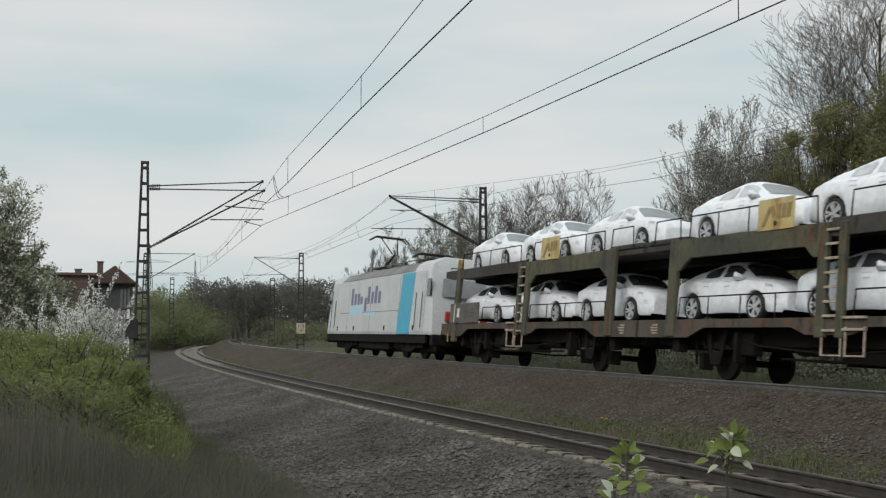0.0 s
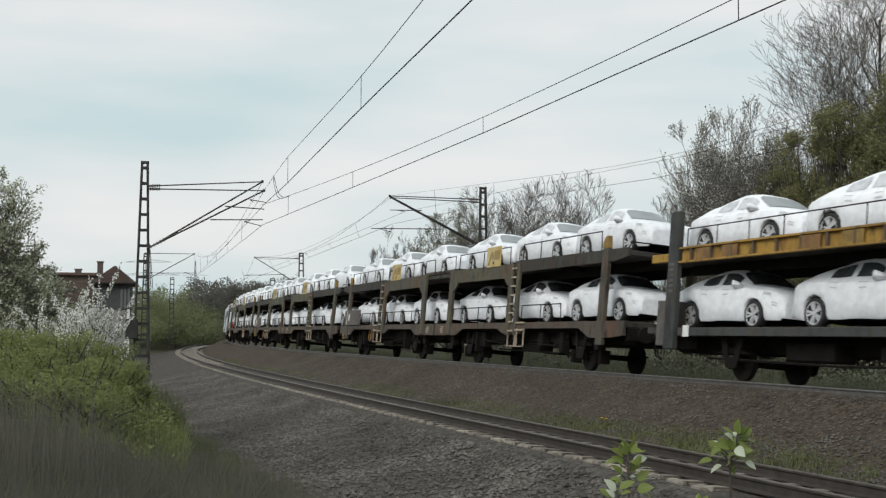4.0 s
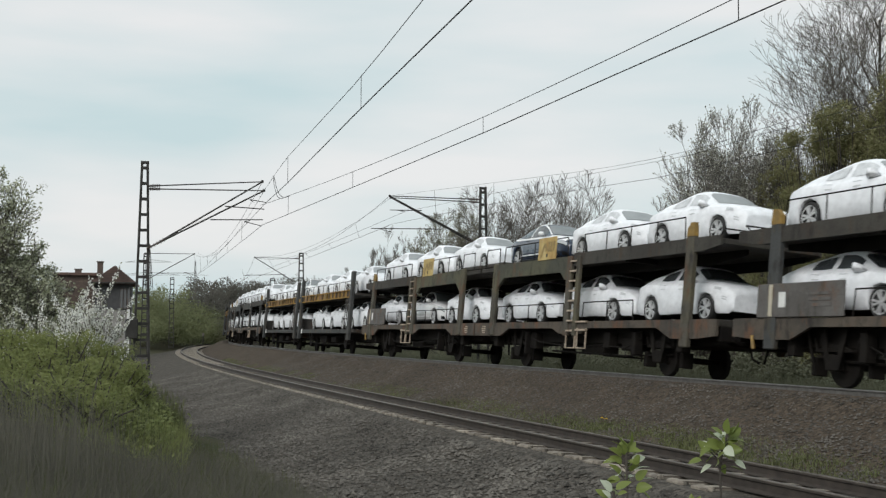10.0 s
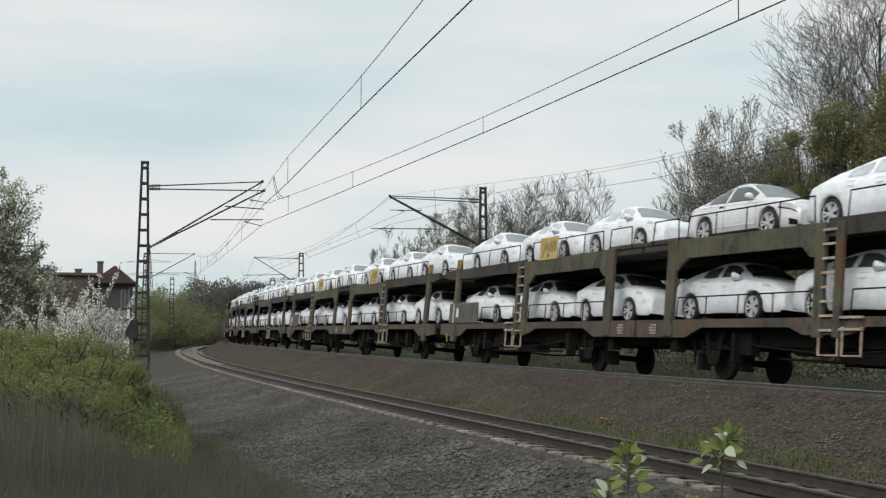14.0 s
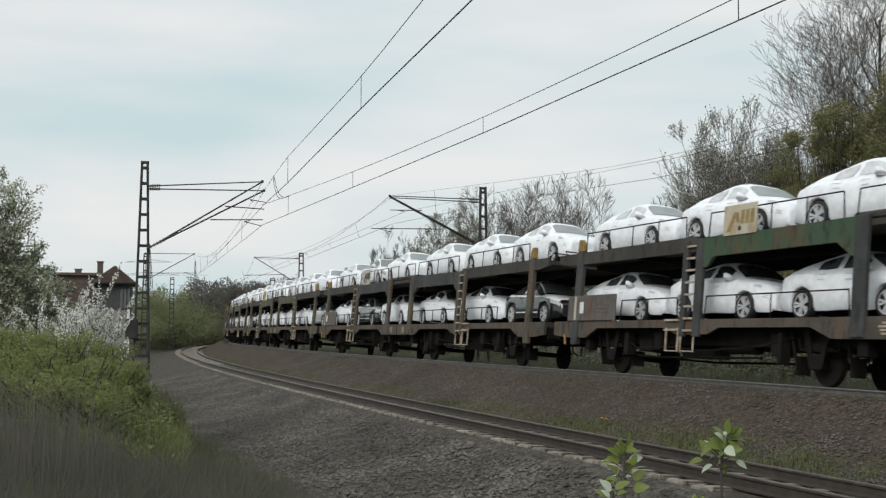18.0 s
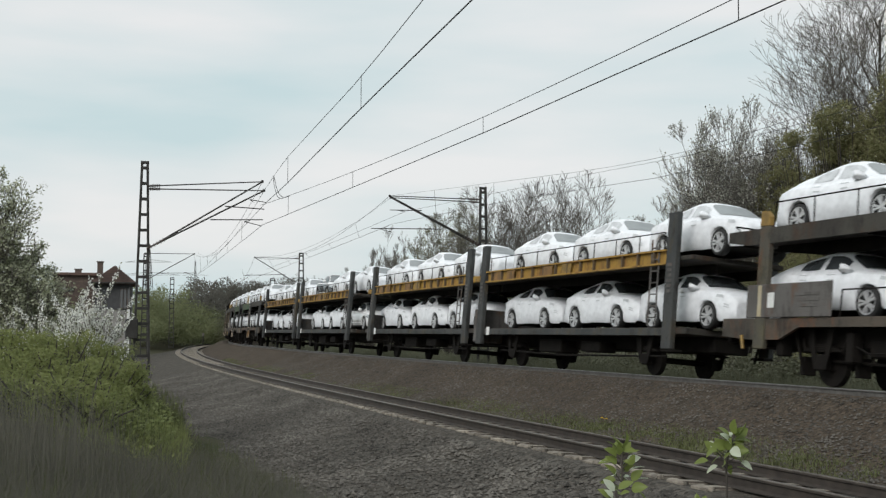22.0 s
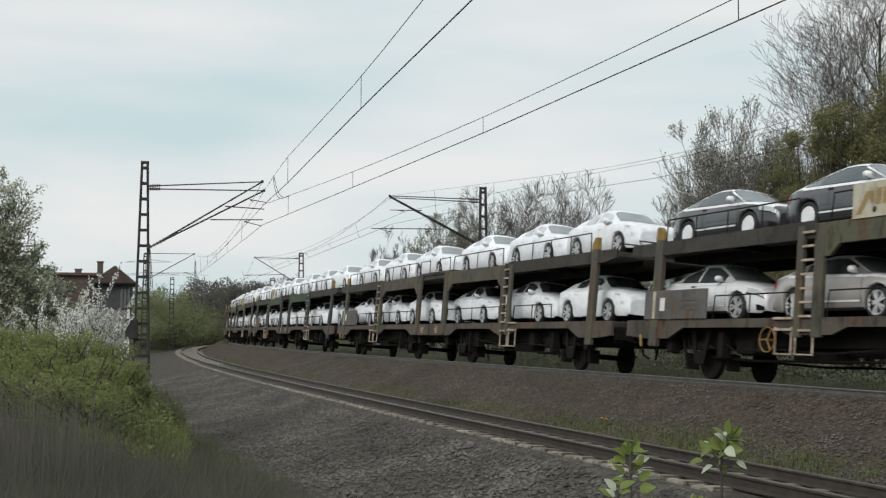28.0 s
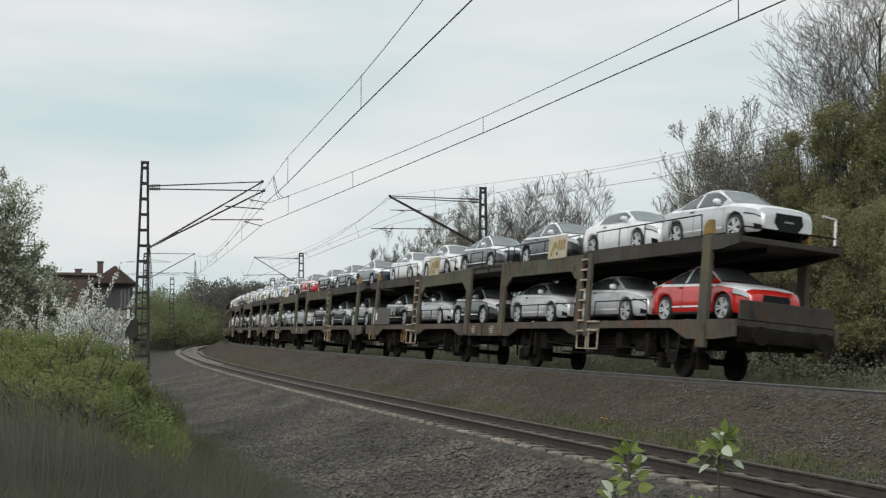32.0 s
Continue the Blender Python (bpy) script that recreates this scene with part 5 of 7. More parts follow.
def build_orange():
    """One unit of a flat double-deck carrier with an orange upper beam; origin midway between its posts."""
    th = empty("car_carrier_wagon", "double-deck car carrier with an orange upper beam and dark end posts", "rail wagon", "wagons of the train")
    U = lambda u: 6.3 - u

    def bx(u0, u1, y0, y1, z0, z1, bevel=0.012, bm=None, lean=(0, 0)):
        return box(bm or B(), U(u1), U(u0), min(y0, y1), max(y0, y1), z0, z1, bevel, lean)

    part("lower_deck", bx(-1.2, 13.3, -1.40, 1.40, 1.05, 1.21), M["deck"], th)
    # added dark strips deepen the shade between the decks
    for y0 in (-1.1, 0.3):
        part("deck_girder", bx(-0.9, 12.85, y0, y0 + 0.06, 2.650, 2.908), M["dark"], th)
    part("upper_deck", bx(-1.2, 13.3, -1.34, 1.34, 2.910, 3.020), M["deck"], th)
    for sd in (1, -1):
        part("lower_edge", bx(0.3, 12.3, sd * 1.402, sd * 1.45, 1.00, 1.19), M["grey"], th)
        part("upper_beam", bx(0.28, 12.32, sd * 1.35, sd * 1.44, 2.810, 3.190, 0.02), M["orange"], th)
        bm = B()
        bx(0.28, 12.32, sd * 1.44, sd * 1.53, 3.150, 3.195, 0, bm)
        bx(0.28, 12.32, sd * 1.44, sd * 1.53, 2.805, 2.85, 0, bm)
        part("flange", bm, M["orange"], th)
        # deep brown ribs make the beam darker when seen along its length
        bm = B()
        for i in range(14):
            u = 0.75 + i * 0.84
            prism(bm, [(U(u), 3.148), (U(u + 0.06), 3.148), (U(u + 0.06), 2.852), (U(u), 2.852)], sd * 1.441, sd * 1.525)
        part("stiffener", bm, M["rib_brown"], th, "brown stiffening ribs on the beam")
        part("upper_beam_end", bx(-1.15, -0.22, sd * 1.35, sd * 1.44, 2.870, 3.090, 0.02), M["orange"], th)
        for u0, u1, s0 in ((-0.2, 0.24, 0.05), (12.36, 12.8, -0.05)):
            part("end_post", bx(u0, u1, sd * 1.38, sd * 1.54, 0.66, 4.12, 0.02), M["grey"], th, "thick dark end post with worn lettering")
            fill_bars(th, M["board"], U((u0 + u1) / 2) + 0.02, 2.05, sd * 1.545 if sd > 0 else -1.551, 0.22, 0.8, 6)
        bm = B()
        y = sd * 1.44
        for u0, u1 in ((0.5, 4.3), (4.3, 8.2), (8.2, 12.1)):
            pipe(bm, [(U(u0), y, 3.190), (U(u0), y, 3.650), (U(u1), y, 3.650), (U(u1), y, 3.190)], 0.016, 5)
            for k in (1, 2):
                tube(bm, (U(u0 + (u1 - u0) * k / 3), y, 3.190), (U(u0 + (u1 - u0) * k / 3), y, 3.650), 0.014, 0.014, 5)
        part("railing", bm, M["dark"], th)
        for i, u in enumerate((1.0, 2.1, 5.0, 6.3)):
            part("sign_plate", bx(u, u + 0.62, sd * 1.502, sd * 1.512, 2.85, 3.130, 0), M["yellow"] if i == 3 else M["rust"], th, "small painted plate on the beam")
        for u in (2.2, 10.9):
            bm = bx(u - 0.16, u + 0.16, sd * 0.95, sd * 1.15, 0.26, 0.56, 0.03)
            part("axle_box", bm, M["dark"], th)
            bm = B()
            for i in range(4):
                h = 0.6 - 0.12 * i
                bx(u - h, u + h, sd * 1.0, sd * 1.10, 0.62 + 0.035 * i, 0.65 + 0.035 * i, 0, bm)
            prism(bm, [(U(u - 0.5), 1.1), (U(u - 0.2), 0.3), (U(u - 0.1), 0.3), (U(u - 0.2), 1.1)], sd * 1.12, sd * 1.15)
            prism(bm, [(U(u + 0.5), 1.1), (U(u + 0.2), 0.3), (U(u + 0.1), 0.3), (U(u + 0.2), 1.1)], sd * 1.12, sd * 1.15)
            part("leaf_spring", bm, M["dark"], th)
        part("label_panel", bx(0.55, 0.82, sd * 1.452, sd * 1.458, 0.98, 1.26, 0), M["white_label"], th)
        part("step", bx(12.3, 12.85, sd * 1.2, sd * 1.5, 0.6, 0.66, 0.01), M["dark"], th)
    bm = B()
    for u in (11.55, 11.92):
        tube(bm, (U(u), 1.48, 1.25), (U(u), 1.48, 3.5), 0.022, 0.022, 5)
    part("ladder_stile", bm, M["board"], th)
    for i in range(7):
        part("rung", bx(11.55, 11.92, 1.46, 1.50, 1.45 + 0.3 * i, 1.48 + 0.3 * i, 0), M["board"], th)
    for u in (2.2, 10.9):
        ws = part("axle", tube(B(), (U(u), -0.72, 0.42), (U(u), 0.72, 0.42), 0.08, 0.08, 8), M["dark"], th)
        for sd in (1, -1):
            bm = B()
            tube(bm, (U(u), sd * 0.69, 0.42), (U(u), sd * 0.82, 0.42), 0.42, 0.41, 20)
            part("wheel", bm, M["dark"], ws)
    part("centre_sill", bx(-1.1, 13.2, -0.5, 0.5, 0.66, 1.095, 0.02), M["dark"], th)
    bm = B()
    bx(4.0, 5.6, 0.4, 1.0, 0.5, 0.9, 0.03, bm)
    bx(7.0, 8.2, 0.5, 1.05, 0.55, 0.85, 0.03, bm)
    pipe(bm, [(U(1.2), 1.1, 0.5), (U(6.0), 1.1, 0.42), (U(12.0), 1.1, 0.5)], 0.03, 5)
    part("brake_gear", bm, M["dark"], th)
    part("end_panel", bx(-0.75, -0.25, -1.3, 1.42, 0.75, 1.9, 0.02), M["board"], th, "worn grey end panel")
    for sd in (1, -1):
        bm = B()
        tube(bm, (U(-1.2), sd * 0.87, 1.02), (U(-1.6), sd * 0.87, 1.02), 0.10, 0.10, 8)
        part("buffer", bm, M["dark"], th)
    return th


# ---- the locomotive ----
def build_loco():
    """Electric locomotive: origin on the rails midway along it, +x ahead; 18.9 m over the buffers."""
    th = empty("locomotive", "silver-white electric locomotive with a turquoise band and raised pantograph", "locomotive")
    # body: stations from the rear end to the front, each a half cross-section
    def sec(x):
        e = abs(x)
        rake = max(0.0, e - 7.9)
        w = 1.48 - 0.16 * max(0.0, e - 8.2) ** 1.5
        return [(w - 0.03, 0.98), (w, 1.10), (w, 2.6), (w, 3.58), (w - 0.12, 3.86 if e > 6.3 else 3.66), (w - 0.42, 4.08 if e > 6.3 else 3.78), (0.0, 4.18 if e > 6.3 else 3.82)]
    bm = B()
    rows = []
    # the ends rake back above the buffer beam
    for x, rk in ((-8.95, 1), (-8.5, 0.6), (-7.6, 0), (-6.35, 0), (-6.25, 0), (6.25, 0), (6.35, 0), (7.6, 0), (8.5, 0.6), (8.95, 1)):
        s = sec(x)
        row = []
        for side in (1, -1):
            pts = s if side > 0 else s[-2::-1]
            for y, z in pts:
                back = rk * max(0.0, z - 1.9) * 0.42
                row.append(bm.verts.new((x - math.copysign(back, x), side * y, z)))
        rows.append(row)
    for p, q in zip(rows, rows[1:]):
        for i in range(len(p) - 1):
            bm.faces.new((p[i], p[i + 1], q[i + 1], q[i]))
        bm.faces.new((p[-1], p[0], q[0], q[-1]))
    bm.faces.new(rows[0])
    bm.faces.new(rows[-1][::-1])
    part("body", bm, M["loco"], th)
    part("roof_hood", prism(B(), [(-1.44, 3.64), (-1.06, 4.02), (-0.6, 4.14), (0.6, 4.14), (1.06, 4.02), (1.44, 3.64)], -6.2, 6.2, "x"), M["loco_roof"], th, "grey roof hood")
    for i in range(5):
        part("roof_hatch", box(B(), -4.8 + i * 2.0, -3.3 + i * 2.0, -0.6, 0.6, 4.141, 4.20, 0.02), M["loco_roof"], th)
    for sd in (1, -1):
        y = sd * 1.482
        def pl(x0, x1, z0, z1, name, m, lean=0.0, out=0.008, label=""):
            bm = B()
            tip = 0.0
            y0, y1 = sorted((sd * 1.46, sd * (1.482 + out)))
            box(bm, x0, x1, y0, y1, z0, z1, 0.0, (lean, -sd * tip))
            return part(name, bm, m, th, label)
        pl(-6.15, -4.35, 1.0, 3.57, "colour_band", M["loco_blue"], lean=-0.35, label="turquoise band across the side")
        for x in (-7.35, 7.35):
            pl(x - 0.34, x + 0.34, 1.12, 3.40, "cab_door", M["loco"], out=0.016)
            pl(x - 0.36 - (0.95 if x < 0 else -0.95), x + 0.10 - (0.95 if x < 0 else -0.95), 2.55, 3.22, "cab_window", M["glass"], out=0.02)
            bm = B()
            for dx in (-0.40, 0.40):
                tube(bm, (x + dx, sd * 1.53, 1.25), (x + dx, sd * 1.53, 2.7), 0.018, 0.018, 5)
            part("grab_rail", bm, M["board"], th)
        # faded lettering kept as plain bars
        for k, (dx, z0, z1) in enumerate(((0.0, 2.40, 3.22), (0.62, 2.40, 2.95), (1.22, 2.40, 2.95), (1.75, 2.42, 2.78), (2.55, 2.05, 2.70), (3.05, 2.40, 3.22), (3.70, 2.40, 2.95), (4.30, 2.40, 3.22), (4.90, 2.40, 2.95))):
            pl(3.9 - dx - 0.40, 3.9 - dx, z0, z1, "lettering_bar", M["loco_navy"], out=0.006)
        pl(1.7, 3.9, 1.95, 2.32, "lettering_bar", M["loco_pale"], out=0.006)
        pl(-0.8, 1.4, 1.85, 2.0, "lettering_bar", M["loco_pale"], out=0.006)
        bm = B()
        box(bm, -6.0, 6.0, sd * 1.483, sd * 1.487, 2.0, 2.02)
        for x in (-8.0, -4.4, 0.2, 4.4, 8.0):
            box(bm, x - 0.006, x + 0.006, min(y, y + sd * 0.004), max(y, y + sd * 0.004), 1.05, 3.5)
        part("panel_joint", bm, M["board"], th)
        for x in (-6.7, -2.4, 3.0, 6.3):
            part("small_hatch", box(B(), x - 0.09, x + 0.09, min(y, y + sd * 0.02), max(y, y + sd * 0.02), 1.15, 1.36, 0.005), M["trim"], th)
        for e in (-1, 1):
            bm = B()
            tube(bm, (e * 8.95, sd * 0.87, 1.05), (e * 9.3, sd * 0.87, 1.05), 0.12, 0.12, 10)
            tube(bm, (e * 9.3, sd * 0.87, 1.05), (e * 9.42, sd * 0.87, 1.05), 0.26, 0.26, 14)
            part("buffer", bm, M["dark"], th)
            part("tail_lamp", box(B(), min(e * 8.9, e * 9.0), max(e * 8.9, e * 9.0), sd * 0.75 - 0.14, sd * 0.75 + 0.14, 1.55, 1.95, 0.03), M["red"] if e < 0 else M["lamp"], th, "red tail lamp" if e < 0 else "")
        part("side_skirt", box(B(), -8.2, 8.2, sd * 1.28 if sd > 0 else -1.40, sd * 1.40 if sd > 0 else -1.28, 0.62, 0.985, 0.02), M["dark"], th)
        # bogie frames
        for bx_ in (-5.2, 5.2):
            bm = prism(B(), [(bx_ - 2.2, 0.75), (bx_ - 2.1, 0.45), (bx_ - 1.0, 0.42), (bx_ - 0.6, 0.28), (bx_ + 0.6, 0.28), (bx_ + 1.0, 0.42), (bx_ + 2.1, 0.45), (bx_ + 2.2, 0.75)], sd * 1.02, sd * 1.18)
            for dx in (-1.3, -0.45, 0.45, 1.3):
                tube(bm, (bx_ + dx, sd * 1.1, 0.42), (bx_ + dx, sd * 1.1, 0.98), 0.13, 0.13, 8)
            part("bogie_frame", bm, M["dark"], th)
            for dx in (-1.3, 1.3):
                bm = B()
                tube(bm, (bx_ + dx, sd * 0.68, 0.625), (bx_ + dx, sd * 0.82, 0.625), 0.62, 0.61, 22)
                part("wheel", bm, M["dark"], th)
    for e in (-1, 1):
        bm = B()
        xs = lambda z: e * (8.97 - 0.42 * max(0.0, z - 1.9))
        vs = [bm.verts.new((xs(z) + e * 0.012, yy, z)) for yy, z in ((-1.0, 2.55), (1.0, 2.55), (0.9, 3.30), (-0.9, 3.30))]
        bmesh.ops.solidify(bm, geom=[bm.faces.new(vs)], thickness=0.01)
        part("windscreen", bm, M["cover_screen"], th)
        part("buffer_beam", box(B(), min(e * 8.6, e * 9.0), max(e * 8.6, e * 9.0), -1.35, 1.35, 0.55, 1.0, 0.04), M["dark"], th)
        part("cab_air_unit", box(B(), e * 7.2 - 0.6, e * 7.2 + 0.6, -0.7, 0.7, 4.08, 4.22, 0.05), M["loco"], th)
    part("underframe", box(B(), -2.6, 2.6, -1.25, 1.25, 0.30, 0.98, 0.05), M["dark"], th)
    # added near-black block fills the underside as one dark mass
    part("bogie_centre", box(B(), -8.3, 8.3, -0.95, 0.95, 0.30, 0.98, 0.05), M["dark"], th)
    bm = B()
    for x in (-3.0, -1.0, 1.2):
        for yy in (-0.3, 0.3):
            tube(bm, (x, yy, 4.2), (x, yy, 4.42), 0.05, 0.05, 6)
    pipe(bm, [(-5.0, 0.3, 4.43), (5.0, 0.3, 4.43)], 0.025, 5)
    part("roof_line", bm, M["insul"], th)
    # pantographs: the front one raised to the wire, the rear one folded
    for x0, up in ((-4.4, False), (3.3, True)):
        sg = -1 if up else 1
        top = 5.85 if up else 4.52
        knee = (x0 + sg * 1.3, 0, 5.0 if up else 4.46)
        head = (x0 + sg * 0.1, 0, top)
        bm = B()
        box(bm, x0 - 0.8, x0 + 0.8, -0.5, 0.5, 4.30, 4.36, 0.01)
        for yy in (-0.5, 0.5):
            for dx in (-0.7, 0.7):
                tube(bm, (x0 + dx, yy, 4.13), (x0 + dx, yy, 4.31), 0.06, 0.06, 6)
        pg = part("pantograph", bm, M["mast"], th, "raised pantograph" if up else "folded pantograph")
        bm = B()
        tube(bm, (x0 - sg * 0.5, 0, 4.36), knee, 0.06, 0.05, 6)
        tube(bm, (x0 - sg * 0.2, 0.15, 4.36), (knee[0] - sg * 0.1, 0.12, knee[2] - 0.06), 0.018, 0.018, 5)
        part("lower_arm", bm, M["mast"], pg)
        bm = B()
        for yy in (-1, 1):
            tube(bm, (knee[0], yy * 0.12, knee[2]), (head[0], yy * 0.42, head[2]), 0.035, 0.03, 6)
        part("upper_arm", bm, M["mast"], pg)
        bm = B()
        for dx in (-0.2, 0.2):
            pipe(bm, [(head[0] + dx, -0.98, head[2] - 0.14), (head[0] + dx, -0.72, head[2] + 0.06), (head[0] + dx, 0.72, head[2] + 0.06), (head[0] + dx, 0.98, head[2] - 0.14)], 0.04, 6)
        tube(bm, (head[0] - 0.2, 0, head[2] + 0.04), (head[0] + 0.2, 0, head[2] + 0.04), 0.02, 0.02, 5)
        part("contact_strip", bm, M["mast"], pg)
    return th


# ---- the train: each row is upper deck then lower deck, front to rear ----
# O marks a pair of orange units; the second field is livery, beam, plate tone
TRAIN = (
    ("WWWWWW GGGGGG", "olive olive"), ("WWWWWW GGGGGG", "olive olive"), ("WWWWWW GGGGGG", "brown brown"), ("WWWWWW GGGGGG", "O"),
    ("WWWWWW GGGGGG", "grey grey"), ("WWPWWW GGGGGG", "O"), ("WWWNWW GPGGGG", "brown olive"), ("WNWWWW GGGGGG", "grey brown"),
    ("WWWWWW GGGGGG", "brown olive"), ("WWWPWW GGGGGD", "brown olive"), ("WWWWWW GGGGGS", "olive olive"), ("WPWWWW GDGGGK", "brown grey"),
    ("WWWWWW GGGGGG", "grey green"), ("WWWDWW GGGGGP", "O"), ("WWWWWW GGGGGG", "O"), ("WWPWWW GGGGGG", "brown brown"),
    ("WWPWWW GGGGGP", "brown olive"), ("WWWWWW GGGGGG", "grey green"), ("WWWWWW GGGGGG", "brown brown"), ("EECCPC PBKKPP", "brown olive"),
    ("CERDDN KFFKDD", "olive olive"), ("PPDDQS KSKFFR", "brown olive"),
)
PITCH = 31.0
UPPER_U = (1.70, 6.50, 11.25, 17.05, 21.85, 26.50)
LOWER_U = (1.42, 6.17, 10.90, 16.65, 21.50, 26.20)
ORANGE_UPPER_U = (1.95, 6.65, 11.35, 17.35, 22.05, 26.65)
ORANGE_LOWER_U = (1.52, 6.32, 11.12, 16.95, 21.75, 26.35)


def head_s(t):
    """Arc length of the first wagon's front post at t seconds."""
    return 14.05 + 19.3085 * t + 0.043053 * t * t


def ride(s, base, reverse=False, z=0.0):
    """Pose on the upper track of a thing that stands on two points base metres apart, canted with the rails."""
    xf, yf, _ = along(s + base / 2)
    xr, yr, _ = along(s - base / 2)
    h = math.atan2(yf - yr, xf - xr)
    m = Matrix.Translation(((xf + xr) / 2, (yf + yr) / 2, Z_FAR)) @ Matrix.Rotation(h, 4, "Z") @ Matrix.Rotation(math.atan(CANT_FAR), 4, "X") @ Matrix.Translation((0, 0, z))
    return m @ Matrix.Rotation(math.pi, 4, "Z") if reverse else m


RIDERS = []
# wagons with a hand brake wheel: which half, and how far along it
BRAKES = {(1, 1): 5.15, (2, 1): 5.15, (8, 1): 5.15, (12, -1): 5.15, (17, 1): 7.7, (19, 1): 5.15, (20, -1): 5.15, (21, 1): 5.15}

# sign plates: on the front half, the rear half or both, and their tone
SIGNS = {0: "FR ochre", 1: "FR ochre", 2: "FR ochre", 4: "F white", 6: "FR ochre", 7: "F off-white", 8: "FR ochre", 9: "F ochre", 10: "F ochre", 11: "F off-white", 12: "FR pale", 15: "FR ochre", 16: "FR ochre", 17: "F pale", 19: "FR pale", 20: "F white", 21: "FR pale"}


def build_train():
    loco = build_loco()
    RIDERS.append((loco, 11.6, 10.4, False, 0.0))
    halves, orange, cars = {}, [], {}

    def take(store, key, make):
        if key not in store:
            store[key] = make()
            return store[key]
        return copy_thing(store[key], Matrix())

    for w, (load, style) in enumerate(TRAIN):
        back = -PITCH * w
        us_up, us_low = UPPER_U, LOWER_U
        if style != "O":  # shifts fitted to where the camera sees the wagons
            back += float(np.interp(w + 1, (1, 4, 9, 13, 16, 19, 22), (0.0, 0.03, 0.30, 0.43, 0.40, 0.20, -0.10)))
        upper, lower = load.split()
        if style == "O":
            for c in (6.3, 20.35):
                th = take({0: orange[0]} if orange else {}, 0, build_orange) if orange else build_orange()
                if not orange:
                    orange.append(th)
                RIDERS.append((th, back - c - 0.25, 8.7, False, 0.0))
            zu, zl = 3.025, 1.215
            us_up, us_low = ORANGE_UPPER_U, ORANGE_LOWER_U
        else:
            liv, beam = style.split()
            for mir, c in ((1, 6.85), (-1, 20.5)):
                brake = BRAKES.get((w, mir), 0)
                sign = SIGNS.get(w, "").partition(" ")[2] if ("F" if mir > 0 else "R") in SIGNS.get(w, "").partition(" ")[0] else ""
                last = w == len(TRAIN) - 1 and mir < 0
                th = take(halves, (mir, liv, beam, brake, sign, last), lambda: build_half(mir, liv, beam, brake, sign, last))
                RIDERS.append((th, back - c, 8.8, False, 0.0))
            zu, zl = 3.33, 1.405
        for deck, us, z in ((upper, us_up, zu), (lower, us_low, zl)):
            for k, u in zip(deck, us):
                th = take(cars, k, CARS[k])
                RIDERS.append((th, back - u, 2.6, True, z))


build_train()


# ---- plants ----
def tubes_mesh(segs, sides):
    """Verts and faces of many tapered tubes: rows of x0 y0 z0 x1 y1 z1 r0 r1."""
    a = np.asarray(segs, float)
    p0, p1, r0, r1 = a[:, 0:3], a[:, 3:6], a[:, 6], a[:, 7]
    d = p1 - p0
    d /= np.maximum(np.linalg.norm(d, axis=1, keepdims=True), 1e-6)
    ref = np.where(np.abs(d[:, 2:3]) > 0.9, [[1.0, 0, 0]], [[0, 0, 1.0]])
    u = np.cross(d, ref)
    u /= np.maximum(np.linalg.norm(u, axis=1, keepdims=True), 1e-6)
    v = np.cross(d, u)
    rings = []
    for p, r in ((p0, r0), (p1, r1)):
        for k in range(sides):
            t = k * math.tau / sides
            rings.append(p + (u * math.cos(t) + v * math.sin(t)) * r[:, None])
    verts = np.stack(rings, 1).reshape(-1, 3)
    n, m = len(a), 2 * sides
    base = np.arange(n)[:, None] * m
    faces = np.concatenate([base + np.array([[k, (k + 1) % sides, sides + (k + 1) % sides, sides + k]]) for k in range(sides)])
    return verts, faces


def leaves_mesh(pos, size, rng, flat=0.5, long=1.7):
    """Pointed leaves: a folded rhombus of two triangles at each place, turned at random."""
    n = len(pos)
    pos = np.asarray(pos, float)
    size = np.broadcast_to(np.asarray(size, float), (n,)) * rng.uniform(0.6, 1.3, n)
    d = rng.normal(size=(n, 3))
    d[:, 2] *= flat
    d /= np.linalg.norm(d, axis=1, keepdims=True)
    w = np.cross(d, rng.normal(size=(n, 3)))
    w /= np.maximum(np.linalg.norm(w, axis=1, keepdims=True), 1e-6)
    up = np.cross(d, w)
    L, W = size[:, None] * long * 0.5, size[:, None] * 0.5
    vs = np.stack([pos - d * L, pos + w * W + up * W * 0.3, pos + d * L, pos - w * W + up * W * 0.3], 1).reshape(-1, 3)
    b = np.arange(n)[:, None] * 4
    return vs, np.concatenate([b + [[0, 1, 2]], b + [[0, 2, 3]]])


def quick(name, vf, material, parent=None):
    """A mesh object from arrays of verts and faces."""
    verts, faces = vf
    me = bpy.data.meshes.new(name)
    k = faces.shape[1]
    me.vertices.add(len(verts))
    me.vertices.foreach_set("co", np.asarray(verts, np.float32).ravel())
    me.loops.add(faces.size)
    me.loops.foreach_set("vertex_index", faces.astype(np.int32).ravel())
    me.polygons.add(len(faces))
    me.polygons.foreach_set("loop_start", np.arange(0, faces.size, k, dtype=np.int32))
    me.polygons.foreach_set("loop_total", np.full(len(faces), k, np.int32))
    me.materials.append(material)
    me.update(calc_edges=True)
    ob = new(name, me)
    if parent:
        ob.parent = parent
    return ob


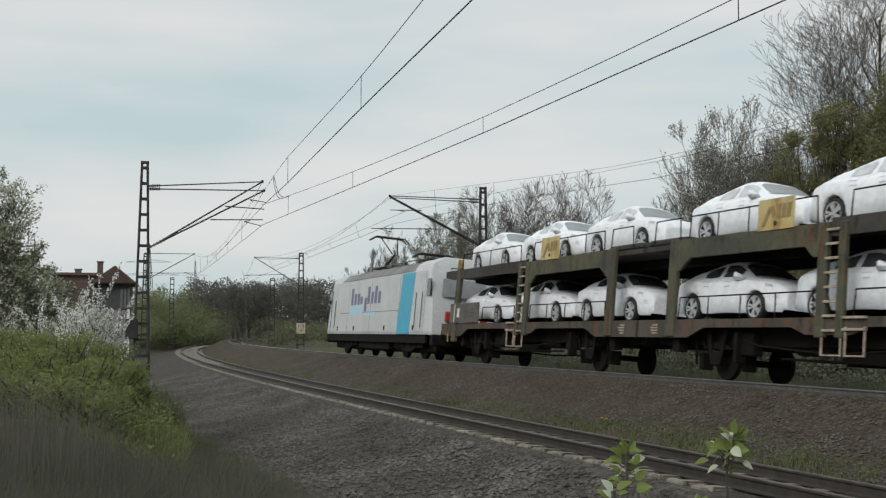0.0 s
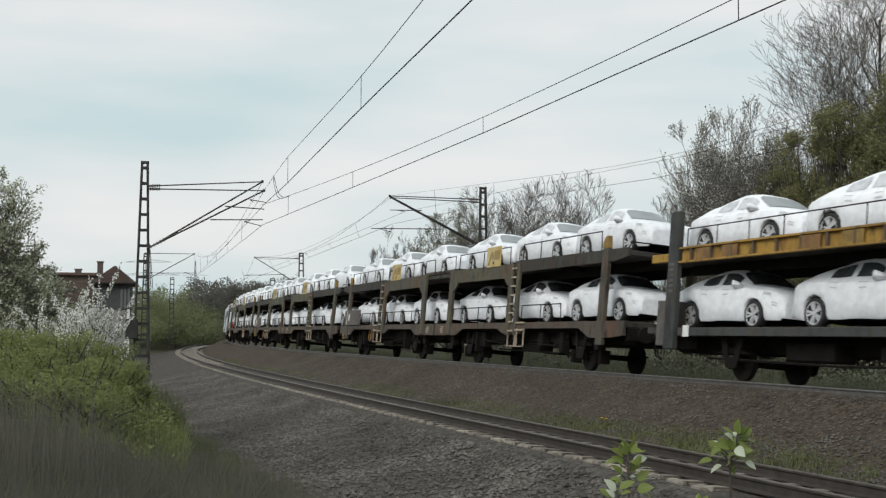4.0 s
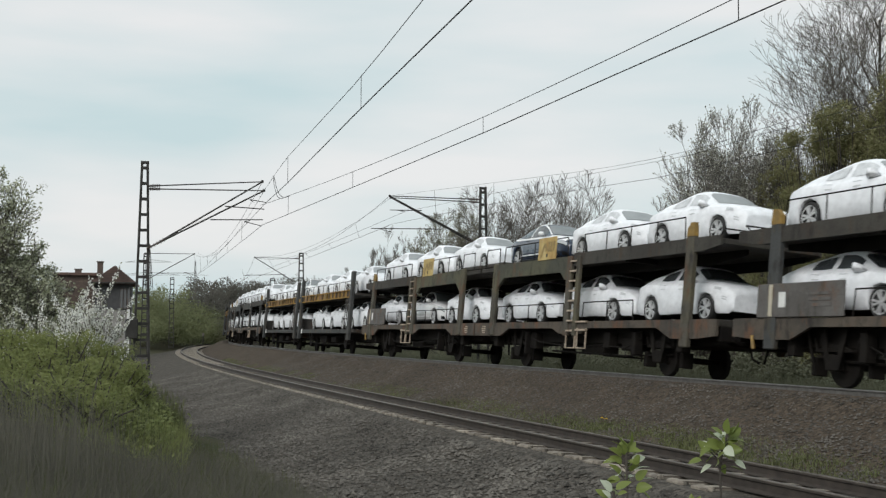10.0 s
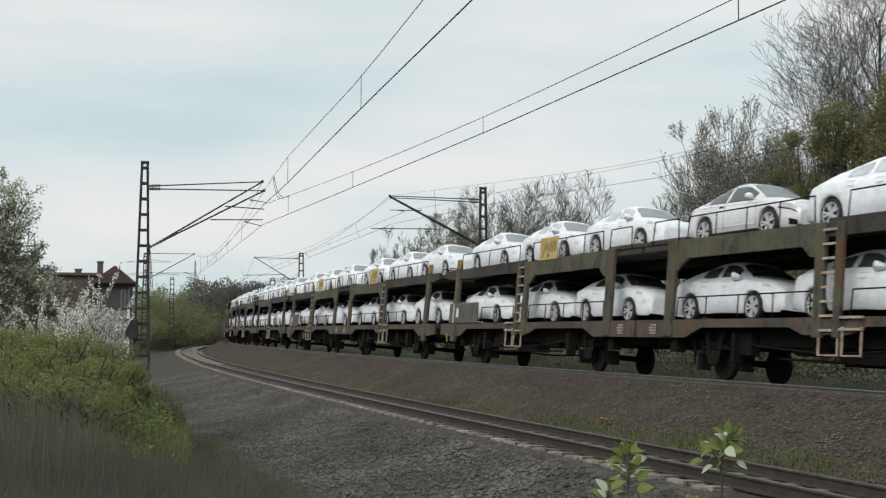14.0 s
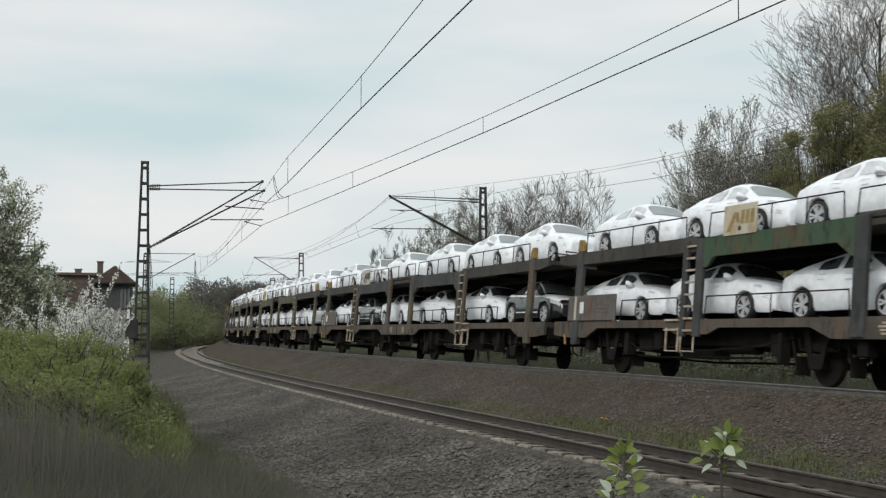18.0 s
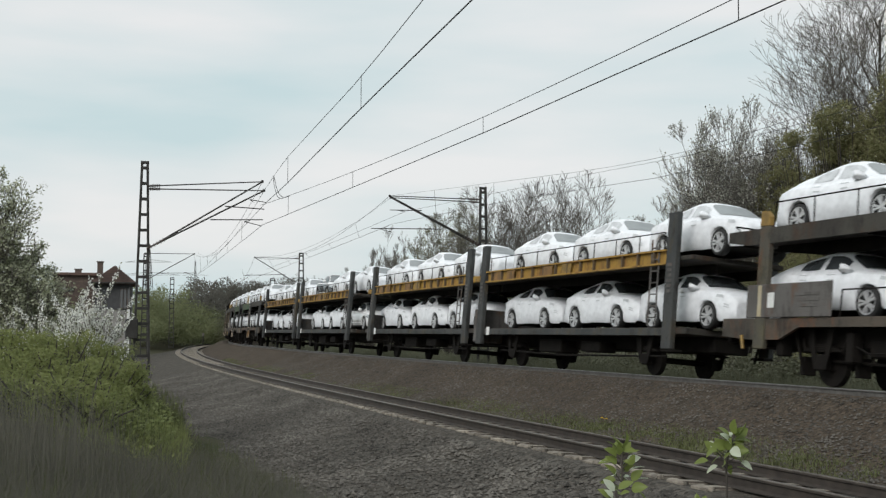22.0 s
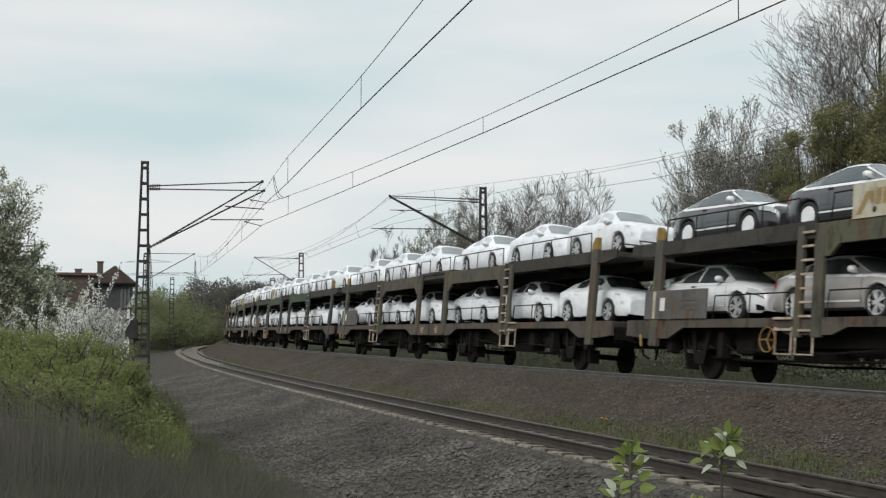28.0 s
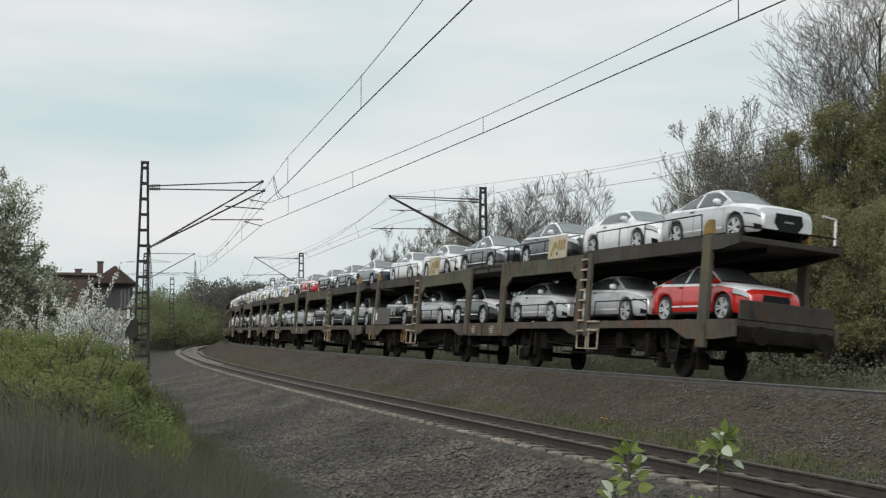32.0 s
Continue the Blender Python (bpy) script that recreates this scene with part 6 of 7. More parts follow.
def grow(rng, height, spread, r0, stems=1, kids=(9, 6, 5, 4), clear=0.18, droop=0.0, gnarl=0.16, rise=0.55, thin=0.008, ang=(0.4, 0.8), sway=0.3, keep=0.26):
    """Limbs of a tree rooted at the origin: thick and thin segments, and the places of its twigs."""
    thick, fine, tips = [], [], []

    def limb(p, d, length, r, level):
        n = 6 if level == 0 else (4 if level < 2 else (3 if level < 3 else 2))
        step = length / n
        pts = [p]
        rr = [r]
        for i in range(n):
            d = d + rng.normal(size=3) * gnarl * (0.5 if level == 0 else 1.0)
            d[2] += (0.06 if level else 0.1) * rise - droop * (level > 1)
            d /= np.linalg.norm(d)
            p = p + d * step
            pts.append(p)
            rr.append(max(thin, r * (1 - 0.8 * (i + 1) / n)))
        for i in range(n):
            (thick if rr[i] > 0.035 else fine).append([*pts[i], *pts[i + 1], rr[i], rr[i + 1]])
        if level >= len(kids):
            tips.extend(pts[1:])
            return
        if level == len(kids) - 1:
            tips.extend(pts[2:])
        k = max(2, int(kids[level] * rng.uniform(0.75, 1.25)))
        for j in range(k):
            f = clear + (1 - clear) * (j + rng.uniform(0, 1)) / k if level == 0 else 0.25 + 0.75 * (j + rng.uniform(0, 1)) / k
            f = min(f, 0.99)
            i = min(int(f * n), n - 1)
            q = pts[i] + (pts[i + 1] - pts[i]) * (f * n - i)
            az = rng.uniform(0, math.tau) if level else j * 2.399 + rng.uniform(-0.4, 0.4)
            dd = pts[i + 1] - pts[i]
            dd = dd / np.linalg.norm(dd)
            side = np.array([math.cos(az), math.sin(az), 0.0])
            side -= dd * side.dot(dd)
            side /= max(np.linalg.norm(side), 1e-6)
            a = rng.uniform(*ang)
            nd = dd * math.cos(a) + side * math.sin(a)
            if level == 0:
                ll = spread * (1.15 - 0.6 * f) * rng.uniform(0.75, 1.2)
            else:
                ll = length * (keep + 0.48 * (1 - f)) * rng.uniform(0.75, 1.2)
            limb(q, nd, ll, max(thin, rr[i] * rng.uniform(0.4, 0.58)), level + 1)

    for s in range(stems):
        lean = rng.normal(size=3) * (0.06 if stems == 1 else sway)
        d = np.array([lean[0], lean[1], 1.0])
        limb(np.zeros(3), d / np.linalg.norm(d), height * (1 if stems == 1 else rng.uniform(0.7, 1.0)), r0 if stems == 1 else r0 * 0.6, 0)
    return thick, fine, np.array(tips)


def plant(name, label, category, x, y, seed, height, spread, r0, leaf, leaf_size, per_tip, scatter=0.08, bark="bark", group="", second=None, crown="crown", z=None, **kw):
    """A tree or shrub with trunk, twigs and leaves at (x, y) on the ground."""
    rng = np.random.default_rng(seed)
    thick, fine, tips = grow(rng, height, spread, r0, **kw)
    th = empty(name, label, category, group)
    zz = float(ground_z([x], [y])[0]) - 0.1 if z is None else z
    th.matrix_basis = pose(x, y, zz)
    if thick:
        quick("trunk", tubes_mesh(thick, 6), M[bark], th)
    if fine:
        quick("branchwork", tubes_mesh(fine, 3), M["twig"], th)
    for mname, sz, cnt in ((leaf, leaf_size, per_tip),) + ((second,) if second else ()):
        if cnt <= 0:
            continue
        k = rng.random(len(tips)) < (cnt if cnt < 1 else 1)
        t = np.repeat(tips[k], max(1, int(round(cnt))), axis=0)
        t = t + rng.normal(size=t.shape) * scatter
        quick(crown, leaves_mesh(t, sz, rng), M[mname], th)
    return th


def spot(px, depth):
    return ((px - 784) / 2061 * depth, depth)


def top(py, depth):
    return 1.807 + (587 - py) / 2061 * depth


# bare and budding trees behind the upper track: bearing, depth, top, limb length, trunk, stems, twig, leaf, its size, how many, children
def back_tree(i, px, dep, ty, spr, r0, stems, thin, leaf, sz, cnt, kids, label, ang=(0.3, 0.6), clear=0.22, sway=0.2, keep=0.36, scatter=0.04):
    x, y = spot(px, dep)
    plant("tree", label, "tree", x, y, 100 + i, top(ty, dep) - 0.1, spr, r0, leaf, sz, cnt, scatter, group="trees behind the line", stems=stems, kids=kids, clear=clear, rise=1.9, thin=thin, gnarl=0.055, ang=ang, sway=sway, keep=keep)


BARE = "bare spring tree with many thin grey twigs and opening buds"
SCRUB = "bare twiggy tree rising behind the wagons"
PALE = "small upright tree with pale olive opening leaves"
for i, row in enumerate((
        (1580, 44.0, 20, 5.0, 0.19, 1, 0.0065, "bud", 0.034, 0.7, (24, 8, 6, 3), BARE, (0.50, 0.82), 0.30), (1505, 46.0, 110, 4.6, 0.14, 2, 0.0065, "bud", 0.034, 0.7, (12, 8, 5, 2), BARE, (0.45, 0.75), 0.34), (1625, 42.0, -40, 4.6, 0.20, 2, 0.0055, "bud", 0.034, 0.6, (9, 6, 5, 3), BARE), (1440, 47.0, 235, 3.4, 0.11, 3, 0.0055, "bud", 0.034, 0.9, (9, 7, 5), BARE, (0.38, 0.68), 0.36),
        (1318, 46.0, 246, 3.2, 0.11, 6, 0.0070, "bud", 0.046, 1.6, (11, 8, 6), BARE, (0.36, 0.66), 0.3, 0.26), (1374, 47.0, 246, 3.0, 0.10, 6, 0.0070, "bud", 0.044, 1.3, (11, 8, 5), BARE, (0.36, 0.66), 0.3, 0.26), (1278, 48.0, 244, 2.7, 0.10, 7, 0.0070, "bud", 0.046, 1.6, (10, 8, 5), BARE, (0.36, 0.66), 0.3, 0.26),
        (1228, 50.0, 306, 2.1, 0.09, 7, 0.0070, "bud", 0.044, 1.0, (10, 7, 5), BARE), (1168, 53.0, 368, 1.7, 0.08, 6, 0.0060, "bud", 0.042, 0.6, (7, 6, 5), BARE),
        (885, 72.0, 352, 3.3, 0.09, 3, 0.0095, "bud", 0.05, 0.05, (12, 8, 5), SCRUB, (0.48, 0.85), 0.30, 0.30, 0.36), (935, 71.0, 340, 3.3, 0.10, 3, 0.0095, "bud", 0.05, 0.05, (12, 8, 5), SCRUB, (0.48, 0.85), 0.30, 0.30, 0.36), (985, 70.0, 342, 3.3, 0.10, 3, 0.0095, "bud", 0.05, 0.05, (12, 8, 5), SCRUB, (0.48, 0.85), 0.30, 0.30, 0.36), (1028, 69.0, 362, 2.6, 0.08, 3, 0.0085, "bud", 0.05, 0.05, (10, 7, 5), SCRUB, (0.48, 0.85), 0.25, 0.28, 0.40),
        (795, 76.0, 366, 2.1, 0.08, 7, 0.0070, "leaf_pale", 0.045, 2.6, (9, 7, 4), PALE, (0.38, 0.72), 0.3, 0.2, 0.36), (835, 77.0, 378, 2.0, 0.08, 6, 0.0070, "leaf_pale", 0.045, 2.2, (9, 7, 4), PALE, (0.38, 0.72), 0.3, 0.2, 0.36), (748, 80.0, 400, 2.0, 0.08, 6, 0.0070, "leaf_pale", 0.045, 1.8, (8, 7, 4), PALE, (0.38, 0.72), 0.3, 0.22, 0.36),
        (700, 86.0, 432, 2.0, 0.08, 8, 0.0085, "bud", 0.050, 0.2, (8, 7, 5), BARE, (0.25, 0.5), 0.3, 0.22, 0.36), (655, 95.0, 462, 2.0, 0.08, 8, 0.0095, "bud", 0.05, 0.2, (8, 7, 5), BARE, (0.25, 0.5), 0.3, 0.22, 0.36))):
    back_tree(i, *row)


def clump(rng, c, r, n):
    """Places near the skin of an uneven ball."""
    d = rng.normal(size=(n, 3))
    d /= np.linalg.norm(d, axis=1, keepdims=True)
    f = np.array([0.75 + 0.5 * noise.noise(Vector((v * 1.7 + np.asarray(c)).tolist())) for v in d])
    return np.asarray(c) + d * np.asarray(r) * (f * rng.uniform(0.35, 1.0, n) ** 0.5)[:, None]


def bush(label, px, dep, ty, w, seed, leaf, size, n, second=None, group="bushes", balls=7, low=0.0, name="bush", half_depth=None, ball=(0.28, 0.5)):
    """A leafy bush from stems and overlapping clumps of leaves."""
    rng = np.random.default_rng(seed)
    x, y = spot(px, dep)
    z0 = float(ground_z([x], [y])[0])
    h = top(ty, dep) - z0
    th = empty(name, label, "bush" if name == "bush" else "tree", group)
    th.matrix_basis = pose(x, y, z0 - 0.05)
    segs, pos = [], []
    for k in range(balls):
        cx, cy = rng.uniform(-w, w) * 0.62, rng.uniform(-w, w) * (half_depth or 0.5)
        rr = w * rng.uniform(*ball)
        cz = max(rr * 0.5, h * rng.uniform(0.35 + low, 0.95) - rr * 0.55)
        pos.append(clump(rng, (cx, cy, cz), (rr, rr, min(rr, h * 0.42)), n // balls))
        for q in range(3):
            e = np.array([cx, cy, cz]) + rng.normal(size=3) * rr * 0.5
            m = e * np.array([0.35, 0.35, 0.5]) + rng.normal(size=3) * 0.08
            segs.append([0.15 * rng.normal(), 0.15 * rng.normal(), 0, *m, 0.035, 0.022])
            segs.append([*m, *e, 0.022, 0.008])
    pos = np.concatenate(pos)
    pos = pos[pos[:, 2] > 0.02]
    quick("stemwork", tubes_mesh(segs, 4), M["bark"], th)
    quick("foliage", leaves_mesh(pos, size, rng), M[leaf], th)
    if second:
        k = rng.random(len(pos)) < second[2]
        quick("blossom" if second[0] == "blossom" else "young_leaves", leaves_mesh(pos[k] + rng.normal(size=(int(k.sum()), 3)) * 0.06, second[1], rng), M[second[0]], th)
    return th


# ivy-dark and brownish growth behind the tail of the train
for i, (px, dep, ty, w, leaf, n) in enumerate(((1505, 41.5, 150, 2.1, "leaf_dark", 17000), (1580, 40.5, 100, 2.3, "leaf_dark", 18000), (1440, 42.5, 205, 1.8, "leaf_dark", 14000), (1392, 44, 262, 1.5, "leaf_dark", 9500), (1600, 38, 280, 2.6, "leaf_dark", 8000), (1520, 39, 330, 2.4, "leaf_dark", 9000), (1440, 41, 370, 2.2, "leaf_dark", 7000), (1570, 36, 440, 2.2, "leaf_dark", 6500), (1500, 37, 480, 2.0, "leaf_dark", 5500),
                                                 (1535, 37, 395, 1.8, "leaf_dark", 4200), (1450, 40, 420, 1.8, "leaf_dark", 3600), (1370, 43, 400, 1.8, "leaf_dark", 3200), (1300, 45, 430, 1.8, "leaf_dim", 1700), (1210, 48, 430, 1.9, "leaf_dim", 1700),
                                                 (1120, 51, 450, 1.9, "leaf_dim", 1700), (1040, 56, 470, 1.9, "leaf_dim", 1700), (960, 61, 475, 2.0, "leaf_dim", 1700), (880, 67, 480, 2.2, "leaf_dim", 1700), (800, 74, 490, 2.4, "leaf_dim", 1700), (720, 82, 500, 2.5, "leaf_dim", 1700), (650, 92, 510, 2.5, "leaf_dim", 1700))):
    bush("dense dark green growth behind the railway bank" if leaf == "leaf_dark" else "dull green bush behind the railway bank", px, dep, ty, w, 200 + i, leaf, 0.052 if dep < 50 else 0.13, int(n * 1.5) if dep < 50 else n, group="bushes behind the line", balls=22 if n < 8500 else 48, low=0.0 if n < 8500 else 0.12, ball=(0.2, 0.42), second=("leaf_brown", 0.05, 0.18) if dep < 45 else None)

for i, (px, dep, ty, w, n) in enumerate(((805, 79, 384, 1.7, 5000), (765, 81, 408, 1.5, 4000), (845, 78, 400, 1.4, 3500), (715, 87, 440, 1.5, 3000), (1305, 47.5, 288, 1.6, 3200), (1250, 49, 312, 1.3, 2400), (1350, 47, 285, 1.5, 3000))):
    bush("pale olive bush in opening leaf behind the wagons", px, dep, ty, w, 260 + i, "leaf_pale", 0.055, int(n * 1.7), group="bushes behind the line", balls=26, ball=(0.2, 0.42))

# white blossom, leafy tree and brambles on the near side
for i, (px, dep, h, spr) in enumerate(((-34, 25.0, 4.5, 1.7), (2, 25.5, 3.9, 1.4), (34, 26.0, 3.0, 1.25), (60, 26.4, 2.7, 1.1), (-70, 24.5, 4.6, 2.0), (16, 24.6, 2.9, 1.2))):
    x, y = spot(px, dep)
    plant("tree", "young tree in pale leaf and blossom beside the bank", "tree", x, y, 300 + i, h, spr, 0.06, "leaf_young", 0.044, 1.7, 0.06, second=("leaf_shrub", 0.042, 0.35), stems=4, kids=(9, 6, 5), clear=0.24, rise=2.0, thin=0.005, gnarl=0.07, ang=(0.4, 0.75), sway=0.22)


def blossom_shrub(px, dep, ty, reach, seed, shoots, lean=0.0):
    """Long upright shoots set with white blossom along their length."""
    rng = np.random.default_rng(seed)
    x, y = spot(px, dep)
    z0 = float(ground_z([x], [y])[0]) - 0.1
    th = empty("shrub", "blackthorn shrub with upright shoots of white blossom", "shrub", "blossoming shrubs")
    th.matrix_basis = pose(x, y, z0)
    h = top(ty, dep) - z0
    segs, pos = [], []
    for k in range(shoots):
        a = rng.uniform(-1, 1)
        tip = np.array([a * reach + lean, rng.uniform(-0.6, 0.6), h * (1 - 0.30 * abs(a)) * rng.uniform(0.72, 1.0)])
        base = np.array([a * reach * 0.3, rng.uniform(-0.2, 0.2), h * 0.12])
        mid = (base + tip) / 2 + rng.normal(size=3) * 0.06
        segs += [[0, 0, 0, *base, 0.03, 0.022], [*base, *mid, 0.018, 0.011], [*mid, *tip, 0.011, 0.004]]
        twigs = [(base + (mid - base) * 0.5, tip)]
        for q in range(7):
            f = rng.uniform(0.25, 0.9)
            r = base + (tip - base) * f
            e = r + (tip - base) * rng.uniform(0.18, 0.34) + np.array([rng.normal() * 0.22, rng.normal() * 0.2, 0.06])
            segs.append([*r, *e, 0.007, 0.003])
            twigs.append((r, e))
        for p, q in twigs:
            n = int(np.linalg.norm(q - p) * 66)
            f = rng.random(n)[:, None] ** 0.8
            pos.append(p + (q - p) * f + rng.normal(size=(n, 3)) * 0.022)
    quick("stemwork", tubes_mesh(segs, 4), M["bark"], th)
    quick("blossom", leaves_mesh(np.concatenate(pos), 0.038, rng, 1.0, 1.1), M["blossom"], th)
    leaf = np.concatenate(pos)
    quick("young_leaves", leaves_mesh(leaf[rng.random(len(leaf)) < 0.18] + rng.normal(size=3) * 0.03, 0.034, rng), M["leaf_shrub"], th)


for i, (px, dep, ty, reach, shoots, lean) in enumerate(((166, 23.0, 490, 0.38, 15, 0.10), (140, 23.4, 502, 0.42, 11, 0.0), (118, 23.5, 530, 0.45, 8, 0.0), (80, 23.2, 532, 0.45, 6, 0.0), (40, 24.0, 530, 0.5, 5, 0.0), (0, 23.5, 528, 0.5, 4, 0.0))):
    blossom_shrub(px, dep, ty, reach, 320 + i, shoots, lean)
for i, (px, dep, ty, w, sz, n) in enumerate((
        (10, 27.5, 560, 1.5, 0.045, 7000), (70, 28, 582, 1.3, 0.045, 6000), (20, 21, 568, 1.3, 0.034, 9000), (105, 21, 576, 1.2, 0.034, 9000), (160, 22, 588, 0.8, 0.034, 6000), (188, 28, 596, 0.9, 0.038, 6000),
        (190, 20, 626, 1.0, 0.034, 7000), (212, 24, 628, 0.8, 0.034, 6000), (28, 19, 606, 1.0, 0.032, 6000), (92, 18.8, 612, 0.9, 0.032, 6000), (146, 18.8, 622, 0.8, 0.032, 5500), (50, 17, 640, 1.1, 0.032, 7000), (150, 16.5, 655, 0.9, 0.030, 6500), (205, 18.5, 660, 0.7, 0.032, 5200), (236, 22, 664, 0.5, 0.032, 3600))):
    bush("soft yellow-green bramble and nettle growth on the bank", px, dep, ty, w, 340 + i, "leaf_bush", sz, n, group="bank growth", balls=42, second=("leaf_nettle", sz * 0.8, 0.3), ball=(0.17, 0.34), half_depth=0.7)

for i, (px, dep, ty, w, n) in enumerate(((14, 26.5, 488, 1.0, 7000), (60, 27.5, 506, 0.8, 4500), (-30, 26, 480, 1.1, 7000), (100, 27.8, 520, 0.7, 3500))):
    bush("grey-green leafy shrub at the young tree's foot", px, dep, ty, w, 380 + i, "leaf_shrub", 0.05, n, group="bank shrubs", balls=18)

def bank_weeds(name, label, material, n, d0, d1, p0, height, seed, leaf):
    """Loose upright weeds, thinning out towards the track."""
    rng = np.random.default_rng(seed)
    dep = rng.uniform(d0, d1, n)
    edge = np.interp(dep, (12, 15, 19, 24, 30, 42), (225, 270, 298, 272, 256, 250))
    px = edge - (edge - p0) * rng.random(n) ** 1.25 + rng.normal(size=n) * 9
    x, y = (px - 784) / 2061 * dep, dep
    z = ground_z(x, y)
    h = height * rng.uniform(0.45, 1.15, n)
    segs, pos = [], []
    for i in range(n):
        t = np.array([x[i] + rng.normal() * 0.10, y[i] + rng.normal() * 0.10, z[i] + h[i]])
        b = np.array([x[i], y[i], z[i] - 0.05])
        segs.append([*b, *t, 0.005, 0.002])
        k = int(10 + 10 * h[i])
        f = rng.random(k)[:, None] ** 0.7
        pos.append(b + (t - b) * f + rng.normal(size=(k, 3)) * np.array([0.09, 0.09, 0.03]))
    tagged(quick(name, leaves_mesh(np.concatenate(pos), leaf, rng, 0.6, 2.0), M[material]), label, "weeds", kind="stuff")
    tagged(quick(name + "_stalks", tubes_mesh(segs, 3), M["grass"]), "thin green stalks of the weeds on the bank", "weeds", kind="stuff")


bank_weeds("nettles", "soft yellow-green nettles and weeds on the bank", "leaf_nettle", 2600, 16.0, 30, -40, 0.75, 401, 0.036)
bank_weeds("low_weeds", "low green weeds thinning out towards the ballast", "leaf_bush", 1200, 15.0, 24, 120, 0.42, 402, 0.030)
bank_weeds("far_weeds", "fresh green weeds round the mast's foot", "leaf_nettle", 700, 30, 44, 60, 0.8, 403, 0.05)

# the wood round the far end of the curve
def woodland():
    rng = np.random.default_rng(77)
    pos, segs = [], []
    for i in range(150):
        px = rng.uniform(255, 640)
        dep = rng.uniform(205, 265)
        if px < 380:
            dep = rng.uniform(175, 235)
        x, y = spot(px, dep)
        hgt = (top(rng.uniform(476, 512), dep) - 0.5)
        if px < 340:
            hgt = top(rng.uniform(512, 545), dep) - 0.5
        z0 = 0.2
        segs.append([x, y, z0, x + rng.normal() * 0.4, y, z0 + hgt * 0.8, 0.18, 0.05])
        for k in range(3):
            az, f = rng.uniform(0, math.tau), rng.uniform(0.3, 0.85)
            e = np.array([x + math.cos(az) * 1.9, y + math.sin(az) * 1.9, z0 + hgt * min(0.88, f + 0.2)])
            segs.append([x, y, z0 + hgt * f, *e, 0.06, 0.025])
            for q in range(3):
                g = e + rng.normal(size=3) * 0.7
                segs.append([*e, *g, 0.03, 0.015])
        for k in range(7):
            c = (x + rng.normal() * 1.3, y + rng.normal() * 1.3, z0 + hgt * rng.uniform(0.2, 0.88))
            pos.append(clump(rng, c, (1.8, 1.8, 1.5), 100))
    ob = quick("far_woodland", leaves_mesh(np.concatenate(pos), 0.21, rng), M["leaf_far"])
    tagged(ob, "hazy olive grey wood closing the far end of the curve", "woodland", kind="stuff")
    ob2 = quick("far_woodland_branches", tubes_mesh(segs, 3), M["far_twig"])
    tagged(ob2, "bare branches and trunks of the far wood", "woodland", kind="stuff")
    pos = []
    for i in range(120):
        px = rng.uniform(236, 620)
        dep = rng.uniform(150, 190) if px > 360 else rng.uniform(118, 172)
        if 305 < px < 470:
            dep = rng.uniform(186, 200)
        x, y = spot(px, dep)
        s, lat = lat_of([x], [y])
        if -5 < lat[0] < near_lat(s[0]) + 6.5:
            continue
        h = top(rng.uniform(556, 590) if px > 330 else rng.uniform(520, 580), dep)
        for k in range(6):
            pos.append(clump(rng, (x + rng.normal() * 1.2, y + rng.normal(), max(0.5, h * rng.uniform(0.15, 0.85))), (1.3, 1.3, 1.0), 110))
    for i in range(60):
        px, dep = rng.uniform(225, 385), rng.uniform(160, 192)
        x, y = spot(px, dep)
        h = top(rng.uniform(492, 555) if px < 335 else rng.uniform(525, 570), dep)
        for k in range(9):
            pos.append(clump(rng, (x + rng.normal() * 1.3, y + rng.normal(), max(0.5, h * rng.uniform(0.1, 0.9))), (1.5, 1.3, 1.1), 110))
    far = [c for c in pos if c[:, 0].mean() / c[:, 1].mean() > -0.195]
    pos = [c for c in pos if c[:, 0].mean() / c[:, 1].mean() <= -0.195]
    ob = quick("far_thicket", leaves_mesh(np.concatenate(far), 0.14, rng), M["leaf_thicket"])
    tagged(ob, "dull green thicket below the far wood", "woodland", kind="stuff")
    ob = quick("far_bushes", leaves_mesh(np.concatenate(pos), 0.14, rng, 1.0), M["leaf_grove"])
    tagged(ob, "light green spring bushes along the far curve", "woodland", kind="stuff")
    # a long wooded skyline that closes the place on every side
    pos = []
    for i in range(420):
        a = rng.uniform(0, math.tau)
        r = rng.uniform(330, 430)
        x, y = r * math.cos(a), r * math.sin(a)
        if y > 0 and abs(x) < 0.45 * y and rng.random() < 0.2:
            continue
        s, lat = lat_of([x], [y])
        for k in range(3):
            pos.append(clump(rng, (x + rng.normal() * 4, y + rng.normal() * 4, rng.uniform(1, 8)), (6, 6, 4), 22))
    p = np.concatenate(pos)
    xs, ys, _ = along(np.arange(-700, 900, 4.0))
    keep = np.ones(len(p), bool)
    for i in range(len(p)):
        keep[i] = ((xs - p[i, 0]) ** 2 + (ys - p[i, 1]) ** 2).min() > 100
    ob = quick("skyline_woods", leaves_mesh(p[keep], 1.6, rng), M["leaf_wood"])
    tagged(ob, "distant wooded skyline round the fields", "woodland", kind="stuff")


woodland()


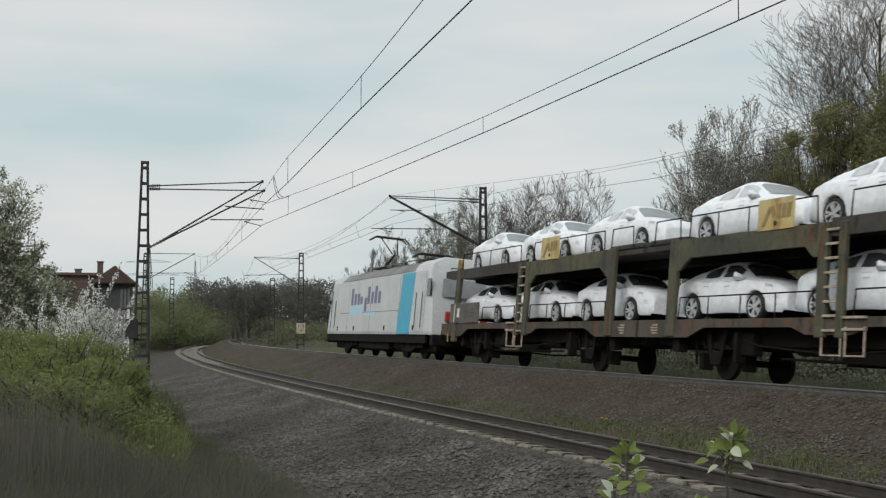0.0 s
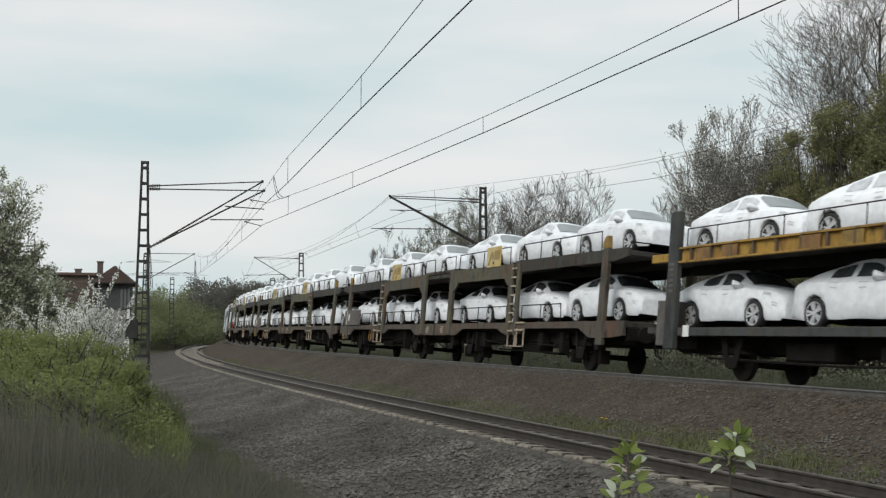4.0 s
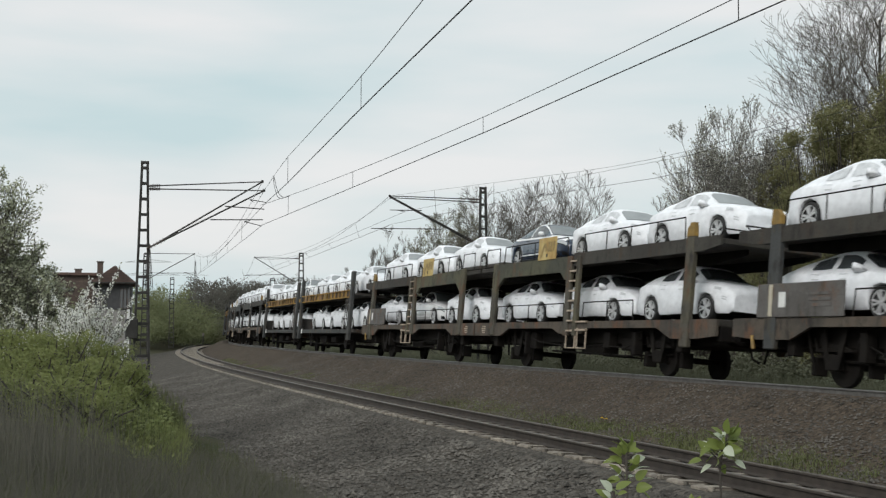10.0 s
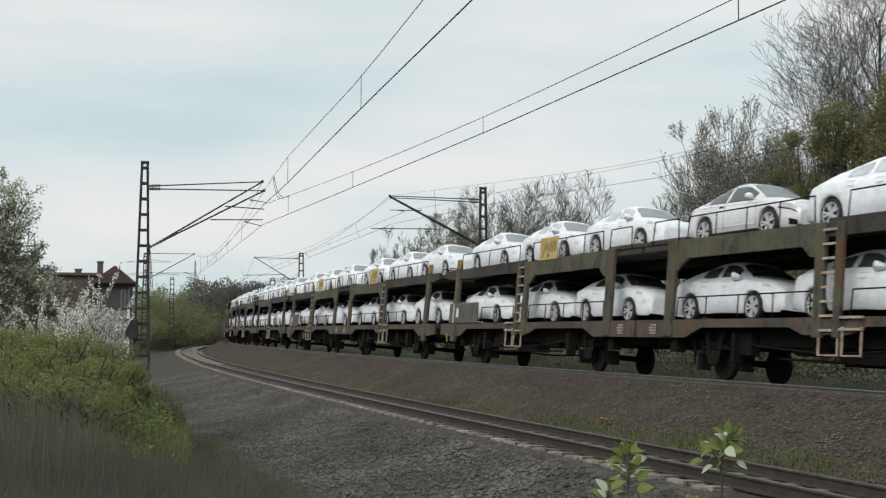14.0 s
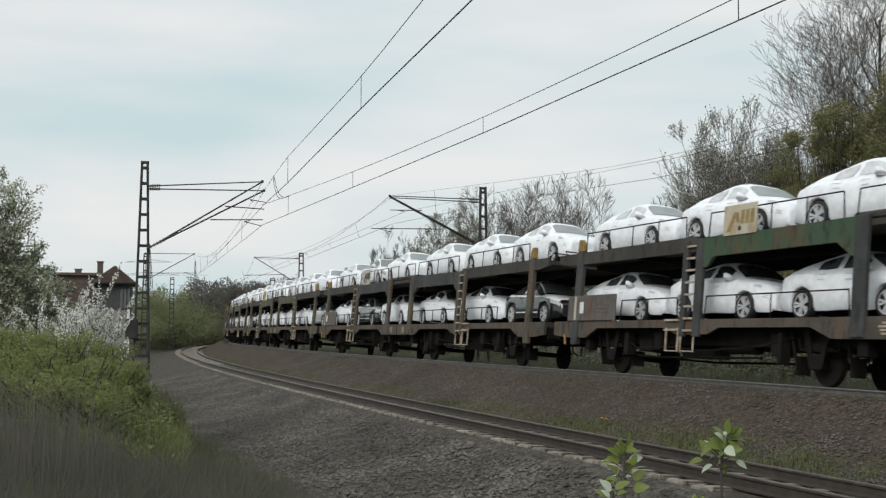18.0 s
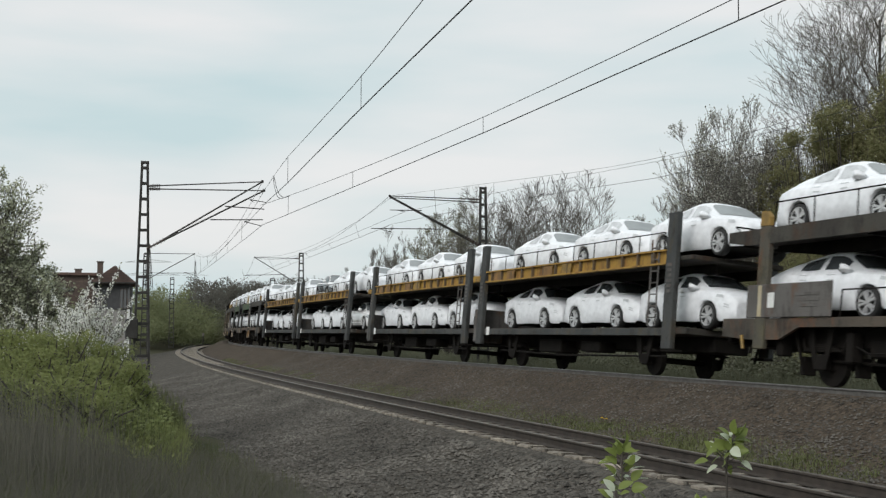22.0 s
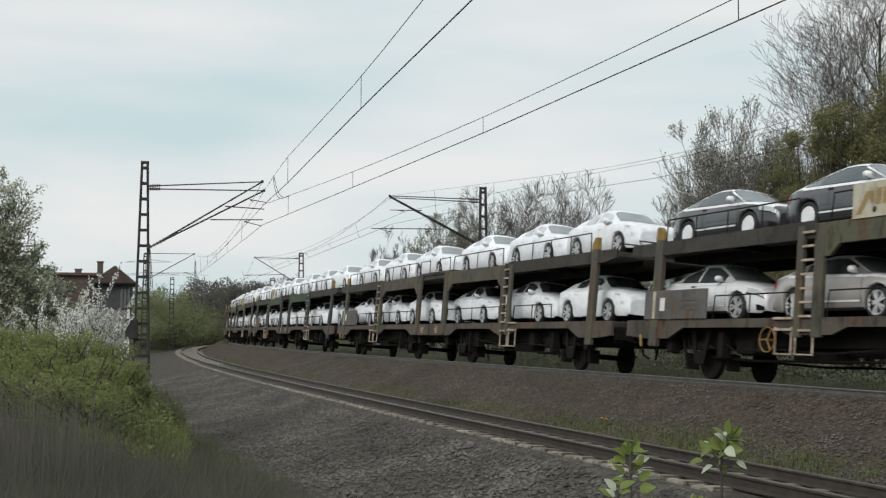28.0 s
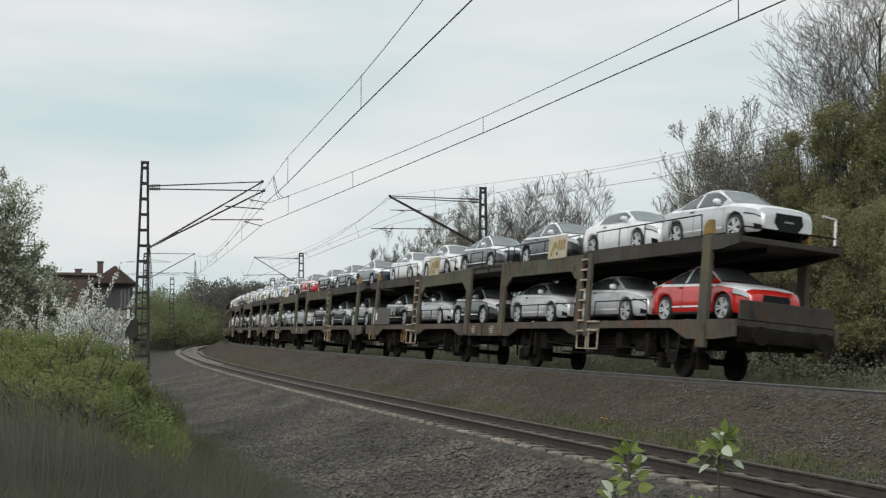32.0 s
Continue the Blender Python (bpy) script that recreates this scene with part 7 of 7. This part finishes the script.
def blades(name, pts, height, width, material, rng, label, lean=0.35):
    """Grass: bent blades of two joined leaves each."""
    n = len(pts)
    h = rng.uniform(0.5, 1.25, n) * height
    az = rng.uniform(0, math.tau, n)
    d = np.stack([np.cos(az), np.sin(az), np.zeros(n)], 1)
    w = np.stack([-np.sin(az), np.cos(az), np.zeros(n)], 1) * width
    ln = rng.uniform(0.1, 1.0, n)[:, None] * lean
    up = np.array([[0, 0, 1.0]])
    p0 = np.asarray(pts)
    p1 = p0 + up * (h * 0.55)[:, None] + d * ln * (h * 0.3)[:, None]
    p2 = p0 + up * (h * 0.98)[:, None] + d * ln * (h * 1.0)[:, None]
    v = np.stack([p0 - w, p0 + w, p1 + w * 0.8, p1 - w * 0.8, p2], 1).reshape(-1, 3)
    b = np.arange(n)[:, None] * 5
    f = np.concatenate([b + [[0, 1, 2]], b + [[0, 2, 3]], b + [[3, 2, 4]]])
    return tagged(quick(name, (v, f), material), label, "grass", kind="stuff")


def strew(rng, n, s0, s1, l0, l1, patch=0.0, scale=0.5):
    """Places on the ground between two lats, in patches."""
    s, lat = rng.uniform(s0, s1, n), rng.uniform(l0, l1, n)
    x, y, _ = along(s, lat)
    if patch:
        k = np.array([noise.noise(Vector((a * scale, b * scale, 3.0))) > patch for a, b in zip(x, y)])
        s, lat, x, y = s[k], lat[k], x[k], y[k]
    z = np.interp(lat, GROUND_LAT, GROUND_Z)
    return np.stack([x, y, z], 1), s, lat


rng = np.random.default_rng(5)
# low undergrowth behind the upper track
def undergrowth():
    pos = []
    for i in range(260):
        s, lat = rng.uniform(-18, 110), -rng.uniform(6.2, 10.5)
        x, y, _ = along(s, lat)
        h = rng.uniform(0.3, 1.0)
        pos.append(clump(rng, (float(x), float(y), 0.1 + h * 0.4), (1.0, 1.0, h * 0.6), 120))
    for i in range(190):
        s, lat = rng.uniform(-20, 34), -rng.uniform(6.0, 8.0)
        x, y, _ = along(s, lat)
        h = rng.uniform(0.5, 1.3)
        pos.append(clump(rng, (float(x), float(y), 0.1 + h * 0.45), (0.9, 0.9, h * 0.6), 200))
    return tagged(quick("undergrowth", leaves_mesh(np.concatenate(pos), 0.07, rng), M["leaf_dim"]), "low tangled undergrowth behind the railway bank", "undergrowth", kind="stuff")


undergrowth()
# tall dry and green grass on the bank before the camera
def bank_points(n, d0, d1, p0, p1, keep_lat=5.4):
    dep = rng.uniform(d0 ** 0.5, d1 ** 0.5, n) ** 2
    px = rng.uniform(p0, p1, n)
    x, y = (px - 784) / 2061 * dep, dep
    s, lat = lat_of(x, y)
    k = lat > near_lat(s) + keep_lat + 0.5 * np.sin(s * 1.7)
    x, y, lat = x[k], y[k], lat[k]
    return np.stack([x, y, np.interp(lat, GROUND_LAT, GROUND_Z) - 0.02], 1)


blades("tall_dry_grass", bank_points(40000, 5.0, 19, -80, 820), 0.46, 0.0028, M["straw"], rng, "tall dry grass and dead stalks on the bank", 1.3)
blades("green_grass", bank_points(9000, 5.5, 34, -80, 760), 0.44, 0.005, M["grass"], rng, "rough green grass on the bank", 0.7)
blades("tall_green_growth", bank_points(6000, 15.5, 26, 60, 335), 0.55, 0.0042, M["leaf_bush"], rng, "tall yellow-green nettles and grass on the bank", 0.8)
blades("far_bank_grass", bank_points(14000, 28, 95, -20, 330, 4.6), 0.55, 0.015, M["grass"], rng, "green grass beside the far mast")
q = bank_points(2600, 9.5, 19.5, -80, 260)
q = q[rng.random(len(q)) < np.interp(784 + 2061 * q[:, 0] / q[:, 1], (-80, 120, 260), (1.0, 0.8, 0.15))]
blades("dead_stalks", q, 0.95, 0.0036, M["straw"], rng, "tall dead stalks standing among the weeds", 0.3)
# the strip between the tracks and the growth behind the upper track
p, s, lat = strew(rng, 46000, -20, 60, 3.5, 5.4, -0.12, 0.35)
p[:, 2] = np.interp(lat, (3.5, 4.05, 4.5, 4.9, 5.3), (-0.2, -0.36, -0.48, -0.56, -0.44)) - 0.02
blades("strip_grass", p, 0.10, 0.0060, M["strip"], rng, "short grass growing between the two tracks", 1.0)
p, s, lat = strew(rng, 34000, -18, 6, 3.3, 5.3, -0.10, 1.1)
p[:, 2] = np.interp(lat, (3.4, 4.05, 4.5, 4.9, 5.3), (-0.17, -0.36, -0.48, -0.56, -0.44)) - 0.02
k = rng.random(len(p)) < np.interp(s, (-14, -6, 0, 6), (1.0, 0.9, 0.35, 0.05)) * np.interp(lat, (3.4, 4.1, 5.0, 5.3), (0.15, 1.0, 0.9, 0.3))
blades("strip_weeds", p[k], 0.11, 0.0065, M["strip"], rng, "low green weeds along the foot of the ballast bank", 1.1)
p, s, lat = strew(rng, 30000, -22, 70, -8, -3.0)
blades("back_grass", p, 0.52, 0.009, M["verge"], rng, "rank grass behind the upper track")


# ---- the signal house behind the blossom ----
def signal_house():
    th = empty("signal_house", "old brick signal house with a pyramid roof and chimneys", "house")
    x, y = spot(170, 112)
    th.matrix_basis = pose(x, y, -0.3, 0, 0, 12)
    k = 112 / 2061
    X = lambda px: (px - 170) * k
    Z = lambda py: 1.807 + (587 - py) * k + 0.3
    def wall(name, x0, x1, y0, y1, z0, z1, m, label=""):
        return part(name, box(B(), x0, x1, y0, y1, z0, z1, 0.02), m, th, label)
    main = wall("wall", X(98), X(172), 0.0, 6.0, 0, Z(489), M["brick"], "dark brick wall")
    roof = part("flat_roof", box(B(), X(94), X(174), -0.3, 6.3, Z(489), Z(484), 0.03), M["roof"], th)
    tower = wall("tower_wall", X(172), X(228), -1.2, 4.2, 0, Z(549), M["render_wall"], "pale rendered lower wall")
    up = wall("tower_cladding", X(170), X(229), -1.3, 4.3, Z(549), Z(503), M["slate"], "grey slate cladding")
    bm = B()
    ex0, ex1, ey0, ey1, ez = X(163), X(240), -2.0, 5.0, Z(502)
    lo = [bm.verts.new(v) for v in ((ex0, ey0, ez), (ex1, ey0, ez), (ex1, ey1, ez), (ex0, ey1, ez))]
    lo2 = [bm.verts.new((v.co.x, v.co.y, ez - 0.16)) for v in lo]
    tip = bm.verts.new((X(200), 1.5, Z(469)))
    for i in range(4):
        bm.faces.new((lo[i], lo[(i + 1) % 4], tip))
        bm.faces.new((lo2[i], lo2[(i + 1) % 4], lo[(i + 1) % 4], lo[i]))
    bm.faces.new(lo2[::-1])
    rf = part("pyramid_roof", bm, M["roof"], th, "brown tiled pyramid roof")
    # courses of tiles laid on the front slope
    a, b, t = Vector((ex0, ey0, ez)), Vector((ex1, ey0, ez)), Vector((X(200), 1.5, Z(469)))
    nrm = (b - a).cross(t - a).normalized()
    for i in range(8):
        p0, p1 = a.lerp(t, i / 8), b.lerp(t, i / 8)
        q0, q1 = a.lerp(t, (i + 1) / 8), b.lerp(t, (i + 1) / 8)
        bm = B()
        f = bm.faces.new([bm.verts.new(v) for v in (p0 + nrm * 0.06, p1 + nrm * 0.06, q1 + nrm * 0.015, q0 + nrm * 0.015)])
        bmesh.ops.solidify(bm, geom=[f], thickness=0.03)
        part("tile_course", bm, M["roof"], rf)
    for px, w, y0, y1 in ((135, 0.28, 474, 484), (173, 0.26, 460, 490)):
        ch = part("chimney", box(B(), X(px) - w, X(px) + w, 2.0, 2.7, Z(y1) - 0.4, Z(y0 + 3), 0.02), M["brick"], th, "brick chimney")
        part("chimney_cap", box(B(), X(px) - w - 0.08, X(px) + w + 0.08, 1.92, 2.78, Z(y0 + 3), Z(y0 + 1), 0.02), M["mortar"], ch)
    for px0, px1, py0, py1, sash in ((112, 119, 510, 516, True), (120, 133, 511, 517, False)):
        w = part("window", box(B(), X(px0), X(px1), -0.06, 0.04, Z(py1), Z(py0), 0.01), M["render_wall"] if sash else M["trim"], th)
        part("pane", box(B(), X(px0) + 0.06, X(px1) - 0.06, -0.075, -0.055, Z(py1) + 0.05, Z(py0) - 0.05), M["glass"] if not sash else M["white_label"], w)
    for px in (213, 219, 225):
        w = part("window", box(B(), X(px), X(px + 5), -1.36, -1.28, Z(548), Z(512), 0.01), M["board"], th, "tall narrow window")
        part("pane", box(B(), X(px) + 0.05, X(px + 5) - 0.05, -1.375, -1.355, Z(546), Z(514)), M["glass"], w)
    part("corner_board", box(B(), X(225), X(230), -1.4, -1.2, 0, Z(549), 0.01), M["white_label"], th)
    part("gutter", tube(B(), (X(163), -2.05, Z(503)), (X(240), -2.05, Z(503)), 0.07, 0.07, 8), M["mast"], th)
    part("drain_pipe", tube(B(), (X(231), -1.35, 0), (X(231), -1.35, Z(503)), 0.05, 0.05, 6), M["mast"], th)
    # brick courses on the main front, proud of their joints
    n = 0
    for row in range(22):
        z = Z(489) - 0.13 - row * 0.12
        if z < Z(545):
            break
        bm = B()
        xx = X(99) + (0.12 if row % 2 else 0)
        while xx < X(170):
            box(bm, xx, xx + 0.23, -0.012, 0.0, z, z + 0.10)
            xx += 0.245
        ob = part("brick_course", bm, M["brick"], main)
        ob["kind"] = "stuff"
    return th


signal_house()


# a far power pylon seen over the wood
def pylon(px, dep, py, w):
    # beyond 500 m haze is put into the steel's colour
    steel = M["mast"] if dep < 500 else M["wire_hazed"]
    th = empty("power_pylon", "thin grey lattice power pylon far beyond the wood", "pylon", "power pylons")
    x, y = spot(px, dep)
    h = top(py, dep)
    th.matrix_basis = pose(x, y, 0)
    bm = B()
    for sx in (-1, 1):
        for sy in (-1, 1):
            tube(bm, (sx * w, sy * w, 0), (sx * 0.25, sy * 0.25, h), 0.16, 0.10, 4)
    n = 9
    for i in range(n):
        f0, f1 = i / n, (i + 1) / n
        a, b = w + (0.25 - w) * f0, w + (0.25 - w) * f1
        for sy in (-1, 1):
            tube(bm, (-a, sy * a, h * f0), (b, sy * b, h * f1), 0.07, 0.07, 3)
            tube(bm, (a, sy * a, h * f0), (-b, sy * b, h * f1), 0.07, 0.07, 3)
    part("tower", bm, steel, th)
    for zz, wd in ((h * 0.80, 8.5), (h * 0.66, 11.5)):
        bm = B()
        for sd in (-1, 1):
            tube(bm, (0, 0, zz + 1.0), (sd * wd, 0, zz), 0.10, 0.06, 4)
            tube(bm, (0, 0, zz), (sd * wd, 0, zz), 0.10, 0.06, 4)
        part("cross_arm", bm, steel, th)
    return th


pylon(262, 420, 432, 2.6)
pylon(345, 760, 462, 1.6)


# a small white marker on the far bank
def marker(px, dep, py0, py1):
    x, y = spot(px, dep)
    th = empty("marker_post", "small white marker post beside the track", "post")
    th.matrix_basis = pose(x, y, top(py1, dep))
    h = (py1 - py0) / 2061 * dep
    part("post", tube(B(), (0, 0, -0.3), (0, 0, h * 0.75), 0.05, 0.05, 6), M["mast"], th)
    part("head", box(B(), -0.10, 0.10, -0.04, 0.04, h * 0.6, h, 0.02), M["board"], th)


marker(361, 105, 590, 603)


# ---- the young sprigs close to the lens ----
SPRIGS = []


def leaf_blade(bm, root, d, face, length, width, curl):
    """One broad leaf, folded a little along its midrib, its face turned towards the given way."""
    d = Vector(d).normalized()
    side = d.cross(Vector(face)).normalized()
    up = side.cross(d)
    n = 7
    rows = []
    for i in range(n + 1):
        f = i / n
        w = width * max(0.03, math.sin(math.pi * f ** 0.8)) ** 0.75
        c = Vector(root) + d * length * f - up * curl * length * f * f
        rows.append([bm.verts.new(c - side * w + up * w * 0.3), bm.verts.new(c - side * w * 0.5 + up * w * 0.1), bm.verts.new(c), bm.verts.new(c + side * w * 0.5 + up * w * 0.1), bm.verts.new(c + side * w + up * w * 0.3)])
    for a, b in zip(rows, rows[1:]):
        for i in range(4):
            f = bm.faces.new((a[i], a[i + 1], b[i + 1], b[i]))
            f.smooth = True


def sprig(px, py_top, py_low, dep, seed, n, spread, lean=0.0):
    """A young shoot: a stem with short side twigs, each ending in a few leaves."""
    rng = random.Random(seed)
    th = empty("leafy_sprig", "young sprig with fresh light green leaves", "plant", "sprigs before the lens")
    x, y = spot(px, dep)
    z0 = float(ground_z([x], [y])[0])
    th.matrix_basis = pose(x, y, z0)
    k = dep / 2061
    h = top(py_top, dep) - z0
    zl = top(py_low, dep) - z0
    mid = lambda f: Vector((lean * k * f * f, 0, zl + (h - 0.03 - zl) * f))
    stem = pipe(B(), [(0, 0, -0.05), (0.012, 0, zl * 0.5), (0, 0, zl), mid(0.5), mid(1.0)], 0.0032, 6)
    for i in range(n):
        f = min(1.0, i / (n - 1) * 1.02)
        az = i * 2.4 + rng.uniform(-0.5, 0.5)
        out = Vector((math.cos(az), 0.7 * math.sin(az), rng.uniform(0.1, 0.8)))
        reach = spread * k * (1.0 * (1 - f) + 0.1) * rng.uniform(0.4, 1.2)
        root = mid(f) + out * reach
        if reach > 0.012:
            pipe(stem, [mid(f), root], 0.0016, 4)
        d = Vector((math.cos(az) + rng.uniform(-0.5, 0.5), 0.6 * math.sin(az), rng.uniform(-0.5, 0.9) + 0.7 * f))
        face = Vector((rng.uniform(-0.7, 0.7), rng.uniform(-1.0, 0.1), rng.uniform(0.2, 1.0)))
        L = spread * k * rng.uniform(0.55, 0.95)
        bm = B()
        leaf_blade(bm, root, d, face, L, L * rng.uniform(0.25, 0.36), rng.uniform(0.0, 0.5))
        part("leaf", bm, M["sprig_pale"] if rng.random() < 0.22 else M["sprig"], th)
    part("stem", stem, M["bark"], th)
    SPRIGS.append((th, rng.uniform(0, 6)))
    return th


sprig(1111, 768, 868, 3.1, 4, 36, 31)
sprig(1274, 746, 828, 3.3, 9, 38, 32, 14)
sprig(1090, 842, 900, 2.9, 12, 9, 34)
sprig(1236, 868, 930, 2.9, 15, 9, 32)

# small yellow flowers in the strip
for i, (px, py) in enumerate(((1063, 742), (1165, 760), (1090, 755), (840, 715))):
    dep = 2.3 * 2061 / (py - 587)
    x, y = spot(px, dep)
    th = empty("dandelion", "small yellow flower in the trackside grass", "flower", "dandelions")
    th.matrix_basis = pose(x, y, top(py, dep) - 0.1)
    part("stalk", tube(B(), (0, 0, -0.1), (0, 0, 0.1), 0.006, 0.005, 5), M["grass"], th)
    part("flower_head", tube(B(), (0, 0, 0.09), (0, 0, 0.12), 0.02 + 0.02 * (i == 0), 0.05 if i == 0 else 0.03, 8), M["yellow"], th)


# ---- loose stones on the beds ----
def loose_stones(name, n, s0, s1, l0, l1, prof, size, label, seed):
    rng = np.random.default_rng(seed)
    s = s0 + (s1 - s0) * rng.random(n) ** 1.35
    f = rng.uniform(l0, l1, n)
    ico = np.array([(0, 0, 1), (0.9, 0, 0.1), (0.25, 0.85, 0.05), (-0.75, 0.5, 0.1), (-0.7, -0.55, 0), (0.3, -0.85, 0.1)])
    tri = np.array([(0, 1, 2), (0, 2, 3), (0, 3, 4), (0, 4, 5), (0, 5, 1)])
    x, y, z = np.empty(n), np.empty(n), np.empty(n)
    for i in range(n):
        p = prof(s[i])
        la = np.interp(f[i], np.arange(len(p)), [q[0] for q in p])
        zz = np.interp(f[i], np.arange(len(p)), [q[1] for q in p])
        x[i], y[i], _ = along(s[i], la)
        z[i] = zz
    r = rng.uniform(0.5, 1.3, n)[:, None, None] * size
    v = ico[None] * r * rng.uniform(0.65, 1.3, (n, 6, 3))
    a = rng.uniform(0, math.tau, n)
    c, sn = np.cos(a)[:, None], np.sin(a)[:, None]
    vx, vy = v[:, :, 0] * c - v[:, :, 1] * sn, v[:, :, 0] * sn + v[:, :, 1] * c
    verts = np.stack([vx + x[:, None], vy + y[:, None], v[:, :, 2] * 0.75 + z[:, None] + 0.01], 2).reshape(-1, 3)
    faces = (np.arange(n)[:, None, None] * 6 + tri[None]).reshape(-1, 3)
    return tagged(quick(name, (verts, faces), M["stone"]), label, "gravel", kind="stuff")


loose_stones("lower_bed_stones", 26000, -16, 34, 9.4, 16.6, near_profile, 0.040, "loose grey ballast stones beside the lower track", 21)
loose_stones("inner_shoulder_stones", 5000, -14, 30, 0.6, 2.6, near_profile, 0.034, "loose grey ballast stones between the tracks", 22)
loose_stones("upper_bed_stones", 16000, -14, 40, 9.2, 15.4, far_profile, 0.034, "loose brown ballast stones on the upper bank", 23)


def dandelion():
    """A small tuft of yellow flower heads on short stems beside the lower track."""
    rng = random.Random(8)
    x, y, _ = along(-2.6, 3.95)
    th = empty("dandelion", "yellow dandelion in flower beside the lower track", "flower")
    th.matrix_basis = pose(float(x), float(y), -0.36)
    stems, leaves = B(), B()
    for k in range(7):
        a, l = k * 0.9, rng.uniform(0.10, 0.2)
        leaf_blade(leaves, Vector((0, 0, 0.02)), Vector((math.cos(a), math.sin(a), 0.5)).normalized(), Vector((0, 0, 1)), l, 0.03, 0.2)
    for k in range(5):
        tip = Vector((rng.uniform(-0.07, 0.07), rng.uniform(-0.07, 0.07), rng.uniform(0.16, 0.24)))
        tube(stems, (tip.x * 0.2, tip.y * 0.2, 0), tip, 0.005, 0.004, 5)
        bm = B()
        for ring, (n, r, z) in enumerate(((14, 0.034, 0.004), (10, 0.024, 0.012), (6, 0.013, 0.018))):
            for i in range(n):
                b = math.tau * (i + 0.5 * ring) / n
                d = Vector((math.cos(b), math.sin(b), 0))
                e = Vector((-d.y, d.x, 0)) * 0.006
                bm.faces.new([bm.verts.new(tip + q) for q in (d * 0.004 - e * 0.5, d * 0.004 + e * 0.5, d * r + e + Vector((0, 0, z)), d * r - e + Vector((0, 0, z)))])
        part("flower_head", bm, M["petal"], th, "bright yellow petals")
    part("stems", stems, M["grass"], th)
    part("leaves", leaves, M["grass"], th)


dandelion()


# ---- sleepers ----
def sleeper_mesh(seed):
    """A concrete sleeper, stained along its middle; its worn ends half buried in stones, light on them put into a paler
    colour.
    """
    rng = random.Random(seed)
    bm = B()
    box(bm, -0.12, 0.12, -1.10, 1.10, -0.21, 0.0, 0.02)
    for sd in (-1, 1):
        n = len(bm.faces)
        rows = []
        for i in range(5):
            y = sd * (1.10 + 0.14 * i / 4)
            w = 0.165 + rng.uniform(-0.03, 0.03)
            e = (0.004, 0.008, 0.006, 0.0, -0.018)[i]
            rows.append([bm.verts.new((a * w + rng.uniform(-0.015, 0.015), y + rng.uniform(-0.01, 0.01), z + rng.uniform(-0.009, 0.009))) for a, z in ((-1.0, -0.21), (-1.0, -0.022), (-0.88, e), (0.0, e + 0.002), (0.88, e), (1.0, -0.022), (1.0, -0.21))])
        for p, q in zip(rows, rows[1:]):
            for k in range(6):
                bm.faces.new((p[k], p[k + 1], q[k + 1], q[k]))
        bm.faces.new(rows[-1])
        bm.faces.ensure_lookup_table()
        for f in list(bm.faces)[n:]:
            f.material_index = 1
    me = bpy.data.meshes.new("sleeper")
    bmesh.ops.recalc_face_normals(bm, faces=bm.faces)
    bm.to_mesh(me)
    bm.free()
    me.materials.append(M["sleeper"])
    me.materials.append(M["sleeper_end"])
    return me


SL = [sleeper_mesh(i) for i in range(6)]
for i in range(96):
    s = -14 + i * 0.61
    x, y, h = along(s, near_lat(s))
    ob = new("sleeper", SL[(i * 5 + i // 4) % 6])
    ob.parent = bed_near
    ob.matrix_basis = Matrix.Translation((float(x), float(y), -0.172)) @ Matrix.Rotation(float(h), 4, "Z") @ Matrix.Rotation(math.atan(CANT_NEAR), 4, "X")


def far_sleepers():
    """Concrete sleepers of the lower track round the far curve, in the ends' pale tone."""
    verts, faces = [], []
    for i in range(150):
        s = 44.8 + i * 0.61
        lat = near_lat(s)
        for k, (ds, dl, z) in enumerate(((-0.14, -1.25, 0), (0.14, -1.25, 0), (0.14, 1.25, 0), (-0.14, 1.25, 0), (-0.14, -1.25, 0.04), (0.14, -1.25, 0.04), (0.14, 1.25, 0.04), (-0.14, 1.25, 0.04))):
            x, y, _ = along(s + ds, lat + dl)
            verts.append((float(x), float(y), -0.19 + dl * CANT_NEAR + z))
        b = i * 8
        faces += [(b + q[0], b + q[1], b + q[2], b + q[3]) for q in ((4, 5, 6, 7), (0, 1, 5, 4), (1, 2, 6, 5), (2, 3, 7, 6), (3, 0, 4, 7))]
    ob = mesh_object("far_sleepers", verts, faces, M["sleeper_end"], bed_near)
    ob["kind"] = "stuff"


far_sleepers()


# ---- movement ----
def motions():
    """Carries the train along the curve, slowly gaining speed."""
    times = [float(t) for t in range(33)]
    for th, off, base, rev, z in RIDERS:
        walk(th, [(t, ride(head_s(t) + off, base, rev, z)) for t in times])
    # the sprigs nod in the wind
    for th, ph in SPRIGS:
        base = th.matrix_basis.copy()
        rows = []
        for i in range(65):
            t = i * 0.5
            gust = 0.6 + 0.4 * math.sin(t * 0.37 + ph)
            rows.append((t, base @ pose(0, 0, 0, 0.5 * gust * math.sin(t * 2.3 + ph), 0.9 * gust * math.sin(t * 1.7 + ph * 2), 0)))
        walk(th, rows)


motions()
